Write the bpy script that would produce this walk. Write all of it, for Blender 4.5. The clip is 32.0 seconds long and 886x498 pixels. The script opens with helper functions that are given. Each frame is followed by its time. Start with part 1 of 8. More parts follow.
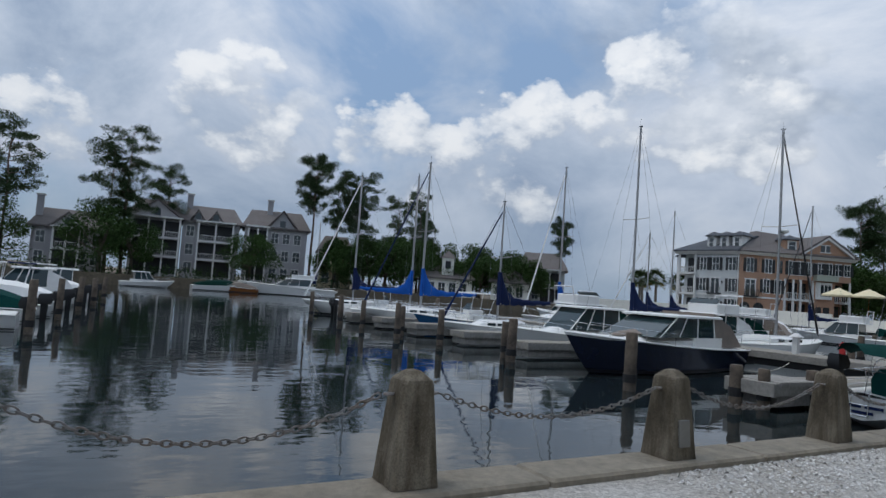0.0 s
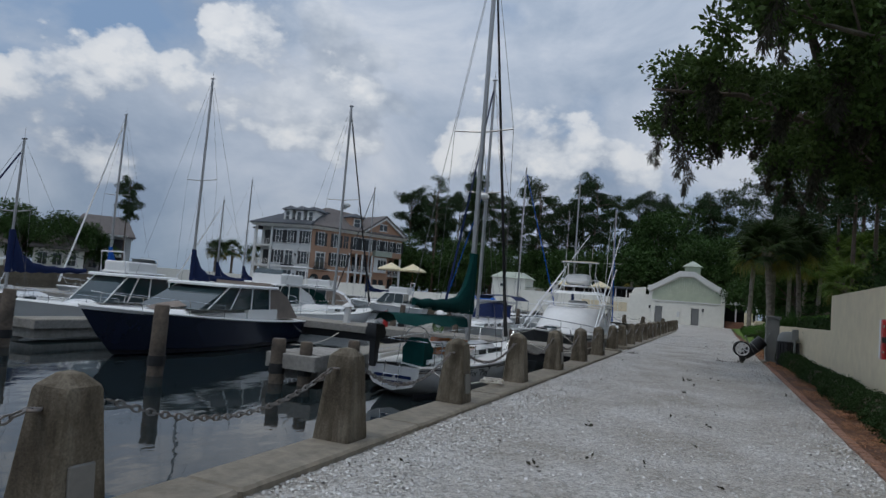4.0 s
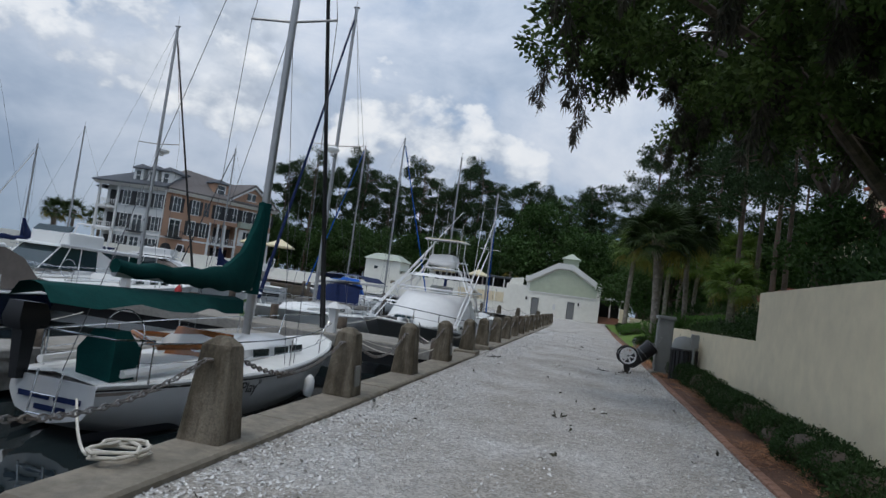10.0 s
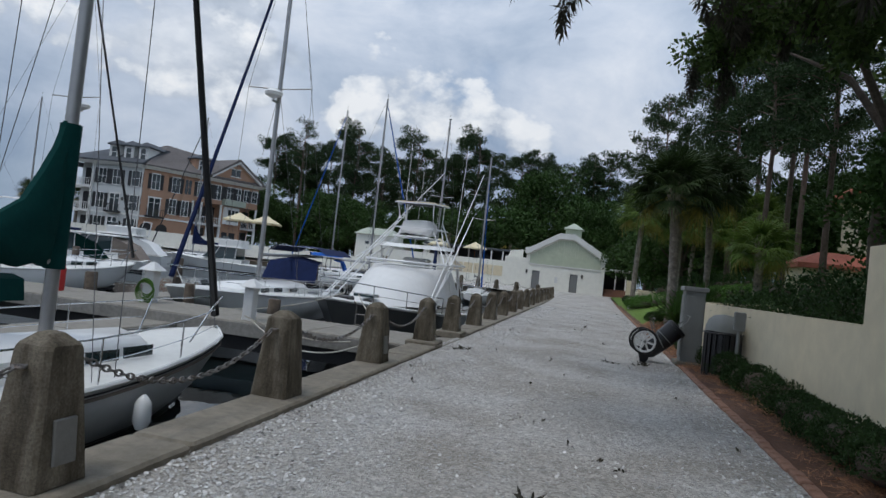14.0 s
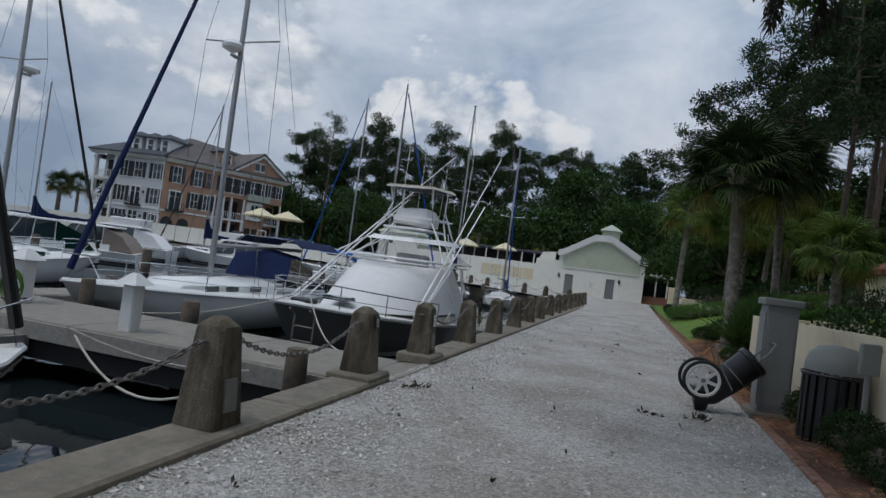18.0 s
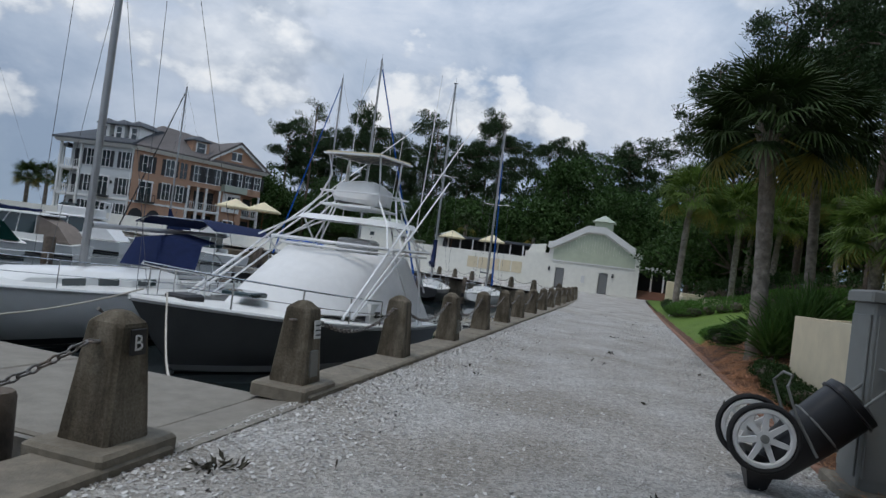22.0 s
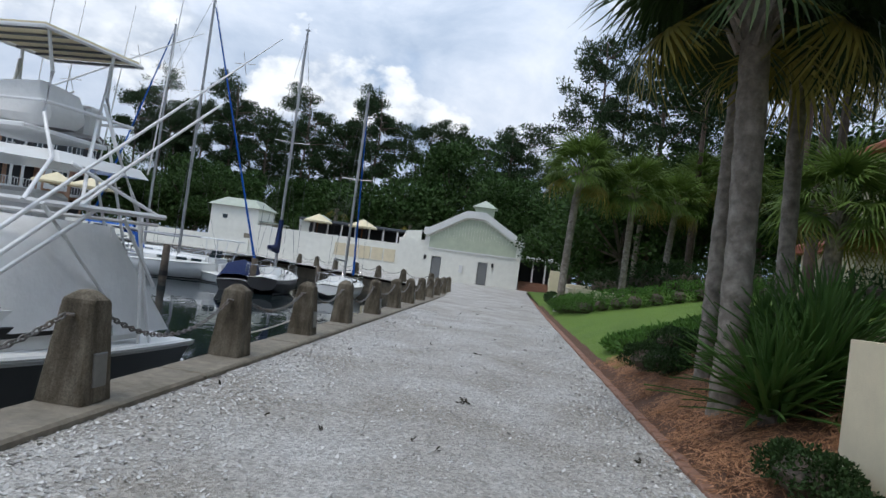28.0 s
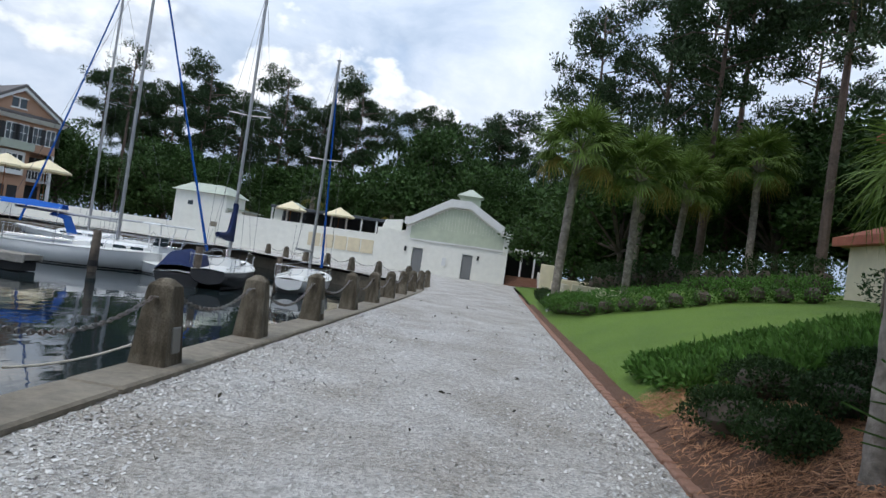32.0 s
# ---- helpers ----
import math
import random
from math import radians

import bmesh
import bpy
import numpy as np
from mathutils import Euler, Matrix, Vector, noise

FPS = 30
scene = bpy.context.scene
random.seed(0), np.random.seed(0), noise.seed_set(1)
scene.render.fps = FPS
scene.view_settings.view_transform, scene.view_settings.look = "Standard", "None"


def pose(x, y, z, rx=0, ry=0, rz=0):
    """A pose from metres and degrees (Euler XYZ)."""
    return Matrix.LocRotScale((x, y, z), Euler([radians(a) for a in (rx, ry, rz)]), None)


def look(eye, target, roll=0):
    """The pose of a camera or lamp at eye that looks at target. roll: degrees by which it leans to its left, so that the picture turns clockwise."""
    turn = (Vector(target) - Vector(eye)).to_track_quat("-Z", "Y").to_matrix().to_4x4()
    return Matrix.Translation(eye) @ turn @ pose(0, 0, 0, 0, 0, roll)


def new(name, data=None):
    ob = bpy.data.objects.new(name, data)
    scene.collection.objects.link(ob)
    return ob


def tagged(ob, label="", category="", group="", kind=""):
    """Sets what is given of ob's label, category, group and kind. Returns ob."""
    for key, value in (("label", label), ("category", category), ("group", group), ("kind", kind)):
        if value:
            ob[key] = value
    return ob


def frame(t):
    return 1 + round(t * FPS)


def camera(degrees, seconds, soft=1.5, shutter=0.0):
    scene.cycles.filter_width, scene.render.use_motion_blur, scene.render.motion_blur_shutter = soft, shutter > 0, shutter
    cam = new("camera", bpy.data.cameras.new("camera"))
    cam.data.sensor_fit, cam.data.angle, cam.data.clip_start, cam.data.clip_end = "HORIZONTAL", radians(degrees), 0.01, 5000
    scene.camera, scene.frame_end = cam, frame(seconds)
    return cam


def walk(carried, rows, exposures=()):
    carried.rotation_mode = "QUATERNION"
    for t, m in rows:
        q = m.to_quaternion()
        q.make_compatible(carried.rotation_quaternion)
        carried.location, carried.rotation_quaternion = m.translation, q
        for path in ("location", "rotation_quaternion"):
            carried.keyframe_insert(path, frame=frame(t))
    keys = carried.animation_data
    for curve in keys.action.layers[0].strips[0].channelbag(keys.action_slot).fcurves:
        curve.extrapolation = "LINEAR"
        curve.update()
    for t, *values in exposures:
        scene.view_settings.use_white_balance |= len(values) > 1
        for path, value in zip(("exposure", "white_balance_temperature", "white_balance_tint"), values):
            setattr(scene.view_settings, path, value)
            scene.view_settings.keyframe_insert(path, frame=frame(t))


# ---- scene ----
cam = camera(69.2, 32.0)
PATH = [
    (0, (1.442, -3.569, 1.602), (-0.275, -2.552, 1.731), 4.11),
    (0.5, (1.360, -3.433, 1.611), (-0.309, -2.338, 1.734), 3.86),
    (1, (1.253, -3.246, 1.619), (-0.321, -2.018, 1.728), 3.71),
    (1.5, (1.110, -2.919, 1.624), (-0.333, -1.538, 1.716), 3.70),
    (2, (0.952, -2.550, 1.622), (-0.345, -1.030, 1.704), 3.82),
    (2.5, (0.790, -2.142, 1.614), (-0.364, -0.511, 1.704), 4.13),
    (3, (0.618, -1.655, 1.600), (-0.400, 0.063, 1.707), 4.31),
    (3.5, (0.430, -1.128, 1.582), (-0.470, 0.654, 1.707), 4.59),
    (4, (0.243, -0.574, 1.566), (-0.545, 1.259, 1.707), 4.66),
    (4.5, (0.147, -0.037, 1.563), (-0.547, 1.834, 1.693), 4.81),
    (6.5, (-0.134, 2.207, 1.572), (-0.637, 4.140, 1.686), 5.67),
    (7, (-0.139, 2.733, 1.576), (-0.623, 4.670, 1.691), 6.32),
    (7.5, (-0.125, 3.288, 1.576), (-0.594, 5.229, 1.676), 7.17),
    (8, (-0.087, 3.841, 1.573), (-0.544, 5.786, 1.669), 7.85),
    (8.5, (-0.049, 4.377, 1.572), (-0.505, 6.321, 1.682), 8.14),
    (9, (-0.012, 4.960, 1.575), (-0.468, 6.904, 1.699), 8.10),
    (9.5, (-0.049, 5.510, 1.581), (-0.506, 7.453, 1.714), 7.86),
    (10, (-0.089, 6.096, 1.594), (-0.545, 8.039, 1.725), 7.65),
    (10.5, (-0.118, 6.708, 1.605), (-0.572, 8.652, 1.726), 7.55),
    (11, (-0.128, 7.319, 1.605), (-0.585, 9.263, 1.713), 7.46),
    (11.5, (-0.139, 7.865, 1.602), (-0.603, 9.808, 1.702), 7.25),
    (12, (-0.134, 8.472, 1.591), (-0.609, 10.413, 1.682), 7.23),
    (12.5, (-0.123, 9.145, 1.581), (-0.611, 11.083, 1.663), 7.21),
    (13, (-0.119, 9.840, 1.576), (-0.603, 11.779, 1.648), 7.09),
    (13.5, (-0.071, 10.486, 1.584), (-0.541, 12.429, 1.648), 6.59),
    (14, (-0.024, 11.083, 1.591), (-0.483, 13.028, 1.647), 6.24),
    (14.5, (0.007, 11.660, 1.598), (-0.437, 13.609, 1.654), 6.15),
    (16.5, (0.052, 14.035, 1.614), (-0.418, 15.978, 1.665), 7.00),
    (17, (0.022, 14.658, 1.621), (-0.464, 16.597, 1.673), 7.31),
    (17.5, (0.058, 15.239, 1.619), (-0.481, 17.164, 1.672), 7.30),
    (18, (0.079, 15.791, 1.616), (-0.492, 17.707, 1.665), 7.43),
    (18.5, (0.072, 16.286, 1.609), (-0.519, 18.197, 1.656), 7.27),
    (19, (0.044, 16.718, 1.598), (-0.535, 18.631, 1.657), 7.03),
    (19.5, (-0.017, 17.203, 1.586), (-0.584, 19.120, 1.633), 7.05),
    (20, (-0.055, 17.752, 1.567), (-0.617, 19.671, 1.610), 7.02),
    (20.5, (-0.070, 18.352, 1.550), (-0.629, 20.271, 1.598), 7.03),
    (21, (-0.068, 18.940, 1.539), (-0.624, 20.860, 1.588), 6.90),
    (21.5, (-0.045, 19.492, 1.536), (-0.601, 21.413, 1.580), 7.05),
    (22, (0.003, 20.029, 1.542), (-0.548, 21.951, 1.579), 7.30),
    (22.5, (0.080, 20.550, 1.557), (-0.466, 22.474, 1.593), 7.61),
    (23, (0.147, 21.080, 1.572), (-0.394, 23.005, 1.607), 8.15),
    (23.5, (0.141, 21.596, 1.588), (-0.392, 23.523, 1.625), 8.50),
    (24, (0.124, 22.174, 1.595), (-0.413, 24.101, 1.624), 8.60),
    (24.5, (0.116, 22.832, 1.593), (-0.430, 24.755, 1.628), 8.37),
    (26.5, (0.170, 25.448, 1.523), (-0.230, 27.407, 1.586), 7.04),
    (27, (0.174, 26.124, 1.516), (-0.174, 28.092, 1.578), 7.11),
    (27.5, (0.181, 26.704, 1.515), (-0.103, 28.683, 1.573), 7.40),
    (28, (0.187, 27.167, 1.518), (-0.018, 29.156, 1.572), 7.60),
    (28.5, (0.209, 27.625, 1.507), (0.064, 29.619, 1.561), 7.89),
    (29, (0.210, 28.106, 1.503), (0.114, 30.103, 1.565), 8.10),
    (29.5, (0.187, 28.630, 1.510), (0.111, 30.628, 1.569), 8.31),
    (30, (0.152, 29.173, 1.524), (0.084, 31.171, 1.580), 8.52),
    (30.5, (0.118, 29.720, 1.536), (0.050, 31.718, 1.592), 8.53),
    (31, (0.114, 30.310, 1.543), (0.024, 32.307, 1.591), 8.34),
    (31.5, (0.145, 30.865, 1.540), (0.022, 32.861, 1.583), 8.26),
    (32, (0.212, 31.439, 1.533), (0.050, 33.432, 1.571), 8.07),
]
walk(cam, [(t, look(eye, target, roll)) for t, eye, target, roll in PATH],
     exposures=[(0, -0.15), (4, -0.4), (7, 0.0), (9, 0.05), (11, -0.3), (13, -0.1), (16.5, -0.25), (18, -0.35), (20, -0.15), (24, -0.12), (26.5, 0.12), (30, 0.34), (32, 0.38)])
# ==== BODY ====

# ---- light ----
world = bpy.data.worlds.new("sky")
scene.world = world
world.use_nodes = True
SUN_ELEV, SUN_ROT = radians(68), radians(215)
WORLD_STRENGTH = 0.10


def sky_nodes():
    nt = world.node_tree
    nt.nodes.clear()
    N, L = nt.nodes.new, nt.links.new
    out, bg = N("ShaderNodeOutputWorld"), N("ShaderNodeBackground")
    sky = N("ShaderNodeTexSky")
    sky.sky_type, sky.sun_disc = "NISHITA", False
    sky.sun_elevation, sky.sun_rotation = SUN_ELEV, SUN_ROT
    tc, sep = N("ShaderNodeTexCoord"), N("ShaderNodeSeparateXYZ")
    L(tc.outputs["Generated"], sep.inputs[0])

    def mth(op, a, b=None, clamp=False):
        n = N("ShaderNodeMath")
        n.operation, n.use_clamp = op, clamp
        for i, v in enumerate((a, b)):
            if v is None:
                continue
            if isinstance(v, (int, float)):
                n.inputs[i].default_value = v
            else:
                L(v, n.inputs[i])
        return n.outputs[0]

    up = mth("MAXIMUM", sep.outputs[2], 0.0)
    ways = {}

    def way(rise):
        """The direction seen, raised a little."""
        if rise not in ways:
            n = N("ShaderNodeVectorMath")
            n.operation = "ADD"
            L(tc.outputs["Generated"], n.inputs[0])
            n.inputs[1].default_value = (-0.4 * rise, -0.3 * rise, rise)
            unit = N("ShaderNodeVectorMath")
            unit.operation = "NORMALIZE"
            L(n.outputs[0], unit.inputs[0])
            ways[rise] = unit.outputs[0]
        return ways[rise]

    def placed(offset, rise):
        mp = N("ShaderNodeMapping")
        mp.inputs["Location"].default_value = offset
        mp.inputs["Scale"].default_value = (1.0, 1.0, 1.5)
        L(way(rise), mp.inputs[0])
        return mp.outputs[0]

    def noise_of(scale, detail, rough, offset, distort=0.0, rise=0.0):
        n = N("ShaderNodeTexNoise")
        L(placed(offset, rise), n.inputs["Vector"])
        n.inputs["Scale"].default_value, n.inputs["Detail"].default_value = scale, detail
        n.inputs["Roughness"].default_value, n.inputs["Distortion"].default_value = rough, distort
        return n.outputs[0]

    def puffs(scale, offset, rise=0.0, detail=4, smooth=0.35):
        n = N("ShaderNodeTexVoronoi")
        n.feature = "SMOOTH_F1"
        L(placed(offset, rise), n.inputs["Vector"])
        n.inputs["Scale"].default_value, n.inputs["Detail"].default_value = scale, detail
        n.inputs["Roughness"].default_value, n.inputs["Smoothness"].default_value = 0.55, smooth
        return mth("SUBTRACT", 1.0, n.outputs["Distance"])

    def ramp(v, stops):
        r = N("ShaderNodeValToRGB")
        els = r.color_ramp.elements
        while len(els) < len(stops):
            els.new(0.5)
        for e, (p, c) in zip(els, stops):
            e.position, e.color = p, (*c, 1) if len(c) == 3 else c
        L(v, r.inputs[0])
        return r.outputs[0]

    def blend(f, a, b):
        m = N("ShaderNodeMix")
        m.data_type = "RGBA"
        L(f, m.inputs[0])
        L(a, m.inputs[6])
        L(b, m.inputs[7])
        return m.outputs[2]

    # cumulus heads (bearing, height, spread, weight) and the gaps between them
    HEAPS = ((-20, 15.5, 0.965, 0.20), (-10.5, 12.5, 0.984, 0.14), (-38.7, 19, 0.955, 0.19), (-30.5, 16, 0.982, 0.1), (-53, 13.5, 0.965, 0.18), (-63, 15, 0.975, 0.14), (-82, 14, 0.955, 0.16), (4, 24, 0.968, 0.16), (-100, 12, 0.965, 0.16), (-14, 22.5, 0.990, -0.22), (-66, 19.5, 0.992, -0.22), (-93, 19, 0.985, -0.2), (-27, 20.5, 0.990, -0.16), (-2.5, 14.5, 0.984, -0.22), (-45, 7.5, 0.985, -0.2))

    def lumps_at(rise):
        return mth("ADD", mth("MULTIPLY", puffs(3.3, (0.4, 2.2, 0.7), rise, 6), 0.46), mth("MULTIPLY", noise_of(1.8, 12, 0.56, (4.4, 0.6, 1.1), 0.3, rise), 0.8))

    bank = None
    for head, elev, size, gain in HEAPS:
        c = (math.sin(radians(head)) * math.cos(radians(elev)), math.cos(radians(head)) * math.cos(radians(elev)), math.sin(radians(elev)))
        dp, mr = N("ShaderNodeVectorMath"), N("ShaderNodeMapRange")
        dp.operation = "DOT_PRODUCT"
        L(tc.outputs["Generated"], dp.inputs[0])
        dp.inputs[1].default_value = c
        mr.interpolation_type = "SMOOTHSTEP"
        L(dp.outputs["Value"], mr.inputs[0])
        mr.inputs[1].default_value, mr.inputs[2].default_value, mr.inputs[4].default_value = size, 1.0, gain
        bank = mr.outputs[0] if bank is None else mth("ADD", bank, mr.outputs[0])

    # the blue between the clouds
    blue = N("ShaderNodeMix")
    blue.data_type = "RGBA"
    blue.inputs[0].default_value = 0.6
    L(sky.outputs[0], blue.inputs[6])
    blue.inputs[7].default_value = (2.9, 4.4, 6.8, 1)
    # a high veil of grey stratus
    veil = noise_of(2.6, 8, 0.55, (3.1, 1.7, 0.0), 0.3)
    veil_col = ramp(noise_of(3.2, 10, 0.6, (1.3, 5.2, 2.0), 0.5), [(0.32, (2.9, 3.8, 5.3)), (0.45, (4.2, 5.1, 6.5)), (0.56, (5.4, 6.2, 7.5)), (0.68, (6.8, 7.4, 8.4))])
    base = blend(ramp(veil, [(0.33, (0, 0, 0)), (0.47, (1, 1, 1))]), blue.outputs[2], veil_col)
    lumps = lumps_at(0.0)
    heap = mth("ADD", lumps, bank)
    lit = mth("ADD", mth("MULTIPLY", mth("SUBTRACT", lumps, lumps_at(0.07)), 1.9), 0.42)
    lit = mth("ADD", lit, mth("MULTIPLY", mth("SUBTRACT", noise_of(7.0, 10, 0.6, (6.1, 3.3, 0.2), 0.4), 0.5), 0.75))
    lit = mth("ADD", lit, mth("MULTIPLY", mth("SUBTRACT", puffs(16.0, (2.0, 0.3, 4.1), 0.0, 3), 0.62), 0.45))
    lit = mth("ADD", lit, mth("MULTIPLY", bank, 0.9))
    heads = ramp(lit, [(0.10, (3.5, 4.2, 5.3)), (0.36, (5.0, 5.7, 6.7)), (0.62, (6.5, 7.1, 8.0)), (0.90, (7.8, 8.3, 9.0))])
    cloudy = blend(ramp(heap, [(0.645, (0, 0, 0)), (0.70, (0.6, 0.6, 0.6)), (0.82, (1, 1, 1))]), base, heads)
    # crisp cumulus heads (bearing, height, half width)
    HEADS = ((-19, 14.0, 6.5), (-13, 12.3, 5.0), (-8, 11.3, 3.8), (-38.7, 18, 8.0), (-33, 14.5, 5.0), (-53, 12.5, 6.5), (-60, 10.5, 4.5), (-66, 13.5, 5.0), (-45, 15, 4.5), (-78, 14, 6.0), (-92, 11, 5.0))

    def cumulus(rise):
        total = None
        for head, elev, half in HEADS:
            c = (math.sin(radians(head)) * math.cos(radians(elev)), math.cos(radians(head)) * math.cos(radians(elev)), math.sin(radians(elev)))
            dp, mr = N("ShaderNodeVectorMath"), N("ShaderNodeMapRange")
            dp.operation = "DOT_PRODUCT"
            L(way(rise), dp.inputs[0])
            dp.inputs[1].default_value = c
            mr.interpolation_type = "SMOOTHSTEP"
            L(dp.outputs["Value"], mr.inputs[0])
            mr.inputs[1].default_value, mr.inputs[2].default_value = math.cos(radians(half * 1.55)), math.cos(radians(half * 0.2))
            total = mr.outputs[0] if total is None else mth("MAXIMUM", total, mr.outputs[0])
        total = mth("ADD", total, mth("MULTIPLY", mth("SUBTRACT", puffs(7.0, (1.4, 0.2, 2.7), rise, 5, 0.2), 0.62), 0.55))
        return mth("ADD", total, mth("MULTIPLY", mth("SUBTRACT", noise_of(4.5, 12, 0.6, (2.4, 3.6, 0.1), 0.2, rise), 0.5), 0.7))

    body = cumulus(0.0)
    shine = mth("ADD", mth("MULTIPLY", mth("SUBTRACT", body, cumulus(0.05)), 1.8), 0.52)
    shine = mth("ADD", shine, mth("MULTIPLY", mth("SUBTRACT", puffs(20.0, (0.7, 2.9, 1.2), 0.0, 4, 0.25), 0.62), 0.5))
    tops = ramp(shine, [(0.05, (4.2, 4.9, 6.1)), (0.34, (5.9, 6.5, 7.4)), (0.62, (7.5, 8.0, 8.7)), (0.88, (8.7, 9.0, 9.4))])
    solidity = mth("MULTIPLY", ramp(body, [(0.42, (0, 0, 0)), (0.52, (0.8, 0.8, 0.8)), (0.70, (1, 1, 1))]), ramp(shine, [(0.0, (0.1, 0.1, 0.1)), (0.42, (0.95, 0.95, 0.95))]))
    cloudy = blend(solidity, cloudy, tops)
    haze = N("ShaderNodeMix")
    haze.data_type = "RGBA"
    L(ramp(up, [(0.0, (0.75, 0.75, 0.75)), (0.16, (0, 0, 0))]), haze.inputs[0])
    L(cloudy, haze.inputs[6])
    haze.inputs[7].default_value = (3.2, 4.2, 5.5, 1)
    # an overcast sky grows brighter towards its zenith
    lift = N("ShaderNodeVectorMath")
    lift.operation = "SCALE"
    L(haze.outputs[2], lift.inputs[0])
    L(mth("ADD", mth("MULTIPLY", up, 0.7), 0.86), lift.inputs["Scale"])
    L(lift.outputs[0], bg.inputs[0])
    bg.inputs[1].default_value = WORLD_STRENGTH
    L(bg.outputs[0], out.inputs[0])


sky_nodes()
sun = new("sun", bpy.data.lights.new("sun", "SUN"))
sun.data.energy, sun.data.angle, sun.data.color = 1.15, radians(16), (1.0, 0.96, 0.9)
sun.matrix_world = look((0, 0, 60), (0 - 34 * math.sin(SUN_ROT), 0 - 34 * math.cos(SUN_ROT), 60 - 34 * math.tan(SUN_ELEV)))


# ---- materials ----
def principled(name, base, rough=0.6, metal=0.0, var=0.25, scale=6.0, bump=0.15, bscale=60.0, stain=None, stain_scale=0.8, spec=0.5, island=0.0, coat=0.0):
    """A surface with coarse stains and fine grain on its colour, and a fine relief."""
    m = bpy.data.materials.new(name)
    m.use_nodes = True
    nt = m.node_tree
    N, L = nt.nodes.new, nt.links.new
    b = nt.nodes["Principled BSDF"]
    b.inputs["Roughness"].default_value, b.inputs["Metallic"].default_value = rough, metal
    b.inputs["Specular IOR Level"].default_value = spec
    b.inputs["Coat Weight"].default_value = coat
    tc = N("ShaderNodeTexCoord")
    big, fine = N("ShaderNodeTexNoise"), N("ShaderNodeTexNoise")
    for n, s, d in ((big, stain_scale, 5), (fine, scale, 8)):
        n.inputs["Scale"].default_value, n.inputs["Detail"].default_value = s, d
        n.inputs["Roughness"].default_value = 0.62
        L(tc.outputs["Object"], n.inputs["Vector"])
    stain = stain or tuple(c * 0.6 for c in base)
    mix1, mix2 = N("ShaderNodeMix"), N("ShaderNodeMix")
    for x in (mix1, mix2):
        x.data_type = "RGBA"
    r1 = N("ShaderNodeValToRGB")
    r1.color_ramp.elements[0].position, r1.color_ramp.elements[1].position = 0.42, 0.72
    L(big.outputs[0], r1.inputs[0])
    mul = N("ShaderNodeMath")
    mul.operation = "MULTIPLY"
    mul.inputs[1].default_value = min(1.0, var * 2)
    L(r1.outputs[0], mul.inputs[0])
    L(mul.outputs[0], mix1.inputs[0])
    mix1.inputs[6].default_value, mix1.inputs[7].default_value = (*base, 1), (*stain, 1)
    mix2.blend_type = "MULTIPLY"
    mix2.inputs[0].default_value = 1.0
    r2 = N("ShaderNodeValToRGB")
    r2.color_ramp.elements[0].position, r2.color_ramp.elements[1].position = 0.25, 0.75
    r2.color_ramp.elements[0].color = (1 - var, 1 - var, 1 - var, 1)
    r2.color_ramp.elements[1].color = (1 + var * 0.4,) * 3 + (1,)
    L(fine.outputs[0], r2.inputs[0])
    L(mix1.outputs[2], mix2.inputs[6])
    L(r2.outputs[0], mix2.inputs[7])
    col = mix2.outputs[2]
    if island:
        geo, hsv, mr = N("ShaderNodeNewGeometry"), N("ShaderNodeHueSaturation"), N("ShaderNodeMapRange")
        L(geo.outputs["Random Per Island"], mr.inputs[0])
        mr.inputs[3].default_value, mr.inputs[4].default_value = 1 - island, 1 + island
        L(mr.outputs[0], hsv.inputs["Value"])
        L(col, hsv.inputs["Color"])
        col = hsv.outputs[0]
    L(col, b.inputs["Base Color"])
    if bump:
        bn, bp = N("ShaderNodeTexNoise"), N("ShaderNodeBump")
        bn.inputs["Scale"].default_value, bn.inputs["Detail"].default_value = bscale, 6
        L(tc.outputs["Object"], bn.inputs["Vector"])
        L(bn.outputs[0], bp.inputs["Height"])
        bp.inputs["Strength"].default_value, bp.inputs["Distance"].default_value = bump, 0.02
        L(bp.outputs[0], b.inputs["Normal"])
    return m


def glass_like(name, base, rough=0.05):
    m = principled(name, base, rough, 0.0, 0.1, 2.0, 0.0, spec=0.8)
    return m


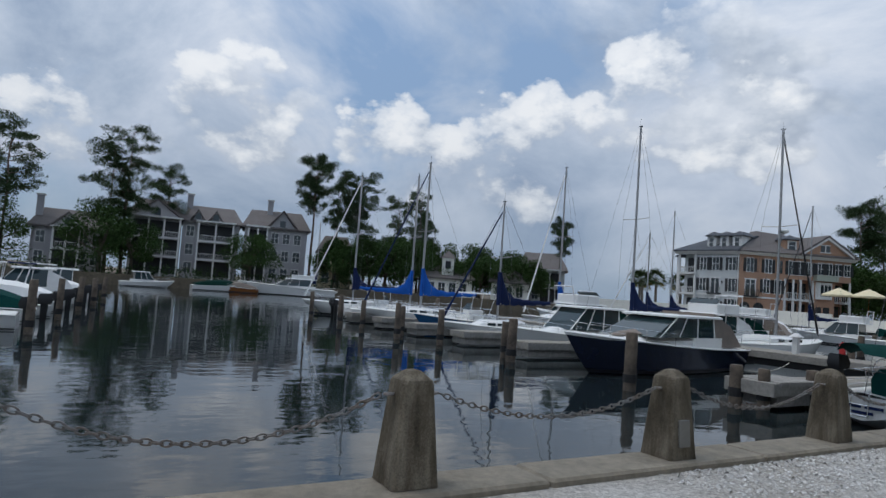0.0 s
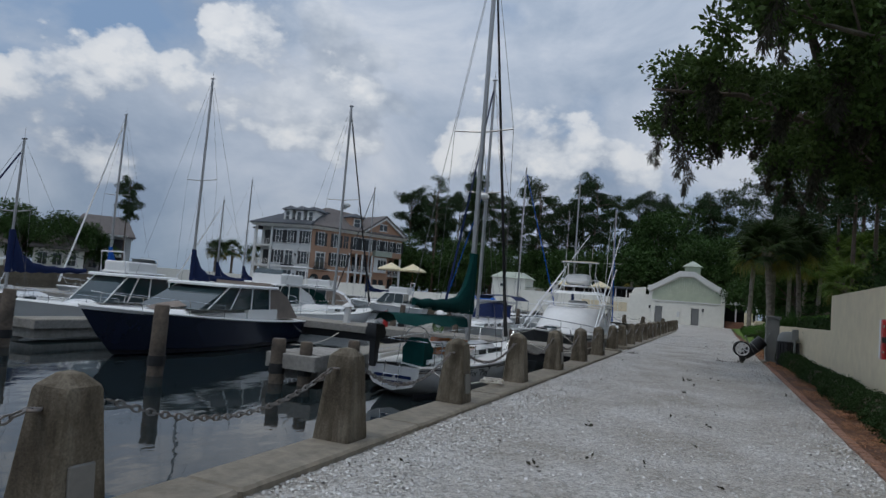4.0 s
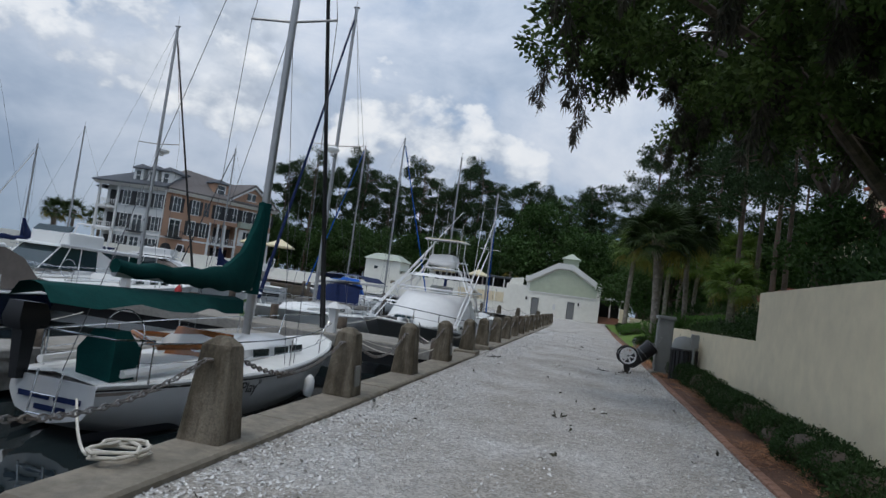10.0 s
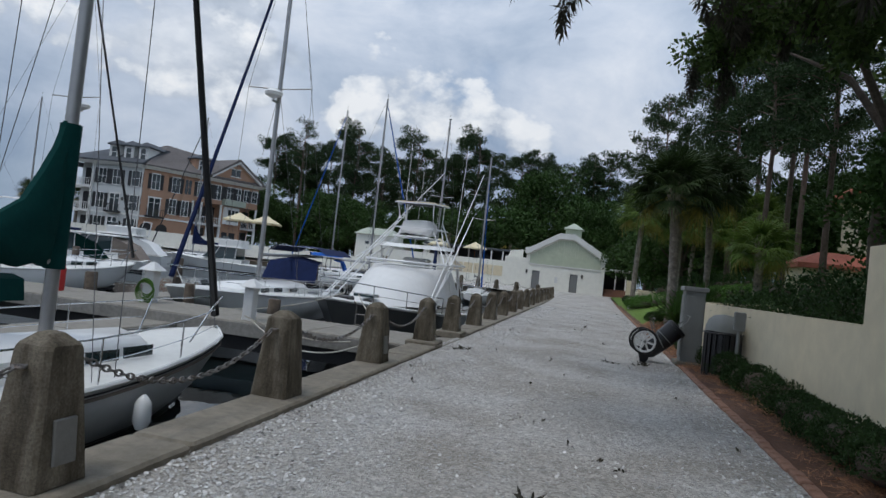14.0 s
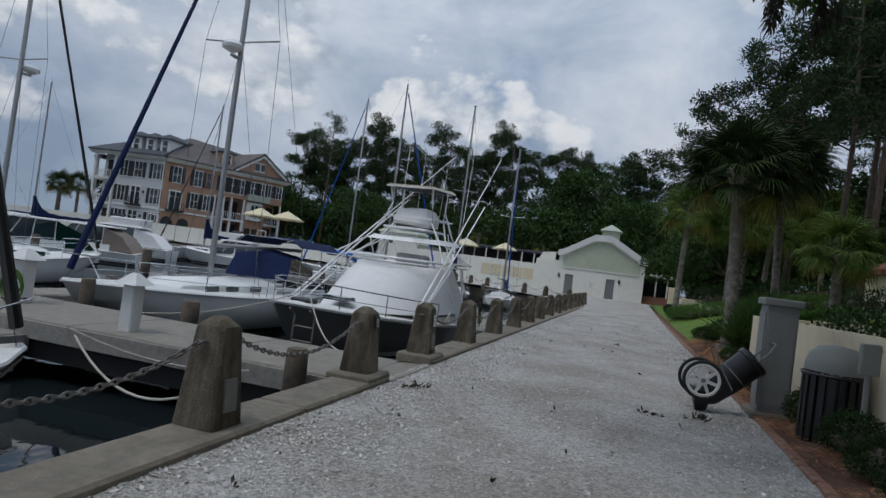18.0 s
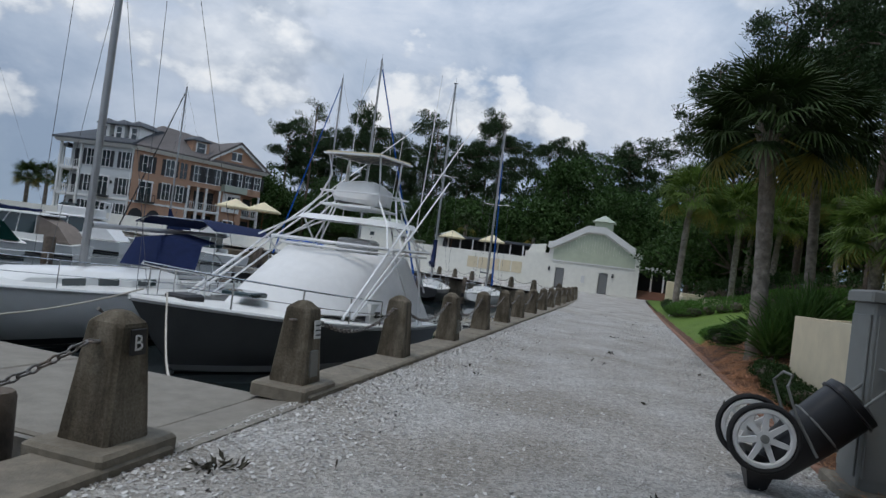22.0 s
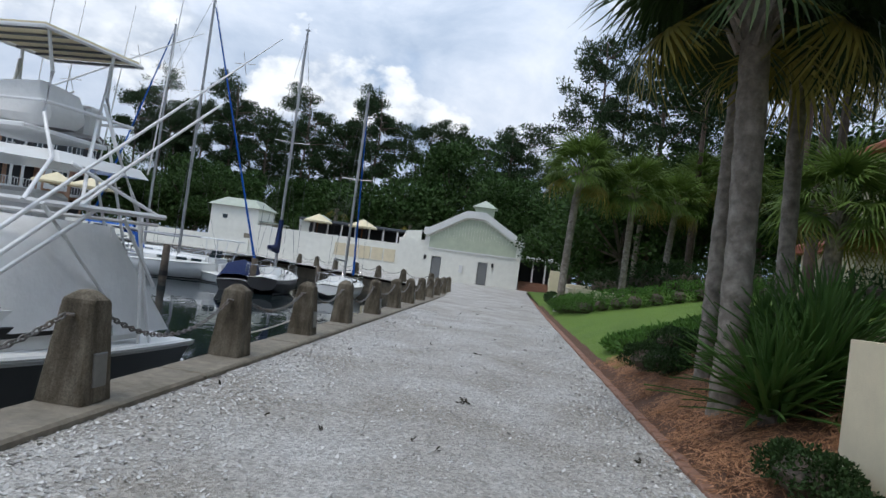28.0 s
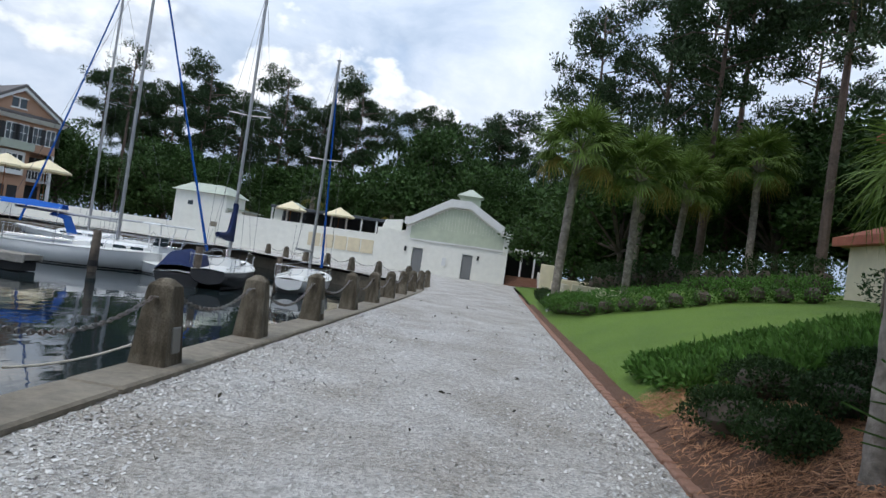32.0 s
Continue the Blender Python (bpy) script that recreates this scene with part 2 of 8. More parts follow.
def water_material():
    m = bpy.data.materials.new("harbour_water")
    m.use_nodes = True
    nt = m.node_tree
    N, L = nt.nodes.new, nt.links.new
    b = nt.nodes["Principled BSDF"]
    b.inputs["Base Color"].default_value = (0.012, 0.018, 0.02, 1)
    b.inputs["Roughness"].default_value, b.inputs["IOR"].default_value = 0.03, 1.33
    b.inputs["Specular IOR Level"].default_value = 0.45
    tc, mp = N("ShaderNodeTexCoord"), N("ShaderNodeMapping")
    mp.inputs["Scale"].default_value = (1.0, 0.55, 1.0)
    mp.inputs["Rotation"].default_value = (0, 0, radians(35))
    L(tc.outputs["Object"], mp.inputs[0])
    hs = []
    for s, d, k in ((0.55, 3, 1.0), (2.6, 3, 0.22), (0.06, 2, 1.6)):
        n, mu = N("ShaderNodeTexNoise"), N("ShaderNodeMath")
        n.inputs["Scale"].default_value, n.inputs["Detail"].default_value = s, d
        L(mp.outputs[0], n.inputs["Vector"])
        mu.operation = "MULTIPLY"
        mu.inputs[1].default_value = k
        L(n.outputs[0], mu.inputs[0])
        hs.append(mu.outputs[0])
    a1, a2, bp = N("ShaderNodeMath"), N("ShaderNodeMath"), N("ShaderNodeBump")
    L(hs[0], a1.inputs[0]), L(hs[1], a1.inputs[1]), L(a1.outputs[0], a2.inputs[0]), L(hs[2], a2.inputs[1])
    L(a2.outputs[0], bp.inputs["Height"])
    bp.inputs["Strength"].default_value, bp.inputs["Distance"].default_value = 0.25, 0.08
    L(bp.outputs[0], b.inputs["Normal"])
    return m


def streaked_concrete():
    """Old cast concrete: rain streaks down its faces, dark lichen blotches and fine pits."""
    m = bpy.data.materials.new("aged_concrete")
    m.use_nodes = True
    nt = m.node_tree
    N, L = nt.nodes.new, nt.links.new
    b = nt.nodes["Principled BSDF"]
    b.inputs["Roughness"].default_value, b.inputs["Specular IOR Level"].default_value = 0.9, 0.25
    tc, oi, shift = N("ShaderNodeTexCoord"), N("ShaderNodeObjectInfo"), N("ShaderNodeVectorMath")
    L(tc.outputs["Object"], shift.inputs[0])
    sc = N("ShaderNodeVectorMath")
    sc.operation = "SCALE"
    sc.inputs[0].default_value = (17, 9, 5)
    L(oi.outputs["Random"], sc.inputs["Scale"])
    L(sc.outputs[0], shift.inputs[1])

    def layer(scale, stretch, detail, stops):
        mp, n, r = N("ShaderNodeMapping"), N("ShaderNodeTexNoise"), N("ShaderNodeValToRGB")
        mp.inputs["Scale"].default_value = stretch
        L(shift.outputs[0], mp.inputs[0])
        L(mp.outputs[0], n.inputs["Vector"])
        n.inputs["Scale"].default_value, n.inputs["Detail"].default_value, n.inputs["Roughness"].default_value = scale, detail, 0.6
        for e, (p, c) in zip(r.color_ramp.elements, stops):
            e.position, e.color = p, (*c, 1)
        L(n.outputs[0], r.inputs[0])
        return r.outputs[0], n.outputs[0]

    streak, _ = layer(7, (1, 1, 0.14), 6, ((0.36, (0.36, 0.34, 0.31)), (0.62, (1.0, 1.0, 1.0))))
    blotch, _ = layer(3.2, (1, 1, 0.7), 8, ((0.40, (0.55, 0.53, 0.48)), (0.60, (1.05, 1.04, 1.02))))
    grain, fine = layer(60, (1, 1, 1), 5, ((0.3, (0.135, 0.115, 0.088)), (0.72, (0.255, 0.225, 0.178))))
    col = grain
    for other in (streak, blotch):
        mx = N("ShaderNodeMix")
        mx.data_type, mx.blend_type = "RGBA", "MULTIPLY"
        mx.inputs[0].default_value = 0.9
        L(col, mx.inputs[6])
        L(other, mx.inputs[7])
        col = mx.outputs[2]
    L(col, b.inputs["Base Color"])
    bp = N("ShaderNodeBump")
    bp.inputs["Strength"].default_value, bp.inputs["Distance"].default_value = 0.5, 0.012
    L(fine, bp.inputs["Height"])
    L(bp.outputs[0], b.inputs["Normal"])
    return m


def gravel_material():
    """Crushed white shell: chips of grey and white with dark gaps, worn wheel tracks and damp patches."""
    m = bpy.data.materials.new("crushed_shell")
    m.use_nodes = True
    nt = m.node_tree
    N, L = nt.nodes.new, nt.links.new
    b = nt.nodes["Principled BSDF"]
    b.inputs["Roughness"].default_value = 0.85
    b.inputs["Specular IOR Level"].default_value = 0.25
    tc = N("ShaderNodeTexCoord")
    v1, v2 = N("ShaderNodeTexVoronoi"), N("ShaderNodeTexVoronoi")
    v1.inputs["Scale"].default_value, v2.inputs["Scale"].default_value = 42, 110
    n1, n2 = N("ShaderNodeTexNoise"), N("ShaderNodeTexNoise")
    n1.inputs["Scale"].default_value, n1.inputs["Detail"].default_value = 0.7, 6
    n2.inputs["Scale"].default_value, n2.inputs["Detail"].default_value = 9, 5
    for n in (v1, v2, n1, n2):
        L(tc.outputs["Object"], n.inputs["Vector"])
    ramp1, ramp2, ramp3 = (N("ShaderNodeValToRGB") for _ in range(3))
    e = ramp1.color_ramp.elements
    e[0].position, e[0].color = 0.12, (0.40, 0.385, 0.36, 1)
    e[1].position, e[1].color = 0.8, (0.72, 0.70, 0.665, 1)
    L(v1.outputs["Color"], ramp1.inputs[0])
    e = ramp2.color_ramp.elements
    e[0].position, e[0].color = 0.35, (0.74, 0.71, 0.67, 1)
    e[1].position, e[1].color = 0.65, (1.02, 1.02, 1.03, 1)
    L(n1.outputs[0], ramp2.inputs[0])
    e = ramp3.color_ramp.elements
    e[0].position, e[0].color = 0.3, (0.82, 0.82, 0.81, 1)
    e[1].position, e[1].color = 0.7, (1.1, 1.1, 1.1, 1)
    L(n2.outputs[0], ramp3.inputs[0])
    mx, mx2 = N("ShaderNodeMix"), N("ShaderNodeMix")
    for q in (mx, mx2):
        q.data_type, q.blend_type = "RGBA", "MULTIPLY"
        q.inputs[0].default_value = 1.0
    L(ramp1.outputs[0], mx.inputs[6]), L(ramp2.outputs[0], mx.inputs[7])
    L(mx.outputs[2], mx2.inputs[6]), L(ramp3.outputs[0], mx2.inputs[7])
    L(mx2.outputs[2], b.inputs["Base Color"])
    bp, ad = N("ShaderNodeBump"), N("ShaderNodeMath")
    ad.operation = "ADD"
    L(v1.outputs["Distance"], ad.inputs[0]), L(v2.outputs["Distance"], ad.inputs[1])
    L(ad.outputs[0], bp.inputs["Height"])
    bp.inputs["Strength"].default_value, bp.inputs["Distance"].default_value = 0.7, 0.03
    L(bp.outputs[0], b.inputs["Normal"])
    return m


def leaf_material(name, base, rough=0.55, spread=0.45, through_light=0.25):
    m = bpy.data.materials.new(name)
    m.use_nodes = True
    nt = m.node_tree
    N, L = nt.nodes.new, nt.links.new
    b = nt.nodes["Principled BSDF"]
    b.inputs["Roughness"].default_value = rough
    b.inputs["Specular IOR Level"].default_value = 0.12
    geo, hsv, mr, tc, n = N("ShaderNodeNewGeometry"), N("ShaderNodeHueSaturation"), N("ShaderNodeMapRange"), N("ShaderNodeTexCoord"), N("ShaderNodeTexNoise")
    n.inputs["Scale"].default_value = 0.9
    L(tc.outputs["Object"], n.inputs["Vector"])
    add = N("ShaderNodeMath")
    add.operation = "ADD"
    L(geo.outputs["Random Per Island"], add.inputs[0]), L(n.outputs[0], add.inputs[1])
    L(add.outputs[0], mr.inputs[0])
    mr.inputs[1].default_value, mr.inputs[2].default_value = 0.2, 1.4
    mr.inputs[3].default_value, mr.inputs[4].default_value = 1 - spread, 1 + spread
    L(mr.outputs[0], hsv.inputs["Value"])
    hsv.inputs["Color"].default_value = (*base, 1)
    L(hsv.outputs[0], b.inputs["Base Color"])
    tr, ms = N("ShaderNodeBsdfTranslucent"), N("ShaderNodeMixShader")
    L(hsv.outputs[0], tr.inputs[0])
    ms.inputs[0].default_value = through_light
    L(b.outputs[0], ms.inputs[1]), L(tr.outputs[0], ms.inputs[2])
    L(ms.outputs[0], nt.nodes["Material Output"].inputs[0])
    return m


MAT = dict(
    water=water_material(),
    gravel=gravel_material(),
    concrete=streaked_concrete(),
    cap=principled("quay_cap_concrete", (0.245, 0.215, 0.168), 0.88, 0, 0.38, 9, 0.4, 50, (0.15, 0.132, 0.10), 1.3),
    dock=principled("dock_concrete", (0.248, 0.228, 0.192), 0.8, 0, 0.28, 5, 0.25, 40, (0.22, 0.2, 0.17), 0.6),
    piling=principled("weathered_piling", (0.16, 0.125, 0.095), 0.9, 0, 0.5, 8, 0.5, 30, (0.05, 0.04, 0.035), 1.6),
    greyplank=principled("grey_timber", (0.30, 0.285, 0.26), 0.85, 0, 0.35, 10, 0.4, 26, (0.18, 0.17, 0.15), 1.5),
    chain=principled("galvanised_chain", (0.2, 0.195, 0.19), 0.6, 0.6, 0.35, 20, 0.1, 60, (0.16, 0.1, 0.06), 4),
    rope=principled("mooring_rope", (0.62, 0.58, 0.5), 0.9, 0, 0.25, 60, 0.4, 220),
    plaque=principled("plaque_plate", (0.2, 0.195, 0.18), 0.5, 0.3, 0.2, 14, 0.1),
    stucco=principled("cream_stucco", (0.70, 0.61, 0.43), 0.9, 0, 0.13, 3.0, 0.25, 90, (0.58, 0.5, 0.36), 0.45),
    white_wall=principled("white_stucco", (0.80, 0.79, 0.72), 0.88, 0, 0.1, 2.0, 0.15, 60, (0.66, 0.65, 0.58), 0.3),
    sage=principled("sage_siding", (0.50, 0.55, 0.42), 0.7, 0, 0.12, 2.0, 0.1),
    grey_door=principled("grey_door_paint", (0.18, 0.185, 0.185), 0.5, 0, 0.1, 3.0, 0.05),
    brick=principled("edging_brick", (0.27, 0.145, 0.098), 0.85, 0, 0.3, 12, 0.35, 60, (0.24, 0.12, 0.08), 2.2),
    mulch=principled("pine_mulch", (0.135, 0.068, 0.04), 0.95, 0, 0.5, 30, 0.8, 90, (0.14, 0.075, 0.05), 3),
    soil=principled("bare_ground", (0.16, 0.13, 0.09), 0.95, 0, 0.4, 4, 0.4, 20),
    lawn=principled("mown_lawn", (0.125, 0.215, 0.022), 0.85, 0, 0.4, 30, 0.9, 130, (0.085, 0.16, 0.018), 0.7),
    gelcoat=principled("white_gelcoat", (0.80, 0.80, 0.78), 0.22, 0, 0.06, 1.5, 0.02, 10, (0.68, 0.68, 0.65), 0.5, coat=0.3),
    deckwhite=principled("nonskid_deck", (0.72, 0.72, 0.69), 0.6, 0, 0.1, 6, 0.15, 120),
    graywhite=principled("faded_hull", (0.52, 0.52, 0.51), 0.35, 0, 0.12, 2, 0.02, 10, (0.5, 0.5, 0.47), 0.8),
    navy=principled("navy_hull", (0.012, 0.018, 0.045), 0.12, 0, 0.15, 2, 0.0, coat=0.5),
    greyhull=principled("slate_grey_hull", (0.14, 0.138, 0.135), 0.28, 0, 0.15, 1.5, 0.02, 8, coat=0.35),
    blackhull=principled("dark_grey_hull", (0.03, 0.03, 0.032), 0.3, 0, 0.2, 1.5, 0.02, 8, coat=0.3),
    bluehull=principled("blue_hull", (0.03, 0.13, 0.30), 0.25, 0, 0.12, 2, 0.0, coat=0.4),
    redbottom=principled("boot_stripe", (0.03, 0.03, 0.035), 0.5, 0, 0.2, 3, 0.05),
    green_canvas=principled("green_canvas", (0.004, 0.046, 0.042), 0.95, 0, 0.25, 5, 0.4, 25, spec=0.12),
    darkgreen=principled("dark_green_canvas", (0.004, 0.03, 0.024), 0.95, 0, 0.25, 5, 0.4, 25, spec=0.12),
    blue_canvas=principled("blue_canvas", (0.012, 0.10, 0.42), 0.75, 0, 0.2, 5, 0.3, 25, spec=0.15),
    navy_canvas=principled("navy_canvas", (0.012, 0.022, 0.075), 0.8, 0, 0.25, 5, 0.3, 25, spec=0.15),
    tan_canvas=principled("taupe_canvas", (0.22, 0.18, 0.15), 0.85, 0, 0.2, 4, 0.4, 20),
    white_canvas=principled("white_canvas", (0.75, 0.75, 0.74), 0.7, 0, 0.08, 4, 0.3, 14),
    black=principled("black_plastic", (0.012, 0.012, 0.014), 0.4, 0, 0.2, 5, 0.05),
    rubber=principled("black_rubber", (0.015, 0.015, 0.016), 0.75, 0, 0.3, 20, 0.15),
    steel=principled("stainless_tube", (0.62, 0.63, 0.64), 0.25, 1.0, 0.1, 8, 0.0),
    whitepipe=principled("white_painted_tube", (0.80, 0.80, 0.80), 0.3, 0, 0.06, 8, 0.0),
    alu=principled("anodised_mast", (0.40, 0.40, 0.40), 0.4, 0.7, 0.2, 4, 0.05, 40, (0.3, 0.3, 0.3), 2),
    wire=principled("rigging_wire", (0.14, 0.14, 0.145), 0.5, 0.6, 0.1, 8, 0.0),
    teak=principled("varnished_teak", (0.30, 0.11, 0.035), 0.25, 0, 0.3, 9, 0.1, 40, (0.2, 0.07, 0.02), 2, coat=0.5),
    glass=glass_like("dark_boat_glass", (0.02, 0.035, 0.038)),
    windglass=glass_like("tinted_windscreen", (0.02, 0.04, 0.045), 0.08),
    pane=glass_like("window_pane", (0.035, 0.045, 0.05)),
    boxgrey=principled("grey_enamel_cabinet", (0.20, 0.205, 0.195), 0.55, 0, 0.15, 4, 0.06, 60, (0.15, 0.15, 0.14), 1.5),
    red=principled("red_enamel", (0.42, 0.025, 0.025), 0.4, 0, 0.12, 5, 0.03),
    whiteplastic=principled("white_plastic", (0.68, 0.68, 0.67), 0.45, 0, 0.08, 8, 0.03),
    peach=principled("peach_stucco", (0.43, 0.26, 0.175), 0.9, 0, 0.1, 1.5, 0.1, 40, (0.40, 0.235, 0.155), 0.3),
    housewhite=principled("pale_house_paint", (0.56, 0.58, 0.58), 0.8, 0, 0.08, 1.5, 0.05, 40, (0.58, 0.6, 0.6), 0.3),
    greyhouse=principled("grey_clapboard", (0.36, 0.355, 0.37), 0.8, 0, 0.1, 1.5, 0.1, 40, (0.3, 0.3, 0.31), 0.3),
    trimwhite=principled("white_trim_paint", (0.74, 0.74, 0.72), 0.6, 0, 0.08, 3, 0.03),
    roof=principled("brown_grey_shingle", (0.15, 0.135, 0.13), 0.9, 0, 0.3, 12, 0.3, 30, (0.11, 0.095, 0.09), 0.8),
    slate=principled("dark_slate_roof", (0.075, 0.085, 0.10), 0.8, 0, 0.25, 12, 0.3, 30),
    greenroof=principled("pale_green_metal_roof", (0.42, 0.46, 0.38), 0.55, 0.1, 0.15, 2, 0.05),
    redtile=principled("terracotta_tile", (0.42, 0.13, 0.08), 0.85, 0, 0.3, 6, 0.5, 14),
    shutter=principled("black_shutter", (0.02, 0.022, 0.025), 0.6, 0, 0.1, 5, 0.05),
    umbrella=principled("cream_umbrella_cloth", (0.72, 0.63, 0.42), 0.85, 0, 0.1, 3, 0.1),
    bark=principled("grey_bark", (0.12, 0.095, 0.075), 0.95, 0, 0.5, 9, 0.9, 14, (0.06, 0.05, 0.04), 2.5),
    palmbark=principled("palm_trunk", (0.20, 0.168, 0.135), 0.95, 0, 0.5, 10, 0.9, 16, (0.42, 0.37, 0.31), 3.6),
    pinebark=principled("pine_bark", (0.13, 0.095, 0.075), 0.95, 0, 0.45, 6, 0.9, 12, (0.07, 0.05, 0.04), 2.0),
    oakleaf=leaf_material("oak_leaf", (0.048, 0.078, 0.022), 0.65, 0.7, 0.22),
    pineleaf=leaf_material("pine_needles", (0.030, 0.052, 0.022), 0.7, 0.45, 0.06),
    broadleaf=leaf_material("broad_leaf", (0.034, 0.066, 0.018), 0.6, 0.5, 0.08),
    # light is in the frond colour: palmleaf as if shaded, palmlight as if lit
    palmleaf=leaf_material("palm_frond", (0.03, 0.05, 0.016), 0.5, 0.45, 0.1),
    palmlight=leaf_material("lit_palm_frond", (0.10, 0.155, 0.035), 0.45, 0.5, 0.3),
    palmyellow=leaf_material("old_palm_frond", (0.20, 0.17, 0.04), 0.55, 0.35, 0.25),
    hedgeleaf=leaf_material("hedge_leaf", (0.026, 0.05, 0.016), 0.6, 0.5, 0.1),
    groundcover=leaf_material("ground_cover_leaf", (0.068, 0.145, 0.03), 0.5, 0.5, 0.25),
    straw=leaf_material("pine_straw", (0.30, 0.155, 0.085), 0.85, 0.8, 0.0),
    yuccaleaf=leaf_material("yucca_blade", (0.055, 0.11, 0.028), 0.45, 0.4, 0.15),
    moss=leaf_material("spanish_moss", (0.055, 0.052, 0.04), 0.9, 0.35, 0.15),
)


# ---- mesh tools ----
class G:
    """A mesh in the making."""

    def __init__(self):
        self.v, self.f = [], []

    def add(self, verts, faces):
        o = len(self.v)
        self.v += [tuple(p) for p in verts]
        self.f += [tuple(i + o for i in q) for q in faces]
        return self

    def box(self, x0, x1, y0, y1, z0, z1):
        return self.hexa([(x0, y0, z0), (x1, y0, z0), (x1, y1, z0), (x0, y1, z0), (x0, y0, z1), (x1, y0, z1), (x1, y1, z1), (x0, y1, z1)])

    def hexa(self, p):
        return self.add(p, [(0, 3, 2, 1), (4, 5, 6, 7), (0, 1, 5, 4), (1, 2, 6, 5), (2, 3, 7, 6), (3, 0, 4, 7)])

    def bevel_box(self, x0, x1, y0, y1, z0, z1, b=0.02):
        """A box with its four upper edges and its upright corners chamfered."""
        lo = [(x0 + b, y0), (x1 - b, y0), (x1, y0 + b), (x1, y1 - b), (x1 - b, y1), (x0 + b, y1), (x0, y1 - b), (x0, y0 + b)]
        cx, cy = (x0 + x1) / 2, (y0 + y1) / 2
        fx, fy = 1 - 2 * b / (x1 - x0), 1 - 2 * b / (y1 - y0)
        hi = [(cx + (x - cx) * fx, cy + (y - cy) * fy) for x, y in lo]
        return self.loft([[(x, y, z0) for x, y in lo], [(x, y, z1 - b) for x, y in lo], [(x, y, z1) for x, y in hi]])

    def loft(self, rings, cap0=True, cap1=True, closed=True):
        n, o = len(rings[0]), len(self.v)
        for r in rings:
            self.v += [tuple(p) for p in r]
        for k in range(len(rings) - 1):
            for i in range(n if closed else n - 1):
                j = (i + 1) % n
                self.f.append((o + k * n + i, o + k * n + j, o + (k + 1) * n + j, o + (k + 1) * n + i))
        if cap0:
            self.f.append(tuple(o + i for i in reversed(range(n))))
        if cap1:
            self.f.append(tuple(o + (len(rings) - 1) * n + i for i in range(n)))
        return self

    def tube(self, pts, r, n=6, r1=None):
        pts = [Vector(p) for p in pts]
        rings = []
        for i, p in enumerate(pts):
            d = (pts[min(i + 1, len(pts) - 1)] - pts[max(i - 1, 0)]).normalized()
            a = d.cross(Vector((0, 0, 1)) if abs(d.z) < 0.95 else Vector((1, 0, 0))).normalized()
            b = d.cross(a)
            k = i / max(1, len(pts) - 1)
            rr = r if r1 is None else r + (r1 - r) * k
            rings.append([p + rr * (a * math.cos(t) + b * math.sin(t)) for t in [2 * math.pi * j / n for j in range(n)]])
        return self.loft(rings)

    def lathe(self, prof, c=(0, 0, 0), n=12):
        rings = [[(c[0] + r * math.cos(2 * math.pi * j / n), c[1] + r * math.sin(2 * math.pi * j / n), c[2] + z) for j in range(n)] for r, z in prof]
        return self.loft(rings)

    def ring(self, c, axis, R, r, n=20, m=6):
        """A torus about an axis."""
        axis = Vector(axis).normalized()
        a = axis.orthogonal().normalized()
        b = axis.cross(a)
        c = Vector(c)
        rings = []
        for i in range(n + 1):
            t = 2 * math.pi * i / n
            out = a * math.cos(t) + b * math.sin(t)
            rings.append([c + out * (R + r * math.cos(s)) + axis * (r * math.sin(s)) for s in [2 * math.pi * j / m for j in range(m)]])
        return self.loft(rings, False, False)

    def mesh(self, name, mat, smooth=False):
        me = bpy.data.meshes.new(name)
        me.from_pydata(self.v, [], self.f)
        me.materials.append(mat)
        if smooth:
            me.polygons.foreach_set("use_smooth", [True] * len(me.polygons))
            me.set_sharp_from_angle(angle=radians(40))
        me.update()
        return me


def part(name, g, mat, parent=None, label="", smooth=False):
    """One mesh under a thing or a part of it."""
    me = g if isinstance(g, bpy.types.Mesh) else g.mesh(name, MAT[mat], smooth)
    ob = new(name, me)
    ob.parent = parent
    return tagged(ob, label)


def thing(name, m=None, label="", category="", group="", kind=""):
    ob = new(name)
    ob.empty_display_size = 0.2
    if m is not None:
        ob.matrix_world = m
    return tagged(ob, label, category, group, kind)


def solid(name, g, mat, label="", category="", group="", kind="", smooth=False, m=None):
    ob = part(name, g, mat, None, label, smooth)
    if m is not None:
        ob.matrix_world = m
    return tagged(ob, label, category, group, kind)


R = random.Random(7)
WATER_Z = -1.0
END_Z = 0.25  # the drive lies this much higher at its far end


def drive_z(y):
    k = min(1.0, max(0.0, (y - 50) / 38))
    return END_Z * k * k * (3 - 2 * k)


# ---- ground, water, quay ----
def poly_land(name, pts, z, depth, mat, label):
    g = G()
    n = len(pts)
    g.v = [(x, y, z) for x, y in pts] + [(x, y, z - depth) for x, y in pts]
    g.f = [tuple(range(n))] + [(i, i + n, (i + 1) % n + n, (i + 1) % n) for i in range(n)]
    return solid(name, g, mat, label, "ground", kind="structure")


poly_land("ground", [(2500, -1200), (2500, 2500), (-2000, 2500), (-105, 112), (-78, 80), (-62, 76), (-40, 80), (-24, 87.4), (-3.3, 67.4), (-3.3, -1200)], -0.12, 4.0, "soil", "sandy ground of the harbour's near shore")
poly_land("ground", [(-2500, 1900), (-2500, -1200), (-105, -1200), (-105, -40), (-106, 36), (-96, 58), (-84, 72), (-104, 92)], 0.6, 4.0, "soil", "wooded ground of the far shore")
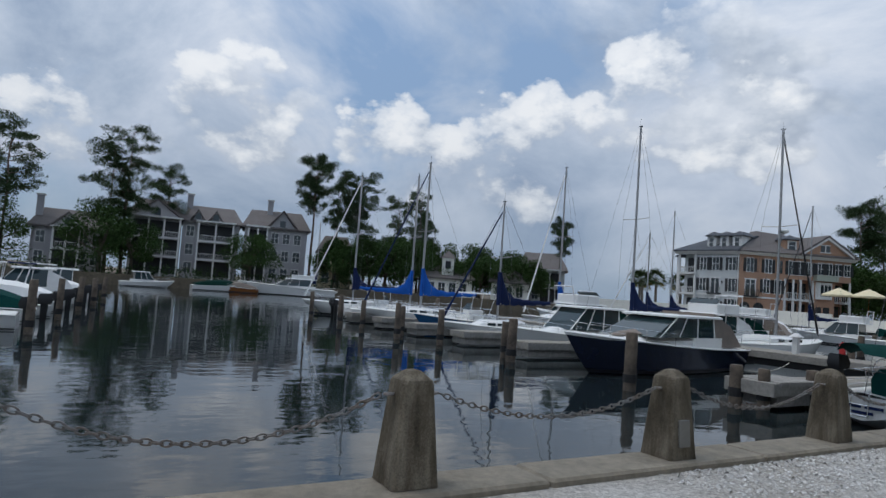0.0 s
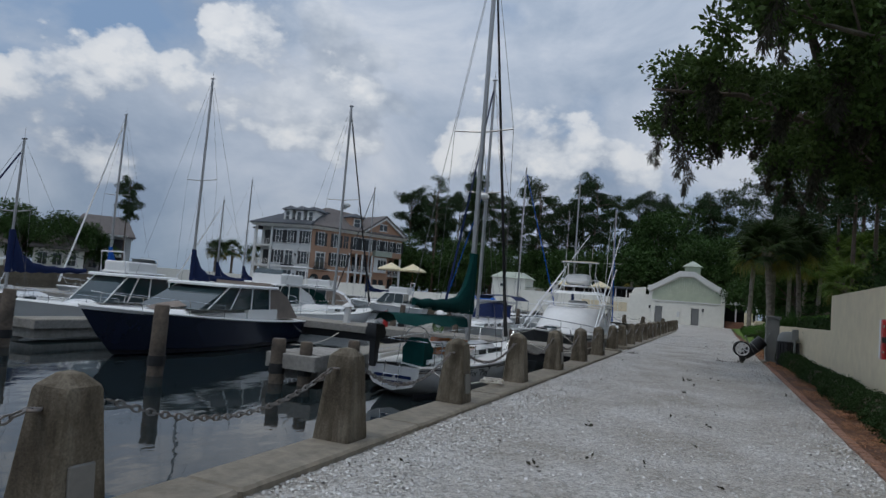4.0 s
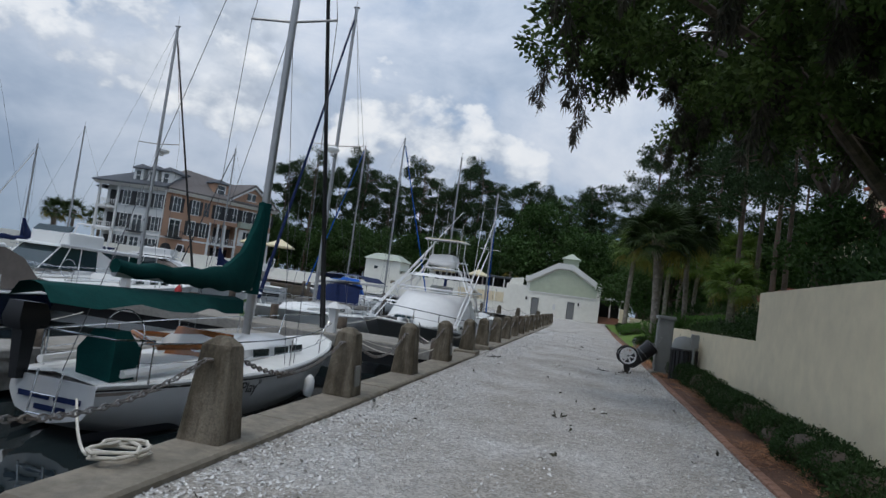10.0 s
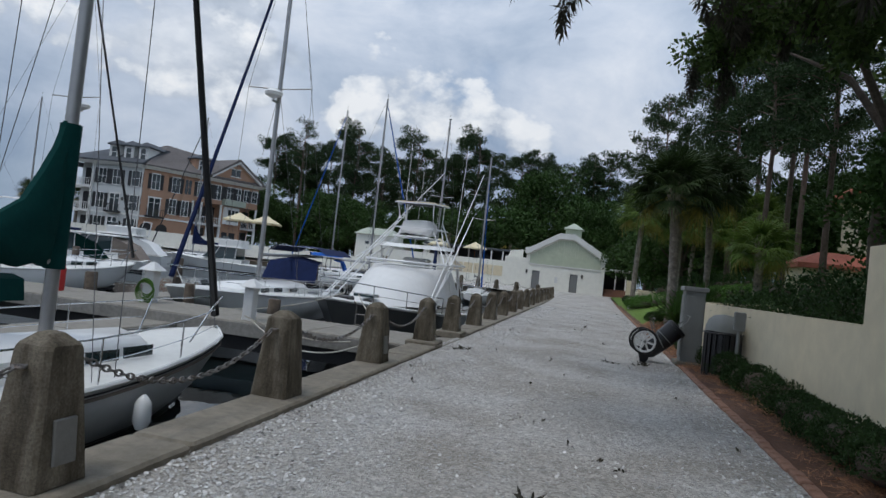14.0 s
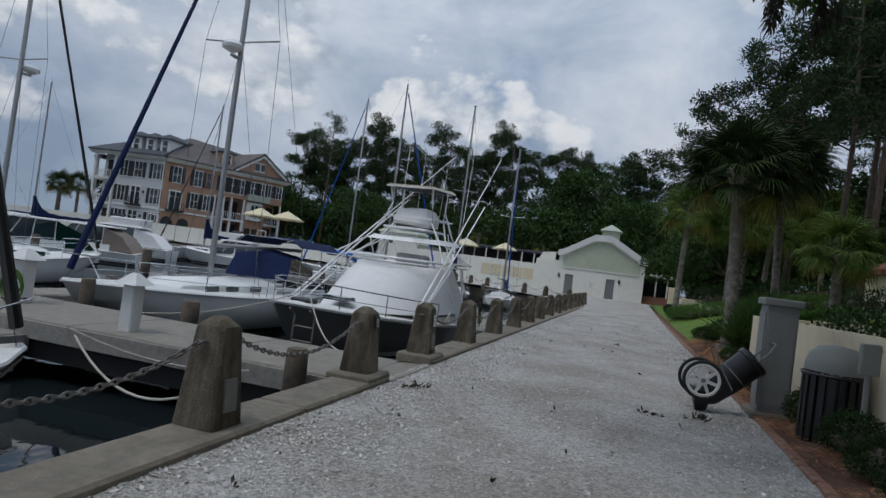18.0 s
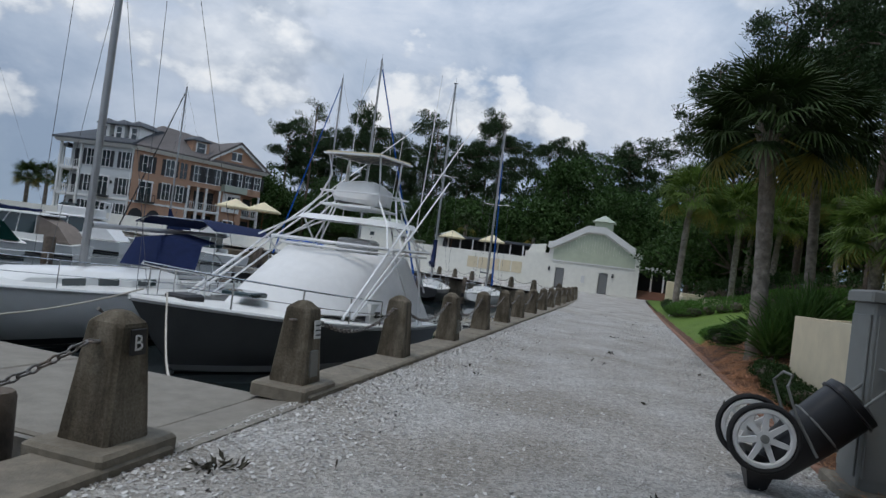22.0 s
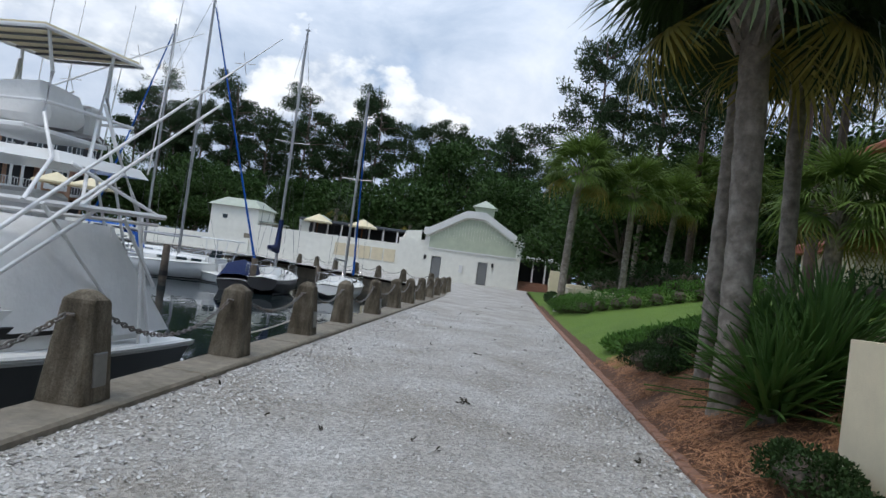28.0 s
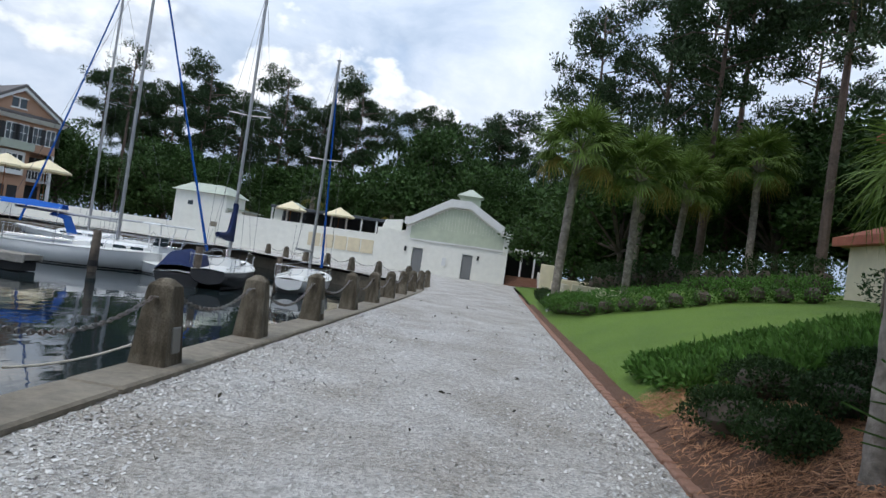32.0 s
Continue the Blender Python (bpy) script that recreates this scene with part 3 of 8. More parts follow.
solid("water", G().add([(-2600, -1300, WATER_Z), (2600, -1300, WATER_Z), (2600, 2600, WATER_Z), (-2600, 2600, WATER_Z)], [(0, 1, 2, 3)]), "water", "dark rippled harbour water reflecting boats and sky", "water", kind="structure")


def strip(x0, x1, y0, y1, zf, nx, ny, wob=0.0):
    g = G()
    for j in range(ny + 1):
        for i in range(nx + 1):
            x, y = x0 + (x1 - x0) * i / nx, y0 + (y1 - y0) * j / ny
            g.v.append((x + wob * noise.noise((x, y * 0.6, 3.0)) * (i in (0, nx)), y, zf(x, y)))
    for j in range(ny):
        for i in range(nx):
            a = j * (nx + 1) + i
            g.f.append((a, a + 1, a + nx + 2, a + nx + 1))
    return g


def drive_surface(x, y):
    rut = 0.014 * math.cos((x + 0.35) * 2 * math.pi / 1.9) * (abs(x) < 2.4)
    return drive_z(y) - 0.012 + rut + 0.008 * noise.noise((x * 0.5, y * 0.3, 0)) + 0.004 * noise.noise((x * 3, y * 3, 5))


solid("road", strip(-2.98, 1.99, -12, 86, drive_surface, 24, 400), "gravel", "white crushed-shell drive with grey wheel tracks", "road", kind="structure", smooth=True)
solid("road", strip(-60, 30, 84, 90, lambda x, y: drive_z(y) - 0.03, 30, 4), "gravel", "white crushed-shell forecourt", "road", kind="structure")
g = G()
g.add([(-3.4, 67.4, 0.0), (-2.9, 67.4, 0.0), (-2.9, 84.5, 0.24), (-23.6, 84.5, 0.24), (-21.5, 85.0, 0.24)], [(0, 1, 2, 3, 4)])
solid("road", g, "gravel", "white crushed-shell corner of the quay", "road", kind="structure")

# quay cap in cast lengths
for k, y in enumerate([-12 + 3.05 * i for i in range(26)]):
    ya, yb = (y + 0.006, 23.86) if k == 11 else ((25.82, y + 3.044) if k == 12 else (y + 0.006, y + 3.044))
    solid(f"quay_{k + 1}", G().bevel_box(-3.37, -2.82, ya, yb, -0.34, 0.06 + R.uniform(-0.006, 0.006), 0.025), "cap", "weathered concrete quay cap beside the shell drive", "quay", kind="structure")
solid("wall_quay", G().box(-3.34, -3.22, -14, 67.4, -4, -0.3), "concrete", "dark concrete quay wall above the water", "wall", kind="structure")


# ---- bollards and chains ----
def bollard_mesh():
    g = G()

    def ring8(w, z, c):
        h = w / 2
        return [(-h + c, -h, z), (h - c, -h, z), (h, -h + c, z), (h, h - c, z), (h - c, h, z), (-h + c, h, z), (-h, h - c, z), (-h, -h + c, z)]

    g.loft([ring8(0.405, 0.0, 0.02), ring8(0.40, 0.03, 0.022), ring8(0.282, 0.795, 0.03), ring8(0.27, 0.82, 0.04), ring8(0.12, 0.885, 0.02), ring8(0.05, 0.895, 0.01)])
    return g


BOLLARD_Y = [-7.15, -4.1, -1.05, 2.05, 5.1, 8.15, 11.25, 14.35, 17.4, 20.45, 23.55, 26.1, 29.1, 32.1, 35.05, 37.95, 40.6, 43.75, 46.95, 50.0, 53.05, 56.1, 59.15, 62.2, 65.25]
POSTS = [(-3.15, y, 0.06) for y in BOLLARD_Y] + [(-4.6 - 2.17 * i, 68.6 + 2.1 * i, 0.1) for i in range(7)]
bollard_me = bollard_mesh().mesh("post", MAT["concrete"])
eye_me = G().ring((0, 0, 0), (0, 0, 1), 0.035, 0.011, 12, 6).tube([(0, 0.0, 0), (0, 0.06, 0)], 0.011).mesh("eye_bolt", MAT["chain"], True)
plate_me = G().bevel_box(-0.085, 0.085, -0.012, 0.012, 0.0, 0.27, 0.008).mesh("plaque", MAT["plaque"])
shoe_me = G().bevel_box(-0.3, 0.31, -0.36, 0.36, -0.08, 0.06, 0.025).mesh("base", MAT["cap"])
bollards = []
for i, (x, y, z) in enumerate(POSTS):
    main = i < len(BOLLARD_Y)
    b = thing("bollard", pose(x, y, z, 0, 0, R.uniform(-2, 2) + (0 if main else 44)), "tapered weathered concrete bollard on the quay edge", "bollard", "bollards along the quay")
    part("post", bollard_me, "", b)
    for s in (-1, 1):
        e = part("eye_bolt", eye_me, "", b)
        e.matrix_local = pose(0, s * 0.2, 0.70, 0, 0, 0 if s < 0 else 180)
    if main and (i - 3) % 2 == 0:
        p = part("plaque", plate_me, "", b, "small dark metal plate")
        p.matrix_local = pose(0.2, 0, 0.13, 0, 0, 90) @ pose(0, 0, 0, -4.6, 0, 0)
        b["label"] = "tapered weathered concrete bollard with a small metal plate"
    if y in (23.55, 26.1):
        s = part("base", shoe_me, "", b)
        s.matrix_local = pose(0, 0, 0)
    bollards.append(b)


def link_mesh(span, sag):
    """A chain of welded links hung between two eyes, along +y from the origin."""
    g = G()
    n = int(span / 0.062)
    for k in range(n):
        t = (k + 0.5) / n
        p = Vector((0, span * t, -4 * sag * t * (1 - t)))
        d = Vector((0, 1, -4 * sag * (1 - 2 * t) / span)).normalized()
        side = Vector((1, 0, 0))
        if k % 2:
            side = d.cross(side)
        up = d.cross(side)
        m = 8
        rings = []
        for i in range(m + 1):
            a = 2 * math.pi * i / m
            c = p + d * (0.042 * math.cos(a)) + side * (0.021 * math.sin(a))
            o = (d * math.cos(a) + side * math.sin(a)).normalized()
            rings.append([c + 0.0085 * (o * math.cos(s) + up * math.sin(s)) for s in (0.8, 2.37, 3.93, 5.5)])
        g.loft(rings, False, False)
    return g


chain_cache = {}
for i in range(len(POSTS) - 1):
    a, b = Vector(POSTS[i]), Vector(POSTS[i + 1])
    if i in (10, len(BOLLARD_Y) - 1):
        continue
    d = b - a
    ang = math.degrees(math.atan2(-d.x, d.y))
    span = round(d.length - 0.5, 1)
    key = (span, i % 3)
    if key not in chain_cache:
        chain_cache[key] = link_mesh(span, (0.27, 0.32, 0.24)[i % 3] * span / 2.6).mesh("chain", MAT["chain"], True)
    c = new("chain", chain_cache[key])
    c.matrix_world = Matrix.Translation(a + d.normalized() * (d.length - span) / 2 + Vector((0, 0, 0.70))) @ pose(0, 0, 0, 0, 0, ang)
    tagged(c, "rusty galvanised chain hanging between two bollards", "chain", "chains along the quay")


# ---- rising garden ----
def garden_z(x, y):
    near = 2.75 * (1 - math.exp(-max(0.0, x - 2.35) / 6.0))
    far = min(1.0, max(0.0, (y - 60) / 18))
    base = drive_z(y) + 0.02
    keep = 0.0 if x > 3.4 else (1.0 if y < 30.7 else max(0.0, 1 - (y - 30.7) / 3.5))
    z = near * (1 - 0.75 * far * (x < 12))
    mound = 0.26 * min(1.0, max(0.0, (x - 2.05) / 0.7)) * max(0.0, 1 - abs(y - 36.2) / 4.6) ** 0.5
    return base + mound + (z if keep == 0 else z * (1 - keep)) + 0.03 * noise.noise((x * 0.6, y * 0.6, 2))


solid("lawn", strip(2.2, 12.0, -14, 86, garden_z, 56, 260), "lawn", "mown green lawn rising from the drive", "lawn", kind="structure", smooth=True)
solid("lawn", strip(12.0, 60, -14, 86, garden_z, 40, 100), "lawn", "rough green lawn under the trees", "lawn", kind="structure", smooth=True)


def bed(x0, x1, y0, y1, nx, ny):
    solid("planting_bed", strip(x0, x1, y0, y1, lambda x, y: garden_z(x, y) - 0.03 + 0.075 * min(1.0, max(0.0, (x - 2.075) / 0.2)) + 0.02 * noise.noise((x * 5, y * 5, 1)), nx, ny, 0.012), "mulch", "planting bed mulched with red-brown pine straw", "planting bed", kind="structure", smooth=True)


bed(2.075, 3.3, -12, 29.5, 8, 160)
bed(2.075, 5.2, 29.5, 38.9, 24, 60)
bed(2.075, 2.3, 38.5, 62, 6, 120)


# ---- cream garden wall ----
def wall_run(name, a, b, h0, h1, thick=0.28):
    """A stucco wall from a to b with its top at h0 above a and h1 above b."""
    a, b = Vector((*a, 0)), Vector((*b, 0))
    d = (b - a).normalized()
    n = Vector((d.y, -d.x, 0)) * thick
    g = G()
    g.hexa([a + Vector((0, 0, -0.3)), b + Vector((0, 0, -0.3)), b + n + Vector((0, 0, -0.3)), a + n + Vector((0, 0, -0.3)), a + Vector((0, 0, h0)), b + Vector((0, 0, h1)), b + n + Vector((0, 0, h1)), a + n + Vector((0, 0, h0))])
    return solid(name, g, "stucco", "cream stucco garden wall behind a clipped hedge", "wall", kind="structure")


wall_run("wall_garden_1", (2.95, -14), (3.12, 19.6), 2.38, 2.38)
wall_run("wall_garden_2", (3.12, 19.602), (2.91, 32.5), 1.45, 1.38)
wall_run("wall_garden_3", (3.2, 32.22), (7.0, 32.5), 1.38, 1.6, 0.28)
solid("wall_garden_4", G().bevel_box(2.0, 2.7, 2.2, 6.4, -0.1, 0.52, 0.03), "stucco", "low cream stucco planter end beside the drive", "wall", kind="structure")
solid("wall_garden_5", G().bevel_box(3.2, 3.45, 58.5, 64.5, 0, 1.3, 0.03), "stucco", "low cream stucco wall at the drive's far end", "wall", kind="structure")
solid("wall_garden_6", G().bevel_box(3.5, 7.8, 57.9, 58.15, 0.1, 1.35, 0.03), "stucco", "low cream stucco wall among shrubs", "wall", kind="structure")

# fire hose cabinet on the wall
fx, fy, fz = 2.98, 12.25, 1.09
cab = thing("fire_cabinet", pose(fx, fy, fz, 0, 0, 0), "red and white fire equipment cabinet on a stucco wall", "fire cabinet")
part("body", G().bevel_box(-0.14, 0.1, -0.17, 0.17, 0, 0.66, 0.05), "red", cab, "red cabinet body")
part("door", G().bevel_box(-0.18, -0.141, -0.17, 0.03, 0.0, 0.66, 0.03), "red", cab, "red cabinet door")
part("panel", G().bevel_box(-0.176, -0.141, 0.034, 0.17, 0.0, 0.66, 0.03), "whiteplastic", cab, "pale panel with dark lettering")
part("latch", G().bevel_box(-0.2, -0.09, -0.215, -0.171, 0.27, 0.37, 0.01), "black", cab, "black latch")
part("hinge", G().bevel_box(-0.19, -0.16, -0.19, -0.171, 0.52, 0.56, 0.006).bevel_box(-0.19, -0.16, -0.19, -0.171, 0.1, 0.14, 0.006), "steel", cab)


# ---- white harbour house at the end of the drive ----
FY, FZ = 88.0, 0.25
hb = thing("building_1", pose(0, FY, FZ), "white stucco harbour house with a pale green siding gable", "building", kind="structure")
X0, X1, GA = -7.9, 1.3, -3.3


def gable_line(x, top=6.75, eave=4.75):
    """Height of the stepped parapet over the front."""
    k = abs(x - GA)
    return top if k < 0.9 else top - (top - eave) * min(1.0, (k - 0.9) / 3.4)


def front_wall():
    g = G()
    doors = [(-7.06, -6.12), (-2.62, -1.68)]
    edges = sorted({X0, X1, *[e for d in doors for e in d], GA - 0.9, GA + 0.9, GA - 4.3, 1.0})
    for a, b in zip(edges, edges[1:]):
        mid = (a + b) / 2
        z0 = 2.15 if any(d[0] < mid < d[1] for d in doors) else -0.3
        ta, tb = (gable_line(max(a, GA - 4.3)), gable_line(min(b, GA + 4.3)))
        if a >= 1.0 - 1e-6:
            ta = tb = 4.35
        g.hexa([(a, 0, z0), (b, 0, z0), (b, 0.3, z0), (a, 0.3, z0), (a, 0, ta), (b, 0, tb), (b, 0.3, tb), (a, 0.3, ta)])
    return g


part("front_wall", front_wall(), "white_wall", hb)
part("side_wall", G().box(1.0, 1.3, 0.3, 14, -0.3, 4.3), "white_wall", hb)
part("side_wall", G().box(X0, X0 + 0.3, 0.3, 14, -0.3, 4.3), "white_wall", hb)
part("rear_wall", G().box(X0 + 0.3, 1.0, 13.7, 14, -0.3, 4.3), "white_wall", hb)
for a, b in ((-7.06, -6.12), (-2.62, -1.68)):
    d = part("door", G().bevel_box(a + 0.03, b - 0.03, 0.1, 0.16, 0, 2.12, 0.01), "grey_door", hb, "plain grey steel door")
    part("door_handle", G().box(b - 0.16, b - 0.1, 0.05, 0.1, 0.98, 1.04), "steel", d)
    part("lamp", G().bevel_box(0, 0.2, -0.16, -0.003, 0, 0.42, 0.03), "black", hb, "black wall lantern").matrix_local = pose(a - 0.75 if a < -5 else b + 0.35, 0, 1.75)
part("notice_box", G().bevel_box(-4.35, -4.0, -0.1, -0.003, 0.9, 1.6, 0.02), "whiteplastic", hb)
# siding in the gable, board by board
sid = part("siding", G().box(-7.4, 0.7, -0.02, -0.003, 2.95, 4.0), "sage", hb, "pale green vertical board siding")
n = 30
for i in range(n):
    a = -7.45 + 8.3 * i / n
    b = a + 8.3 / n - 0.02
    top = min(gable_line(a), gable_line(b)) - 0.75
    part("siding_board", G().box(a, b, -0.05, -0.021, 2.9, top), "sage", hb)


def cornice():
    g = G()
    pts = [(X0 - 0.15, 4.75), (GA - 4.3, 4.75), (GA - 0.9, 6.75), (GA + 0.9, 6.75), (GA + 4.3, 4.75), (X1 + 0.1, 4.7)]
    for (xa, za), (xb, zb) in zip(pts, pts[1:]):
        g.hexa([(xa, -0.35, za - 0.62), (xb, -0.35, zb - 0.62), (xb, -0.02, zb - 0.62), (xa, -0.02, za - 0.62), (xa, -0.35, za + 0.06), (xb, -0.35, zb + 0.06), (xb, 0.4, zb + 0.06), (xa, 0.4, za + 0.06)])
    return g


part("cornice", cornice(), "trimwhite", hb)
part("drip_board", G().box(-7.5, 0.9, -0.09, -0.051, 2.82, 2.95), "trimwhite", hb)
for s in (-1, 1):
    part("roof_slope", G().hexa([(GA, 0.4, 6.9), (GA + s * 5.0, 0.4, 4.3), (GA + s * 5.0, 14.2, 4.3), (GA, 14.2, 6.9), (GA, 0.4, 7.02), (GA + s * 5.0, 0.4, 4.42), (GA + s * 5.0, 14.2, 4.42), (GA, 14.2, 7.02)]), "greenroof", hb, "pale green standing-seam roof")
cup = part("cupola", G().box(-3.9, -1.9, 6.0, 8.0, 6.4, 7.9), "sage", hb, "square roof cupola")
part("cupola_roof", G().loft([[(-4.2, 5.7, 7.9), (-1.6, 5.7, 7.9), (-1.6, 8.3, 7.9), (-4.2, 8.3, 7.9)], [(-3.0, 6.9, 8.7), (-2.8, 6.9, 8.7), (-2.8, 7.1, 8.7), (-3.0, 7.1, 8.7)]]), "greenroof", cup)
# low wing joining the terrace wall
part("wing", G().box(-10.4, X0 - 0.004, 0.02, 6, -0.3, 3.55), "white_wall", hb)
part("parapet", G().loft([[(-10.2, 0.6, 3.55), (-8.4, 0.6, 3.55), (-8.4, 1.0, 3.55), (-10.2, 1.0, 3.55)], [(-9.9, 0.6, 4.3), (-8.4, 0.6, 4.5), (-8.4, 1.0, 4.5), (-9.9, 1.0, 4.3)]]), "white_wall", hb)
# porch with red-brown steps beside it
porch = thing("porch", pose(1.35, FY + 2, FZ), "dark covered porch with a white roof edge and brick steps", "porch", kind="structure")
part("roof_slab", G().bevel_box(0, 3.9, 0, 7, 3.05, 3.35, 0.04), "trimwhite", porch)
for x in (1.3, 2.5, 3.7):
    part("column", G().bevel_box(x - 0.08, x + 0.08, 0.15, 0.31, 0.8, 3.05, 0.02), "trimwhite", porch)
part("back_wall", G().box(0, 3.9, 6.8, 7, 0, 3.05), "shutter", porch)
for k in range(6):
    part("step", G().box(0.05, 2.9, -1.8 + 0.32 * k, 0.12, 0.16 * k - 0.1, 0.16 * k + 0.06), "brick", porch)
part("cheek_wall", G().bevel_box(2.92, 3.2, -1.9, 0.6, -0.1, 1.5, 0.03), "white_wall", porch)

# terrace wall over the water, with its hut, umbrellas and glazed screen
solid("wall_terrace_1", G().box(-25.2, -10.402, FY + 0.1, FY + 0.5, -4, 3.15), "white_wall", "long white stucco terrace wall above the basin", "wall", kind="structure")
solid("wall_terrace_2", G().box(-52, -25.204, FY - 0.1, FY + 0.4, -4, 1.75), "white_wall", "lower white stucco harbour wall", "wall", kind="structure")
solid("wall_terrace_3", G().box(-90, -50, 78.0, 78.4, -3, 2.2), "white_wall", "white stucco harbour wall before the houses", "wall", kind="structure", m=pose(18, 22, 0, 0, 0, 12))
solid("terrace", G().box(-26, -10.4, FY + 0.5, FY + 18, 0.5, 2.2), "cap", "paved raised terrace", "terrace", kind="structure")
for k in range(5):
    solid("sign_panel", G().bevel_box(-16.6 + 1.22 * k, -15.5 + 1.22 * k, FY + 0.04, FY + 0.099, 1.3, 2.5, 0.01), "stucco", "pale notice panel on the white terrace wall", "sign", "notice panels")

hut = thing("hut", pose(-30.2, FY + 1.5, 0.2), "small white stucco hut with a pale green roof", "hut")
part("wall", G().box(0, 5.0, 0, 4.5, -0.4, 4.6), "white_wall", hut)
part("annex", G().box(5.02, 6.4, 0.6, 4.4, -0.4, 3.3), "white_wall", hut)
part("roof", G().loft([[(-0.3, -0.3, 4.6), (5.3, -0.3, 4.6), (5.3, 4.8, 4.6), (-0.3, 4.8, 4.6)], [(1.0, 1.0, 5.5), (4.0, 1.0, 5.5), (4.0, 3.5, 5.5), (1.0, 3.5, 5.5)]]), "greenroof", hut)
part("window", G().box(1.3, 1.8, -0.03, -0.003, 3.3, 3.7), "pane", hut)
part("annex_roof", G().box(4.9, 6.7, 0.4, 4.6, 3.302, 3.45), "greenroof", hut)

pav = thing("pavilion", pose(-22.5, FY + 7, 2.2), "white arched garden pavilion on the terrace", "pavilion")
part("wall", G().box(0, 3.2, 0, 0.4, 0, 2.3).box(0, 0.5, 0.4, 3, 0, 2.3), "white_wall", pav)
part("roof", G().loft([[(-0.3, -0.3, 2.3), (3.5, -0.3, 2.3), (3.5, 3.3, 2.3), (-0.3, 3.3, 2.3)], [(1.4, 1.2, 3.2), (1.8, 1.2, 3.2), (1.8, 1.8, 3.2), (1.4, 1.8, 3.2)]]), "greenroof", pav)
part("window", G().box(0.9, 2.3, -0.03, -0.003, 0.4, 1.7), "pane", pav)

scr = thing("terrace_screen", pose(-21.5, FY + 3.0, 2.2), "long low grey-blue terrace roof on slim posts", "canopy")
part("roof", G().bevel_box(0, 12, 0, 4, 2.2, 2.45, 0.05), "slate", scr)
for k in range(9):
    part("post", G().box(0.1 + 1.45 * k, 0.25 + 1.45 * k, 0.1, 0.25, 0, 2.2), "trimwhite", scr)
part("back", G().box(0, 12, 3.8, 3.9, 0, 2.2), "shutter", scr)


def umbrella(x, y, z, w=3.0, label="cream market umbrella on the terrace", s=1.0):
    u = thing("umbrella", pose(x, y, z), label, "umbrella", "cream umbrellas")
    part("pole", G().tube([(0, 0, 0), (0, 0, 2.9 * s)], 0.03), "teak", u)
    n = 8
    r = w / 2
    g = G().loft([[(r * math.cos(2 * math.pi * i / n), r * math.sin(2 * math.pi * i / n), 2.05 * s) for i in range(n)], [(r * math.cos(2 * math.pi * i / n), r * math.sin(2 * math.pi * i / n), 2.2 * s) for i in range(n)], [(0.04 * math.cos(2 * math.pi * i / n), 0.04 * math.sin(2 * math.pi * i / n), 2.95 * s) for i in range(n)]], False, True)
    part("canopy", g, "umbrella", u)
    return u


for x, y in ((-19.3, FY + 2.4), (-14.6, FY + 2.2)):
    umbrella(x, y, 2.2)
for x, y in ((-46.4, 88.2), (-43.2, 89.4)):
    umbrella(x, y, 1.9, 4.4, s=1.35)


# ---- houses ----
def window_set(parent, x, z, w, h, y=-0.06, shutters=True, trim="trimwhite", rows=2):
    wn = part("window", G().box(x - w / 2, x + w / 2, y + 0.03, y + 0.058, z, z + h), "pane", parent)
    g = G()
    for a, b, c, d in ((x - w / 2 - 0.08, x + w / 2 + 0.08, z + h, z + h + 0.12), (x - w / 2 - 0.1, x + w / 2 + 0.1, z - 0.1, z), (x - w / 2 - 0.08, x - w / 2, z, z + h), (x + w / 2, x + w / 2 + 0.08, z, z + h), (x - 0.03, x + 0.03, z, z + h), (x - w / 2, x + w / 2, z + h / 2 - 0.03, z + h / 2 + 0.03)):
        g.box(a, b, y - 0.02, y + 0.03, c, d)
    part("frame", g, trim, wn)
    if shutters:
        for s in (-1, 1):
            part("shutter", G().box(x + s * (w / 2 + 0.32) - 0.22, x + s * (w / 2 + 0.32) + 0.22, y - 0.03, y + 0.057, z - 0.02, z + h), "shutter", parent)
    return wn


def gable_roof(parent, x0, x1, y0, y1, z, h, mat, over=0.5, axis="x", hip=0.0):
    """A pitched roof over a block, its ridge along x or y."""
    if axis == "x":
        ym = (y0 + y1) / 2
        base = [(x0 - over, y0 - over, z), (x1 + over, y0 - over, z), (x1 + over, y1 + over, z), (x0 - over, y1 + over, z)]
        top = [(x0 - over + hip, ym - 0.05, z + h), (x1 + over - hip, ym - 0.05, z + h), (x1 + over - hip, ym + 0.05, z + h), (x0 - over + hip, ym + 0.05, z + h)]
    else:
        xm = (x0 + x1) / 2
        base = [(x0 - over, y0 - over, z), (x1 + over, y0 - over, z), (x1 + over, y1 + over, z), (x0 - over, y1 + over, z)]
        top = [(xm - 0.05, y0 - over + hip, z + h), (xm + 0.05, y0 - over + hip, z + h), (xm + 0.05, y1 + over - hip, z + h), (xm - 0.05, y1 + over - hip, z + h)]
    low = [(x, y, q - 0.25) for x, y, q in base]
    return part("roof", G().loft([low, base, top]), mat, parent)


def balcony(parent, x0, x1, z, depth=1.6, rail=0.95, mat="trimwhite", y=0.0):
    b = part("balcony", G().box(x0, x1, y - depth, y - 0.004, z - 0.25, z), mat, parent)
    g = G().box(x0, x1, y - depth, y - depth + 0.08, z + rail - 0.08, z + rail)
    k = int((x1 - x0) / 0.3)
    for i in range(k + 1):
        xx = x0 + (x1 - x0 - 0.05) * i / max(1, k)
        g.box(xx, xx + 0.05, y - depth + 0.01, y - depth + 0.06, z, z + rail - 0.08)
    part("railing", g, mat, b)
    return b


# pale and peach townhouses across the basin, meeting at an angle
EAVE = 9.9


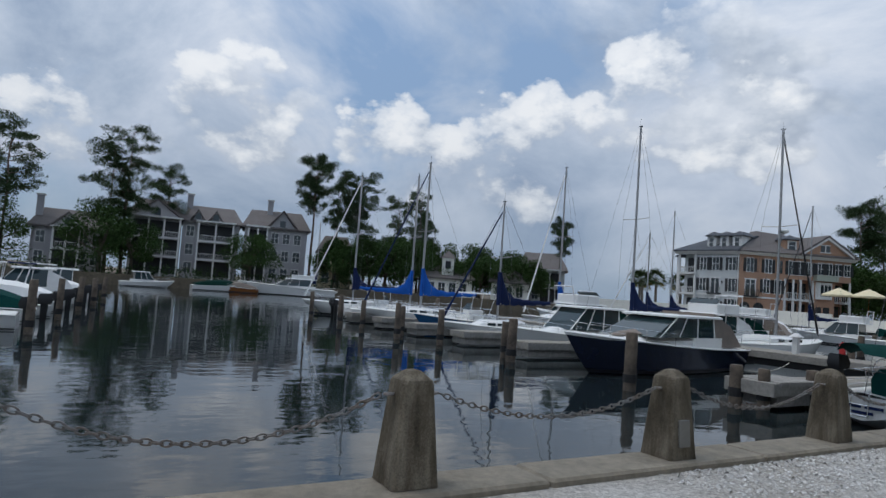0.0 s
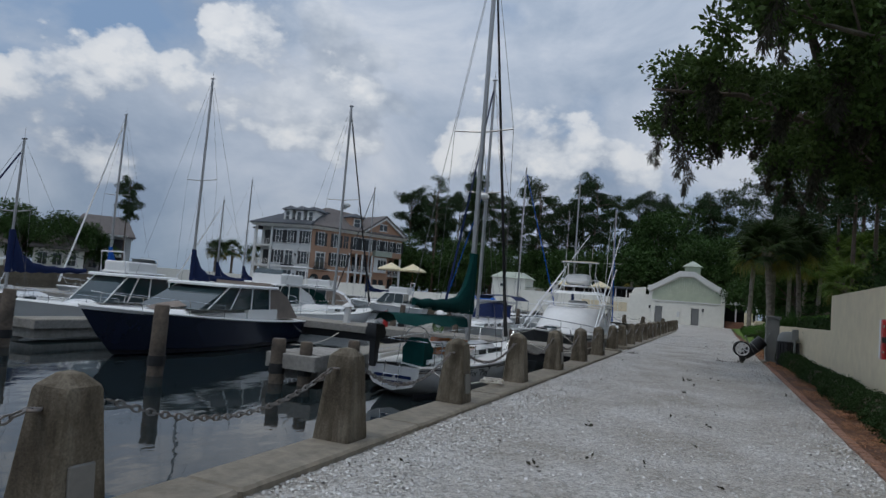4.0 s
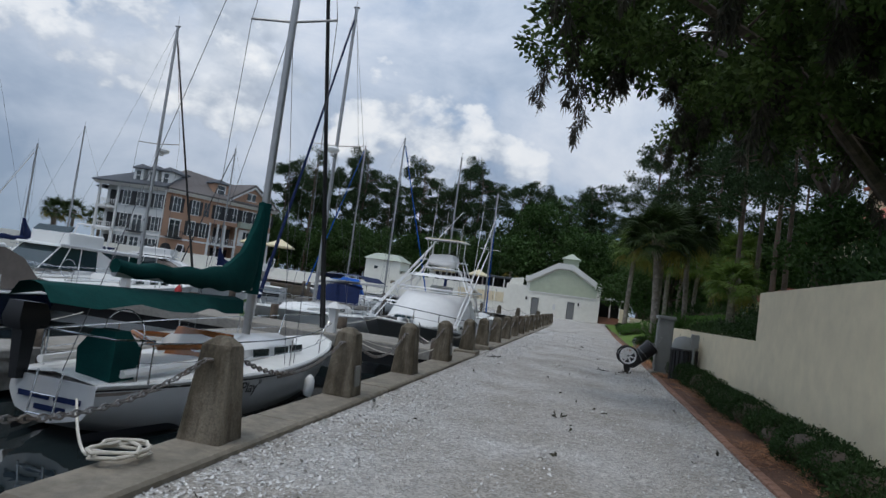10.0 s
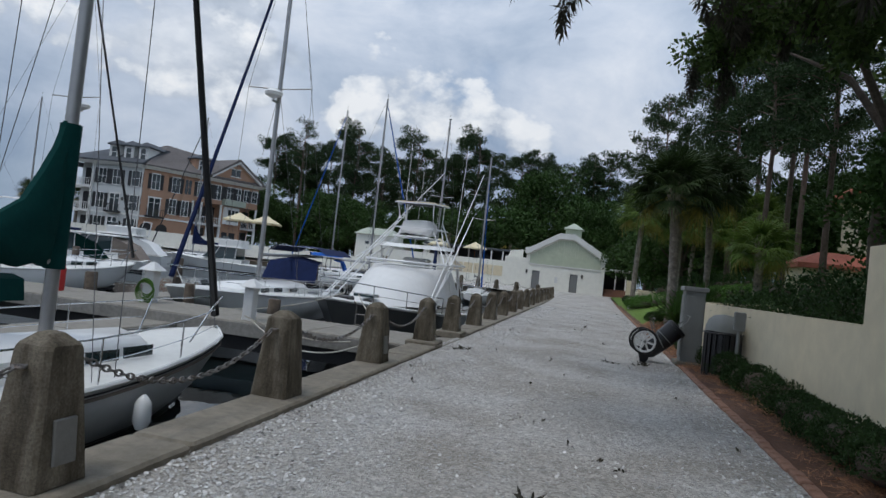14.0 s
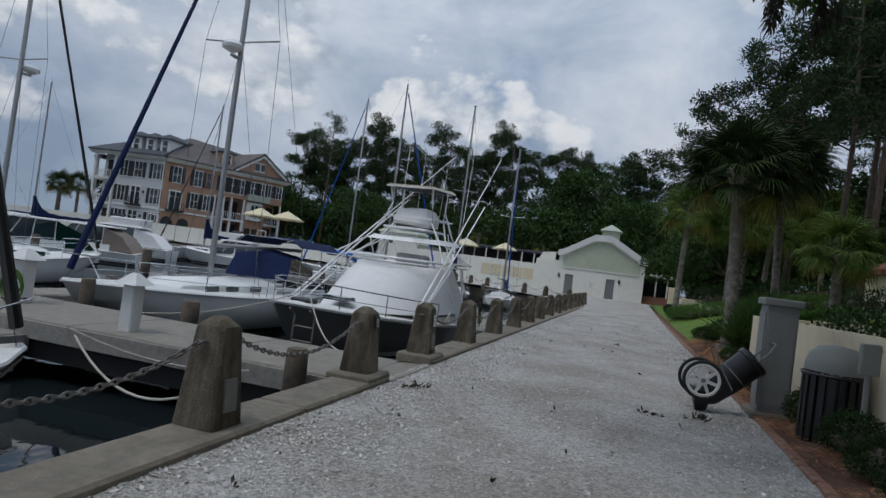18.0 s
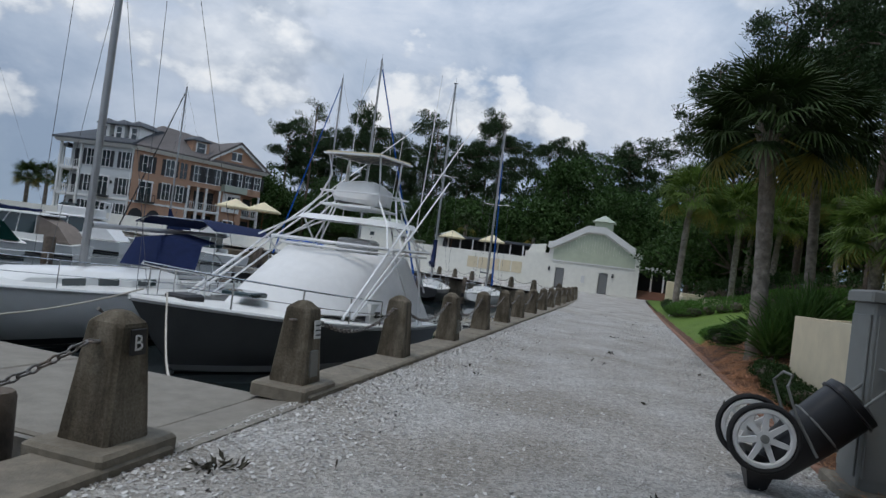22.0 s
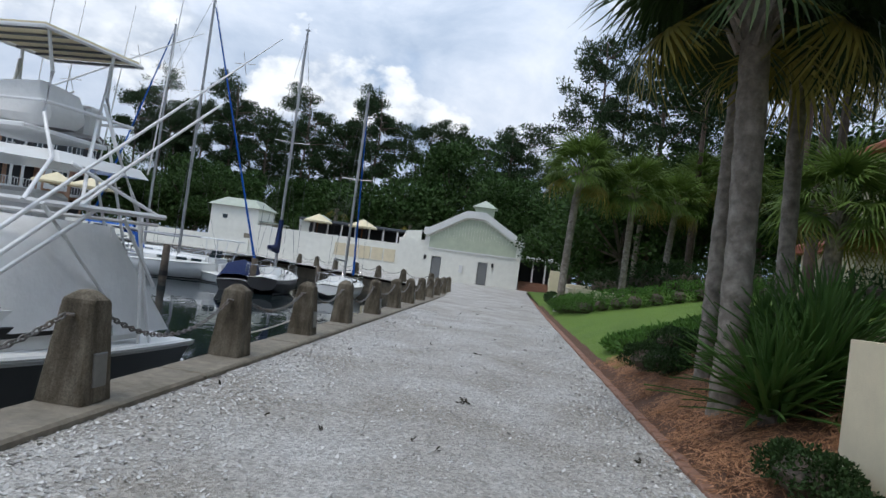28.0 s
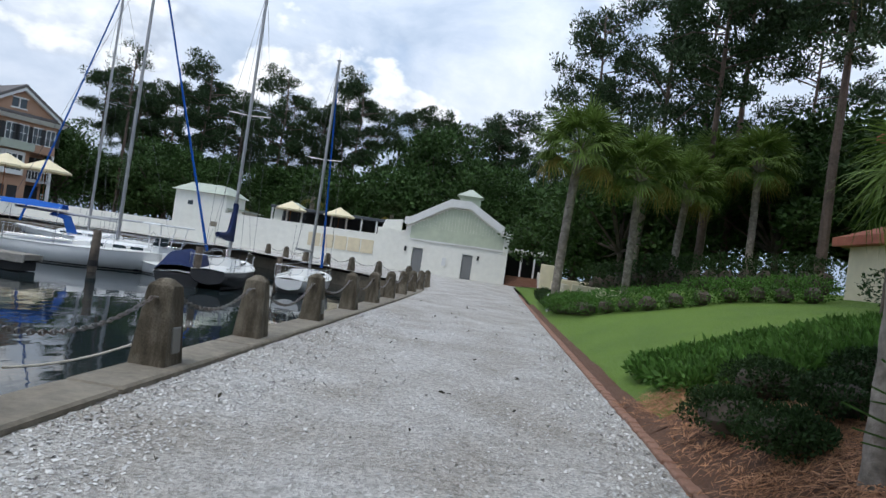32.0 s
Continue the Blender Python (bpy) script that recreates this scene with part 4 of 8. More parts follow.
def box_dormer(parent, x, z, w, wall, depth=3.6, h=2.1):
    d = part("dormer", G().box(x - w / 2, x + w / 2, 0.55, 0.55 + depth, z, z + h), wall, parent)
    part("pane", G().box(x - w * 0.24, x + w * 0.24, 0.5, 0.546, z + 0.45, z + h - 0.25), "pane", d)
    g = G()
    for a, b, c, e in ((x - w * 0.32, x - w * 0.24, z + 0.4, z + h - 0.2), (x + w * 0.24, x + w * 0.32, z + 0.4, z + h - 0.2), (x - w * 0.32, x + w * 0.32, z + h - 0.25, z + h - 0.1), (x - w * 0.24, x + w * 0.24, z + 1.1, z + 1.17)):
        g.box(a, b, 0.47, 0.5, c, e)
    part("frame", g, "trimwhite", d)
    k = w / 2 + 0.25
    part("dormer_roof", G().loft([[(x - k, 0.25, z + h), (x + k, 0.25, z + h), (x + k, 0.8 + depth, z + h), (x - k, 0.8 + depth, z + h)], [(x - k, 0.25, z + h + 0.14), (x + k, 0.25, z + h + 0.14), (x + k, 0.8 + depth, z + h + 0.14), (x - k, 0.8 + depth, z + h + 0.14)], [(x - 0.05, 1.1, z + h + 0.8), (x + 0.05, 1.1, z + h + 0.8), (x + 0.05, 0.8 + depth, z + h + 0.8), (x - 0.05, 0.8 + depth, z + h + 0.8)]]), "slate", d)
    return d


def french_door(parent, x, z, w, h, y=-0.06, rail=True):
    d = part("door", G().box(x - w / 2, x + w / 2, y + 0.03, y + 0.058, z, z + h), "pane", parent)
    g = G()
    for a, b, c, e in ((x - w / 2 - 0.14, x - w / 2, z, z + h), (x + w / 2, x + w / 2 + 0.14, z, z + h), (x - w / 2 - 0.2, x + w / 2 + 0.2, z + h, z + h + 0.22), (x - 0.05, x + 0.05, z, z + h), (x - w / 2, x + w / 2, z + h * 0.72, z + h * 0.72 + 0.06)):
        g.box(a, b, y - 0.03, y + 0.03, c, e)
    part("frame", g, "trimwhite", d)
    if rail:
        balcony(parent, x - w / 2 - 0.4, x + w / 2 + 0.4, z, 0.6, 0.9, "shutter", y + 0.06)


ph = thing("townhouse", pose(-70.0, 84.4, 0.9, 0, 0, 7.3), "pale three-storey townhouse with dark shutters, dormers and stacked porches", "house")
part("wall", G().box(3.1, 10.16, 0, 12, -1.5, EAVE), "housewhite", ph)
part("wall", G().box(0.0, 3.096, 1.9, 12, -1.5, EAVE), "housewhite", ph)
part("wall", G().box(-1.5, -0.004, 4.2, 11, -1.5, EAVE - 0.6), "housewhite", ph)
for k in range(3):
    z = 3.3 * k
    part("porch_floor", G().box(-0.1, 3.096, -0.25, 1.896, z - 0.3, z), "trimwhite", ph)
    part("porch_floor", G().box(-1.9, -0.104, 2.4, 4.196, z - 0.3, z), "trimwhite", ph)
    balcony(ph, 0.0, 3.05, z + 0.004, 0.1, 0.95, "trimwhite", 0.0)
    balcony(ph, -1.85, -0.15, z + 0.004, 0.1, 0.95, "trimwhite", 2.6)
    # near-black panels put the shade of the porch recesses on their back walls
    part("opening", G().box(0.5, 2.7, 1.84, 1.896, z + 0.05, z + 2.5), "shutter", ph, "dark panel for the porch recess's shade")
    part("opening", G().box(-1.3, -0.2, 4.14, 4.196, z + 0.05, z + 2.4), "shutter", ph, "dark panel for the porch recess's shade")
for x, y in ((0.1, -0.1), (2.95, -0.1), (-1.75, 2.55)):
    part("column", G().bevel_box(x - 0.15, x + 0.15, y - 0.15, y + 0.15, -1.5, EAVE - 0.3, 0.02), "trimwhite", ph)
for z in (0.55, 3.75, 7.05):
    for x in (4.3, 6.4, 9.1):
        if x == 6.4 and z < 7:
            french_door(ph, x, z - 0.3, 1.3, 2.3, rail=z > 3)
            for q in (-1, 1):
                part("lantern", G().bevel_box(x + q * 1.15 - 0.09, x + q * 1.15 + 0.09, -0.2, -0.004, z + 1.2, z + 1.6, 0.02), "black", ph)
        else:
            window_set(ph, x, z, 1.05, 2.0)
part("string_course", G().box(3.1, 10.15, -0.1, -0.004, 3.05, 3.3), "trimwhite", ph)
part("cornice", G().loft([[(-0.45, -0.45, EAVE - 0.3), (10.1, -0.45, EAVE - 0.3), (10.1, 0.0, EAVE - 0.3), (-0.45, 0.0, EAVE - 0.3)], [(-0.75, -0.75, EAVE + 0.1), (10.1, -0.75, EAVE + 0.1), (10.1, 0.0, EAVE + 0.1), (-0.75, 0.0, EAVE + 0.1)]]), "trimwhite", ph)
part("roof", G().loft([[(-0.85, -0.85, EAVE + 0.104), (10.3, -0.85, EAVE + 0.104), (10.3, 12.6, EAVE + 0.104), (-0.85, 12.6, EAVE + 0.104)], [(-0.85, -0.85, EAVE + 0.3), (10.3, -0.85, EAVE + 0.3), (10.3, 12.6, EAVE + 0.3), (-0.85, 12.6, EAVE + 0.3)], [(4.2, 4.6, EAVE + 3.0), (10.3, 4.6, EAVE + 3.0), (10.3, 7.4, EAVE + 3.0), (4.2, 7.4, EAVE + 3.0)]]), "slate", ph)
part("roof", G().loft([[(-2.1, 2.1, EAVE - 0.6), (-0.9, 2.1, EAVE - 0.6), (-0.9, 11.4, EAVE - 0.6), (-2.1, 11.4, EAVE - 0.6)], [(-2.1, 2.1, EAVE - 0.45), (-0.9, 2.1, EAVE - 0.1), (-0.9, 11.4, EAVE - 0.1), (-2.1, 11.4, EAVE - 0.45)]]), "slate", ph)
for x in (5.2, 7.3, 9.4):
    box_dormer(ph, x, EAVE + 0.45, 1.45, "trimwhite")
part("downpipe", G().tube([(10.05, -0.1, -1), (10.05, -0.1, EAVE - 0.3)], 0.09, 8), "trimwhite", ph)

pp = thing("townhouse", pose(-59.9, 85.7, 0.9, 0, 0, 63.3), "peach stucco townhouse with a broad pediment, dark shutters and balconies", "house")
part("wall", G().box(0, 7.2, 0, 11, -1.5, EAVE), "peach", pp)
part("wall", G().box(12.0, 15.4, 0, 11, -1.5, EAVE), "peach", pp)
part("wall", G().box(7.204, 11.996, 0, 11, 6.3, EAVE), "peach", pp)
part("wall", G().box(7.204, 11.996, 1.7, 11, -1.5, 6.296), "peach", pp)
part("wall", G().box(15.404, 18.0, 0, 11, 6.3, EAVE), "peach", pp)
part("wall", G().box(15.404, 18.0, 1.9, 11, -1.5, 6.296), "peach", pp)
part("loggia_floor", G().box(7.204, 11.996, -0.3, 1.696, 3.0, 3.3), "trimwhite", pp)
part("loggia_floor", G().box(15.404, 18.0, -0.1, 1.896, 3.0, 3.3), "trimwhite", pp)
# the loggias' inner shade, as near-black panels on the set-back wall
for a, b, y in ((7.5, 8.5, 1.7), (9.0, 10.4, 1.7), (10.7, 11.8, 1.7), (15.7, 17.7, 1.9)):
    for z in (0.1, 3.35):
        part("opening", G().box(a, b, y - 0.06, y - 0.004, z, z + 2.5), "shutter", pp, "dark panel for the loggia recess's shade")
for x in (7.35, 8.7, 9.9, 11.85, 17.85):
    part("column", G().lathe([(0.2, -1.5), (0.2, 3.0)], (x, -0.05, 0), 10), "trimwhite", pp)
    part("column", G().lathe([(0.2, 3.3), (0.16, 3.5), (0.16, 6.0), (0.2, 6.296)], (x, -0.02, 0), 10), "trimwhite", pp)
balcony(pp, 7.3, 11.9, 3.304, 0.25, 0.95, "trimwhite", 0.0)
balcony(pp, 15.5, 17.9, 3.304, 0.1, 0.95, "trimwhite", 0.0)
for x in (1.7, 4.6, 8.4, 11.0):
    window_set(pp, x, 7.0, 1.05, 2.05)
window_set(pp, 6.4, 7.0, 0.95, 2.05, shutters=False, trim="peach")
window_set(pp, 9.7, 7.0, 0.9, 2.05)
for x in (13.1, 14.4, 15.9, 17.3):
    window_set(pp, x, 7.3, 0.9, 1.75, shutters=x != 15.9)
french_door(pp, 1.8, 3.35, 1.5, 2.4)
for x in (4.4, 6.2):
    window_set(pp, x, 3.9, 0.95, 2.05)
for x in (1.0, 3.2):
    g = G().loft([[(x - 0.85, y, -0.4), (x + 0.85, y, -0.4)] + [(x + 0.85 * math.cos(q), y, 1.5 + 0.85 * math.sin(q)) for q in [math.pi * j / 8 for j in range(9)]] for y in (-0.05, -0.004)])
    part("arch", g, "shutter", pp, "dark arched opening")
    g = G()
    for j in range(9):
        q0, q1 = math.pi * j / 9, math.pi * (j + 1) / 9
        g.hexa([(x + r * math.cos(q), y, 1.5 + r * math.sin(q)) for y in (-0.14, -0.05) for r, q in ((0.86, q0), (1.05, q0), (1.05, q1), (0.86, q1))])
    part("arch_surround", g, "peach", pp)
for a, b in ((12.4, 13.3), (13.6, 14.6)):
    part("garage_door", G().box(a, b, -0.05, -0.004, -0.4, 2.3), "shutter", pp)
bay = part("bay", G().loft([[(12.3, -0.004, 3.5), (12.7, -0.5, 3.5), (14.6, -0.5, 3.5), (15.0, -0.004, 3.5)], [(12.3, -0.004, 6.1), (12.7, -0.5, 6.1), (14.6, -0.5, 6.1), (15.0, -0.004, 6.1)]]), "trimwhite", pp, "white bay window")
for x in (13.05, 13.65, 14.25):
    part("pane", G().box(x - 0.23, x + 0.23, -0.53, -0.504, 4.0, 5.7), "pane", bay)
part("balcony", G().box(11.9, 15.4, -0.95, -0.004, 6.3, 6.45).box(11.9, 15.4, -0.95, -0.88, 6.45, 7.2).box(11.9, 11.97, -0.88, -0.004, 6.45, 7.2).box(15.33, 15.4, -0.88, -0.004, 6.45, 7.2), "greenroof", pp, "pale green balcony")
part("string_course", G().box(0.0, 7.2, -0.12, -0.004, 3.0, 3.25), "trimwhite", pp)
part("cornice", G().loft([[(-0.05, -0.4, EAVE - 0.35), (18.4, -0.4, EAVE - 0.35), (18.4, 11.3, EAVE - 0.35), (-0.05, 11.3, EAVE - 0.35)], [(-0.05, -0.75, EAVE + 0.08), (18.75, -0.75, EAVE + 0.08), (18.75, 11.6, EAVE + 0.08), (-0.05, 11.6, EAVE + 0.08)]]), "trimwhite", pp)
part("roof", G().loft([[(-0.1, -0.8, EAVE + 0.084), (18.8, -0.8, EAVE + 0.084), (18.8, 11.7, EAVE + 0.084), (-0.1, 11.7, EAVE + 0.084)], [(-0.1, -0.8, EAVE + 0.28), (18.8, -0.8, EAVE + 0.28), (18.8, 11.7, EAVE + 0.28), (-0.1, 11.7, EAVE + 0.28)], [(4.9, 4.4, EAVE + 4.0), (13.2, 4.6, EAVE + 3.4), (13.2, 5.4, EAVE + 3.4), (4.9, 5.4, EAVE + 4.0)]]), "roof", pp)
gab = part("pediment", G().add([(9.7, -0.45, EAVE + 0.3), (17.6, -0.45, EAVE + 0.3), (13.65, -0.45, EAVE + 3.0), (9.7, 5.2, EAVE + 0.3), (17.6, 5.2, EAVE + 0.3), (13.65, 5.2, EAVE + 3.0)], [(0, 1, 2), (3, 5, 4), (0, 2, 5, 3), (1, 4, 5, 2), (0, 3, 4, 1)]), "peach", pp)
for a in (9.1, 18.2):
    part("pediment_roof", G().hexa([(a, -0.95, EAVE + 0.2), (13.65, -0.95, EAVE + 3.2), (13.65, 5.6, EAVE + 3.2), (a, 5.6, EAVE + 0.2), (a, -0.95, EAVE + 0.5), (13.65, -0.95, EAVE + 3.55), (13.65, 5.6, EAVE + 3.55), (a, 5.6, EAVE + 0.5)]), "roof", gab)
    part("raking_trim", G().hexa([(a + (0.35 if a < 13 else -0.35), -0.9, EAVE + 0.1), (13.65, -0.9, EAVE + 2.85), (13.65, -0.5, EAVE + 2.85), (a + (0.35 if a < 13 else -0.35), -0.5, EAVE + 0.1), (a + (0.35 if a < 13 else -0.35), -0.9, EAVE + 0.42), (13.65, -0.9, EAVE + 3.19), (13.65, -0.5, EAVE + 3.19), (a + (0.35 if a < 13 else -0.35), -0.5, EAVE + 0.42)]), "trimwhite", gab)
for q in (-0.42, 0.42):
    part("pane", G().box(13.4 + q - 0.32, 13.4 + q + 0.32, -0.5, -0.454, EAVE + 0.9, EAVE + 1.9), "pane", gab)
part("pane_trim", G().box(12.55, 14.25, -0.54, -0.504, EAVE + 0.75, EAVE + 0.9).box(12.55, 14.25, -0.54, -0.504, EAVE + 1.9, EAVE + 2.05).box(13.33, 13.47, -0.54, -0.504, EAVE + 0.9, EAVE + 1.9), "trimwhite", gab)
box_dormer(pp, 8.6, EAVE + 0.5, 2.3, "peach", 4.0, 2.0)


def veranda_house(m, w, d, floors, label, porch=(0, 0), wall="greyhouse", roofh=4.0, gables=(), chimneys=()):
    """A clapboard house, x along its front, with open verandas in a part of it."""
    h = thing("house", m, label, "house", "houses on the far shore")
    H = 3.2 * floors
    part("wall", G().box(0, w, 0, d, -2, H), wall, h)
    gable_roof(h, 0, w, 0, d, H + 0.25, roofh, "roof", 0.6, "x", 1.5)
    for gx, gw, gh in gables:
        g = part("gable", G().add([(gx - gw / 2, -0.35, H), (gx + gw / 2, -0.35, H), (gx, -0.35, H + gh), (gx - gw / 2, d / 2, H), (gx + gw / 2, d / 2, H), (gx, d / 2, H + gh)], [(0, 2, 1), (3, 4, 5), (0, 3, 5, 2), (1, 2, 5, 4), (0, 1, 4, 3)]), wall, h)
        for s in (-1, 1):
            part("gable_roof", G().hexa([(gx + s * (gw / 2 + 0.5), -0.8, H - 0.2), (gx, -0.8, H + gh), (gx, d / 2, H + gh), (gx + s * (gw / 2 + 0.5), d / 2, H - 0.2), (gx + s * (gw / 2 + 0.5), -0.8, H + 0.1), (gx, -0.8, H + gh + 0.35), (gx, d / 2, H + gh + 0.35), (gx + s * (gw / 2 + 0.5), d / 2, H + 0.1)]), "roof", g)
        part("pane", G().box(gx - 0.5, gx + 0.5, -0.42, -0.36, H + 0.5, H + 1.6), "pane", g)
    for f in range(floors):
        z = 3.2 * f
        x = 1.3
        while x < w - 0.8:
            inside = porch[0] <= x <= porch[1]
            if not inside:
                window_set(h, x, z + 0.7, 1.2, 1.8, shutters=False)
            x += 2.0
        if porch[1] > porch[0]:
            # a black sheet on the wall stands for the shade inside the veranda
            part("veranda_shade", G().box(porch[0] + 0.2, porch[1] - 0.2, -0.05, -0.003, z + 0.2, z + 2.8), "shutter", h)
            if f:
                balcony(h, porch[0], porch[1], z, 2.2)
    if porch[1] > porch[0]:
        n = max(2, int((porch[1] - porch[0]) / 2.4))
        for i in range(n + 1):
            x = porch[0] + 0.15 + (porch[1] - porch[0] - 0.3) * i / n
            part("column", G().box(x - 0.14, x + 0.14, -2.2, -1.92, -1.5, H), "trimwhite", h)
        part("veranda_roof", G().box(porch[0] - 0.3, porch[1] + 0.3, -2.5, -0.004, H, H + 0.25), "trimwhite", h)
    for cx, cy in chimneys:
        c = part("chimney", G().box(cx - 0.5, cx + 0.5, cy - 0.5, cy + 0.5, H, H + roofh + 2.0), wall, h)
        part("chimney_cap", G().box(cx - 0.65, cx + 0.65, cy - 0.65, cy + 0.65, H + roofh + 2.002, H + roofh + 2.25), "trimwhite", c)
    return h


# the houses front on the basin: local +x runs along +y of the world, their fronts face the quay
veranda_house(pose(-119.5, -8.0, 0.9, 0, 0, 86), 10.5, 11, 2, "grey clapboard house with white trim and a tall chimney", (3, 7), roofh=3.2, gables=((5, 5, 2.4),), chimneys=((0.6, 3),))
veranda_house(pose(-118.6, 6.0, 0.9, 0, 0, 84), 8.0, 12, 3, "grey clapboard house with three storeys of white verandas", (0.2, 7.8), roofh=3.4, gables=((4, 8, 3.0),))
veranda_house(pose(-118.2, 14.2, 0.9, 0, 0, 80), 9.5, 12, 3, "grey house with tall white columns and dormers", (2.5, 8.5), roofh=3.2, gables=((2.4, 2.0, 2.0), (5.4, 2.0, 2.0)), chimneys=((0.8, 5),))
veranda_house(pose(-116.0, 24.4, 0.9, 0, 0, 76), 11.0, 12, 3, "grey and cream house with bays and a chimney", (0.5, 4), roofh=3.6, gables=((6.5, 5, 3.2),), chimneys=((4.2, 5),))
veranda_house(pose(-112.5, 37.5, 0.9, 0, 0, 72), 6.0, 10, 2, "tan house half hidden by trees", (0, 0), "stucco", 3.0)
bh = veranda_house(pose(-103.5, 55.0, 0.6, 0, 0, 62), 9.0, 8, 1, "low white harbour building with a square belfry", (0, 0), "white_wall", 2.4)
part("belfry", G().box(3.2, 5.4, 0.4, 2.6, 2.0, 7.2), "white_wall", bh)
part("belfry_roof", G().loft([[(2.9, 0.1, 7.2), (5.7, 0.1, 7.2), (5.7, 2.9, 7.2), (2.9, 2.9, 7.2)], [(4.2, 1.4, 8.6), (4.4, 1.4, 8.6), (4.4, 1.6, 8.6), (4.2, 1.6, 8.6)]]), "roof", bh)
part("belfry_opening", G().box(3.8, 4.8, 0.34, 0.396, 5.2, 6.6), "shutter", bh)
veranda_house(pose(-98.0, 66.5, 0.6, 0, 0, 55), 7.0, 8, 1, "low white cottage among trees", (0, 0), "white_wall", 2.6)
veranda_house(pose(-102.0, 76.0, 0.6, 0, 0, 52), 9.0, 9, 2, "pale house with a brown roof behind trees", (4, 8), "housewhite", 3.6)
# tiled villa behind the hedge
vil = thing("villa", pose(15.2, 47.0, 2.3), "tan stucco villa with a terracotta roof behind trees", "house")
part("wall", G().box(0, 13, 0, 10, -1, 6.3), "stucco", vil)
gable_roof(vil, 0, 13, 0, 10, 6.5, 2.2, "redtile", 0.8, "x", 3.8)
part("cornice", G().box(-0.25, 13.25, -0.25, -0.004, 6.0, 6.4), "stucco", vil)
part("cornice", G().box(-0.25, -0.004, -0.25, 10.2, 6.0, 6.4), "stucco", vil)
part("string_course", G().box(-0.1, 13.1, -0.1, -0.003, 3.1, 3.3), "stucco", vil)
part("string_course", G().box(-0.1, -0.003, 0, 10.1, 3.1, 3.3), "stucco", vil)
for x in (2.2, 5.5, 9.0):
    for z in (0.4, 3.8):
        window_set(vil, x, z, 1.2, 1.9, shutters=False)
ch = part("chimney", G().box(3.1, 4.9, 8.0, 9.6, 5, 10.4).box(2.95, 5.05, 7.85, 9.75, 9.6, 9.8), "stucco", vil)
part("chimney_cap", G().box(2.85, 5.15, 7.75, 9.85, 10.402, 10.6), "redtile", ch)
part("chimney_pot", G().loft([[(3.2, 8.1, 10.6), (4.8, 8.1, 10.6), (4.8, 9.5, 10.6), (3.2, 9.5, 10.6)], [(3.6, 8.5, 11.1), (4.4, 8.5, 11.1), (4.4, 9.1, 11.1), (3.6, 9.1, 11.1)]]), "redtile", ch)
vil2 = thing("garden_house", pose(10.4, 47.4, 2.0), "low tan garden house with a terracotta hip roof", "house")
part("wall", G().box(0, 5.0, 0, 3.6, -1, 1.75), "stucco", vil2)
gable_roof(vil2, 0, 5.0, 0, 3.6, 1.85, 0.75, "redtile", 0.35, "x", 1.6)


# ---- docks ----
def dock(name, x0, x1, y0, y1, z, label, slabs_along="x", pitch=2.4):
    d = thing(name, pose(0, 0, 0), label, "dock", kind="structure")
    n = max(1, int(round(((x1 - x0) if slabs_along == "x" else (y1 - y0)) / pitch)))
    for i in range(n):
        if slabs_along == "x":
            a, b = x0 + (x1 - x0) * i / n, x0 + (x1 - x0) * (i + 1) / n
            part("slab", G().bevel_box(a + 0.01, b - 0.01, y0, y1, z - 0.22, z, 0.02), "dock", d)
        else:
            a, b = y0 + (y1 - y0) * i / n, y0 + (y1 - y0) * (i + 1) / n
            part("slab", G().bevel_box(x0, x1, a + 0.01, b - 0.01, z - 0.22, z, 0.02), "dock", d)
    part("edge_beam", G().box(x0 - 0.06, x1 + 0.06, y0 - 0.06, y0 - 0.003, z - 0.3, z - 0.03), "greyplank", d)
    part("edge_beam", G().box(x0 - 0.06, x1 + 0.06, y1 + 0.003, y1 + 0.06, z - 0.3, z - 0.03), "greyplank", d)
    if slabs_along == "x":
        # pontoon in rubber black: the shade beneath the deck is in its colour
        part("float", G().box(x0 + 0.1, x1 - 0.1, y0 + 0.05, y1 - 0.05, z - 0.62, z - 0.302), "rubber", d, "pontoon coloured black for the shade under the deck")
    else:
        part("float", G().box(x0 + 0.05, x1 - 0.05, y0 + 0.05, y1 - 0.05, z - 0.62, z - 0.302), "greyplank", d)
        part("edge_beam", G().box(x0 - 0.06, x0 - 0.003, y0, y1, z - 0.3, z - 0.03), "greyplank", d)
        part("edge_beam", G().box(x1 + 0.003, x1 + 0.06, y0, y1, z - 0.3, z - 0.03), "greyplank", d)
    return d


def piling(x, y, top, r=0.17, lean=0.0, label="weathered round timber mooring pile standing in the water"):
    p = thing("piling", pose(x, y, 0, lean, lean * 0.7, R.uniform(0, 360)), label, "piling", "mooring piles")
    g = G().lathe([(r * 1.03, -3), (r * 1.05, -0.6), (r, 0.0), (r * 0.96, top - 0.03), (r * 0.85, top)], (0, 0, 0), 12)
    part("shaft", g, "piling", p, smooth=True)
    part("collar", G().lathe([(r * 1.14, -0.75), (r * 1.16, -0.7), (r * 1.16, -0.55), (r * 1.14, -0.5)], (0, 0, 0), 12), "rubber", p)
    return p


dock("dock_1", -46, -3.38, 23.75, 25.98, -0.06, "long concrete main dock running out from the quay")
solid("dock_apron", G().hexa([(-3.37, 23.87, -0.3), (-2.8, 23.87, -0.3), (-2.8, 25.81, -0.3), (-3.37, 25.81, -0.3), (-3.37, 23.87, -0.05), (-2.8, 23.87, 0.0), (-2.8, 25.81, 0.0), (-3.37, 25.81, -0.05)]), "dock", "worn concrete apron between the drive and the dock", "apron", kind="structure")
FINGERS_S = [-9.5, -20.3, -25.2, -30.0, -34.4, -39.0]
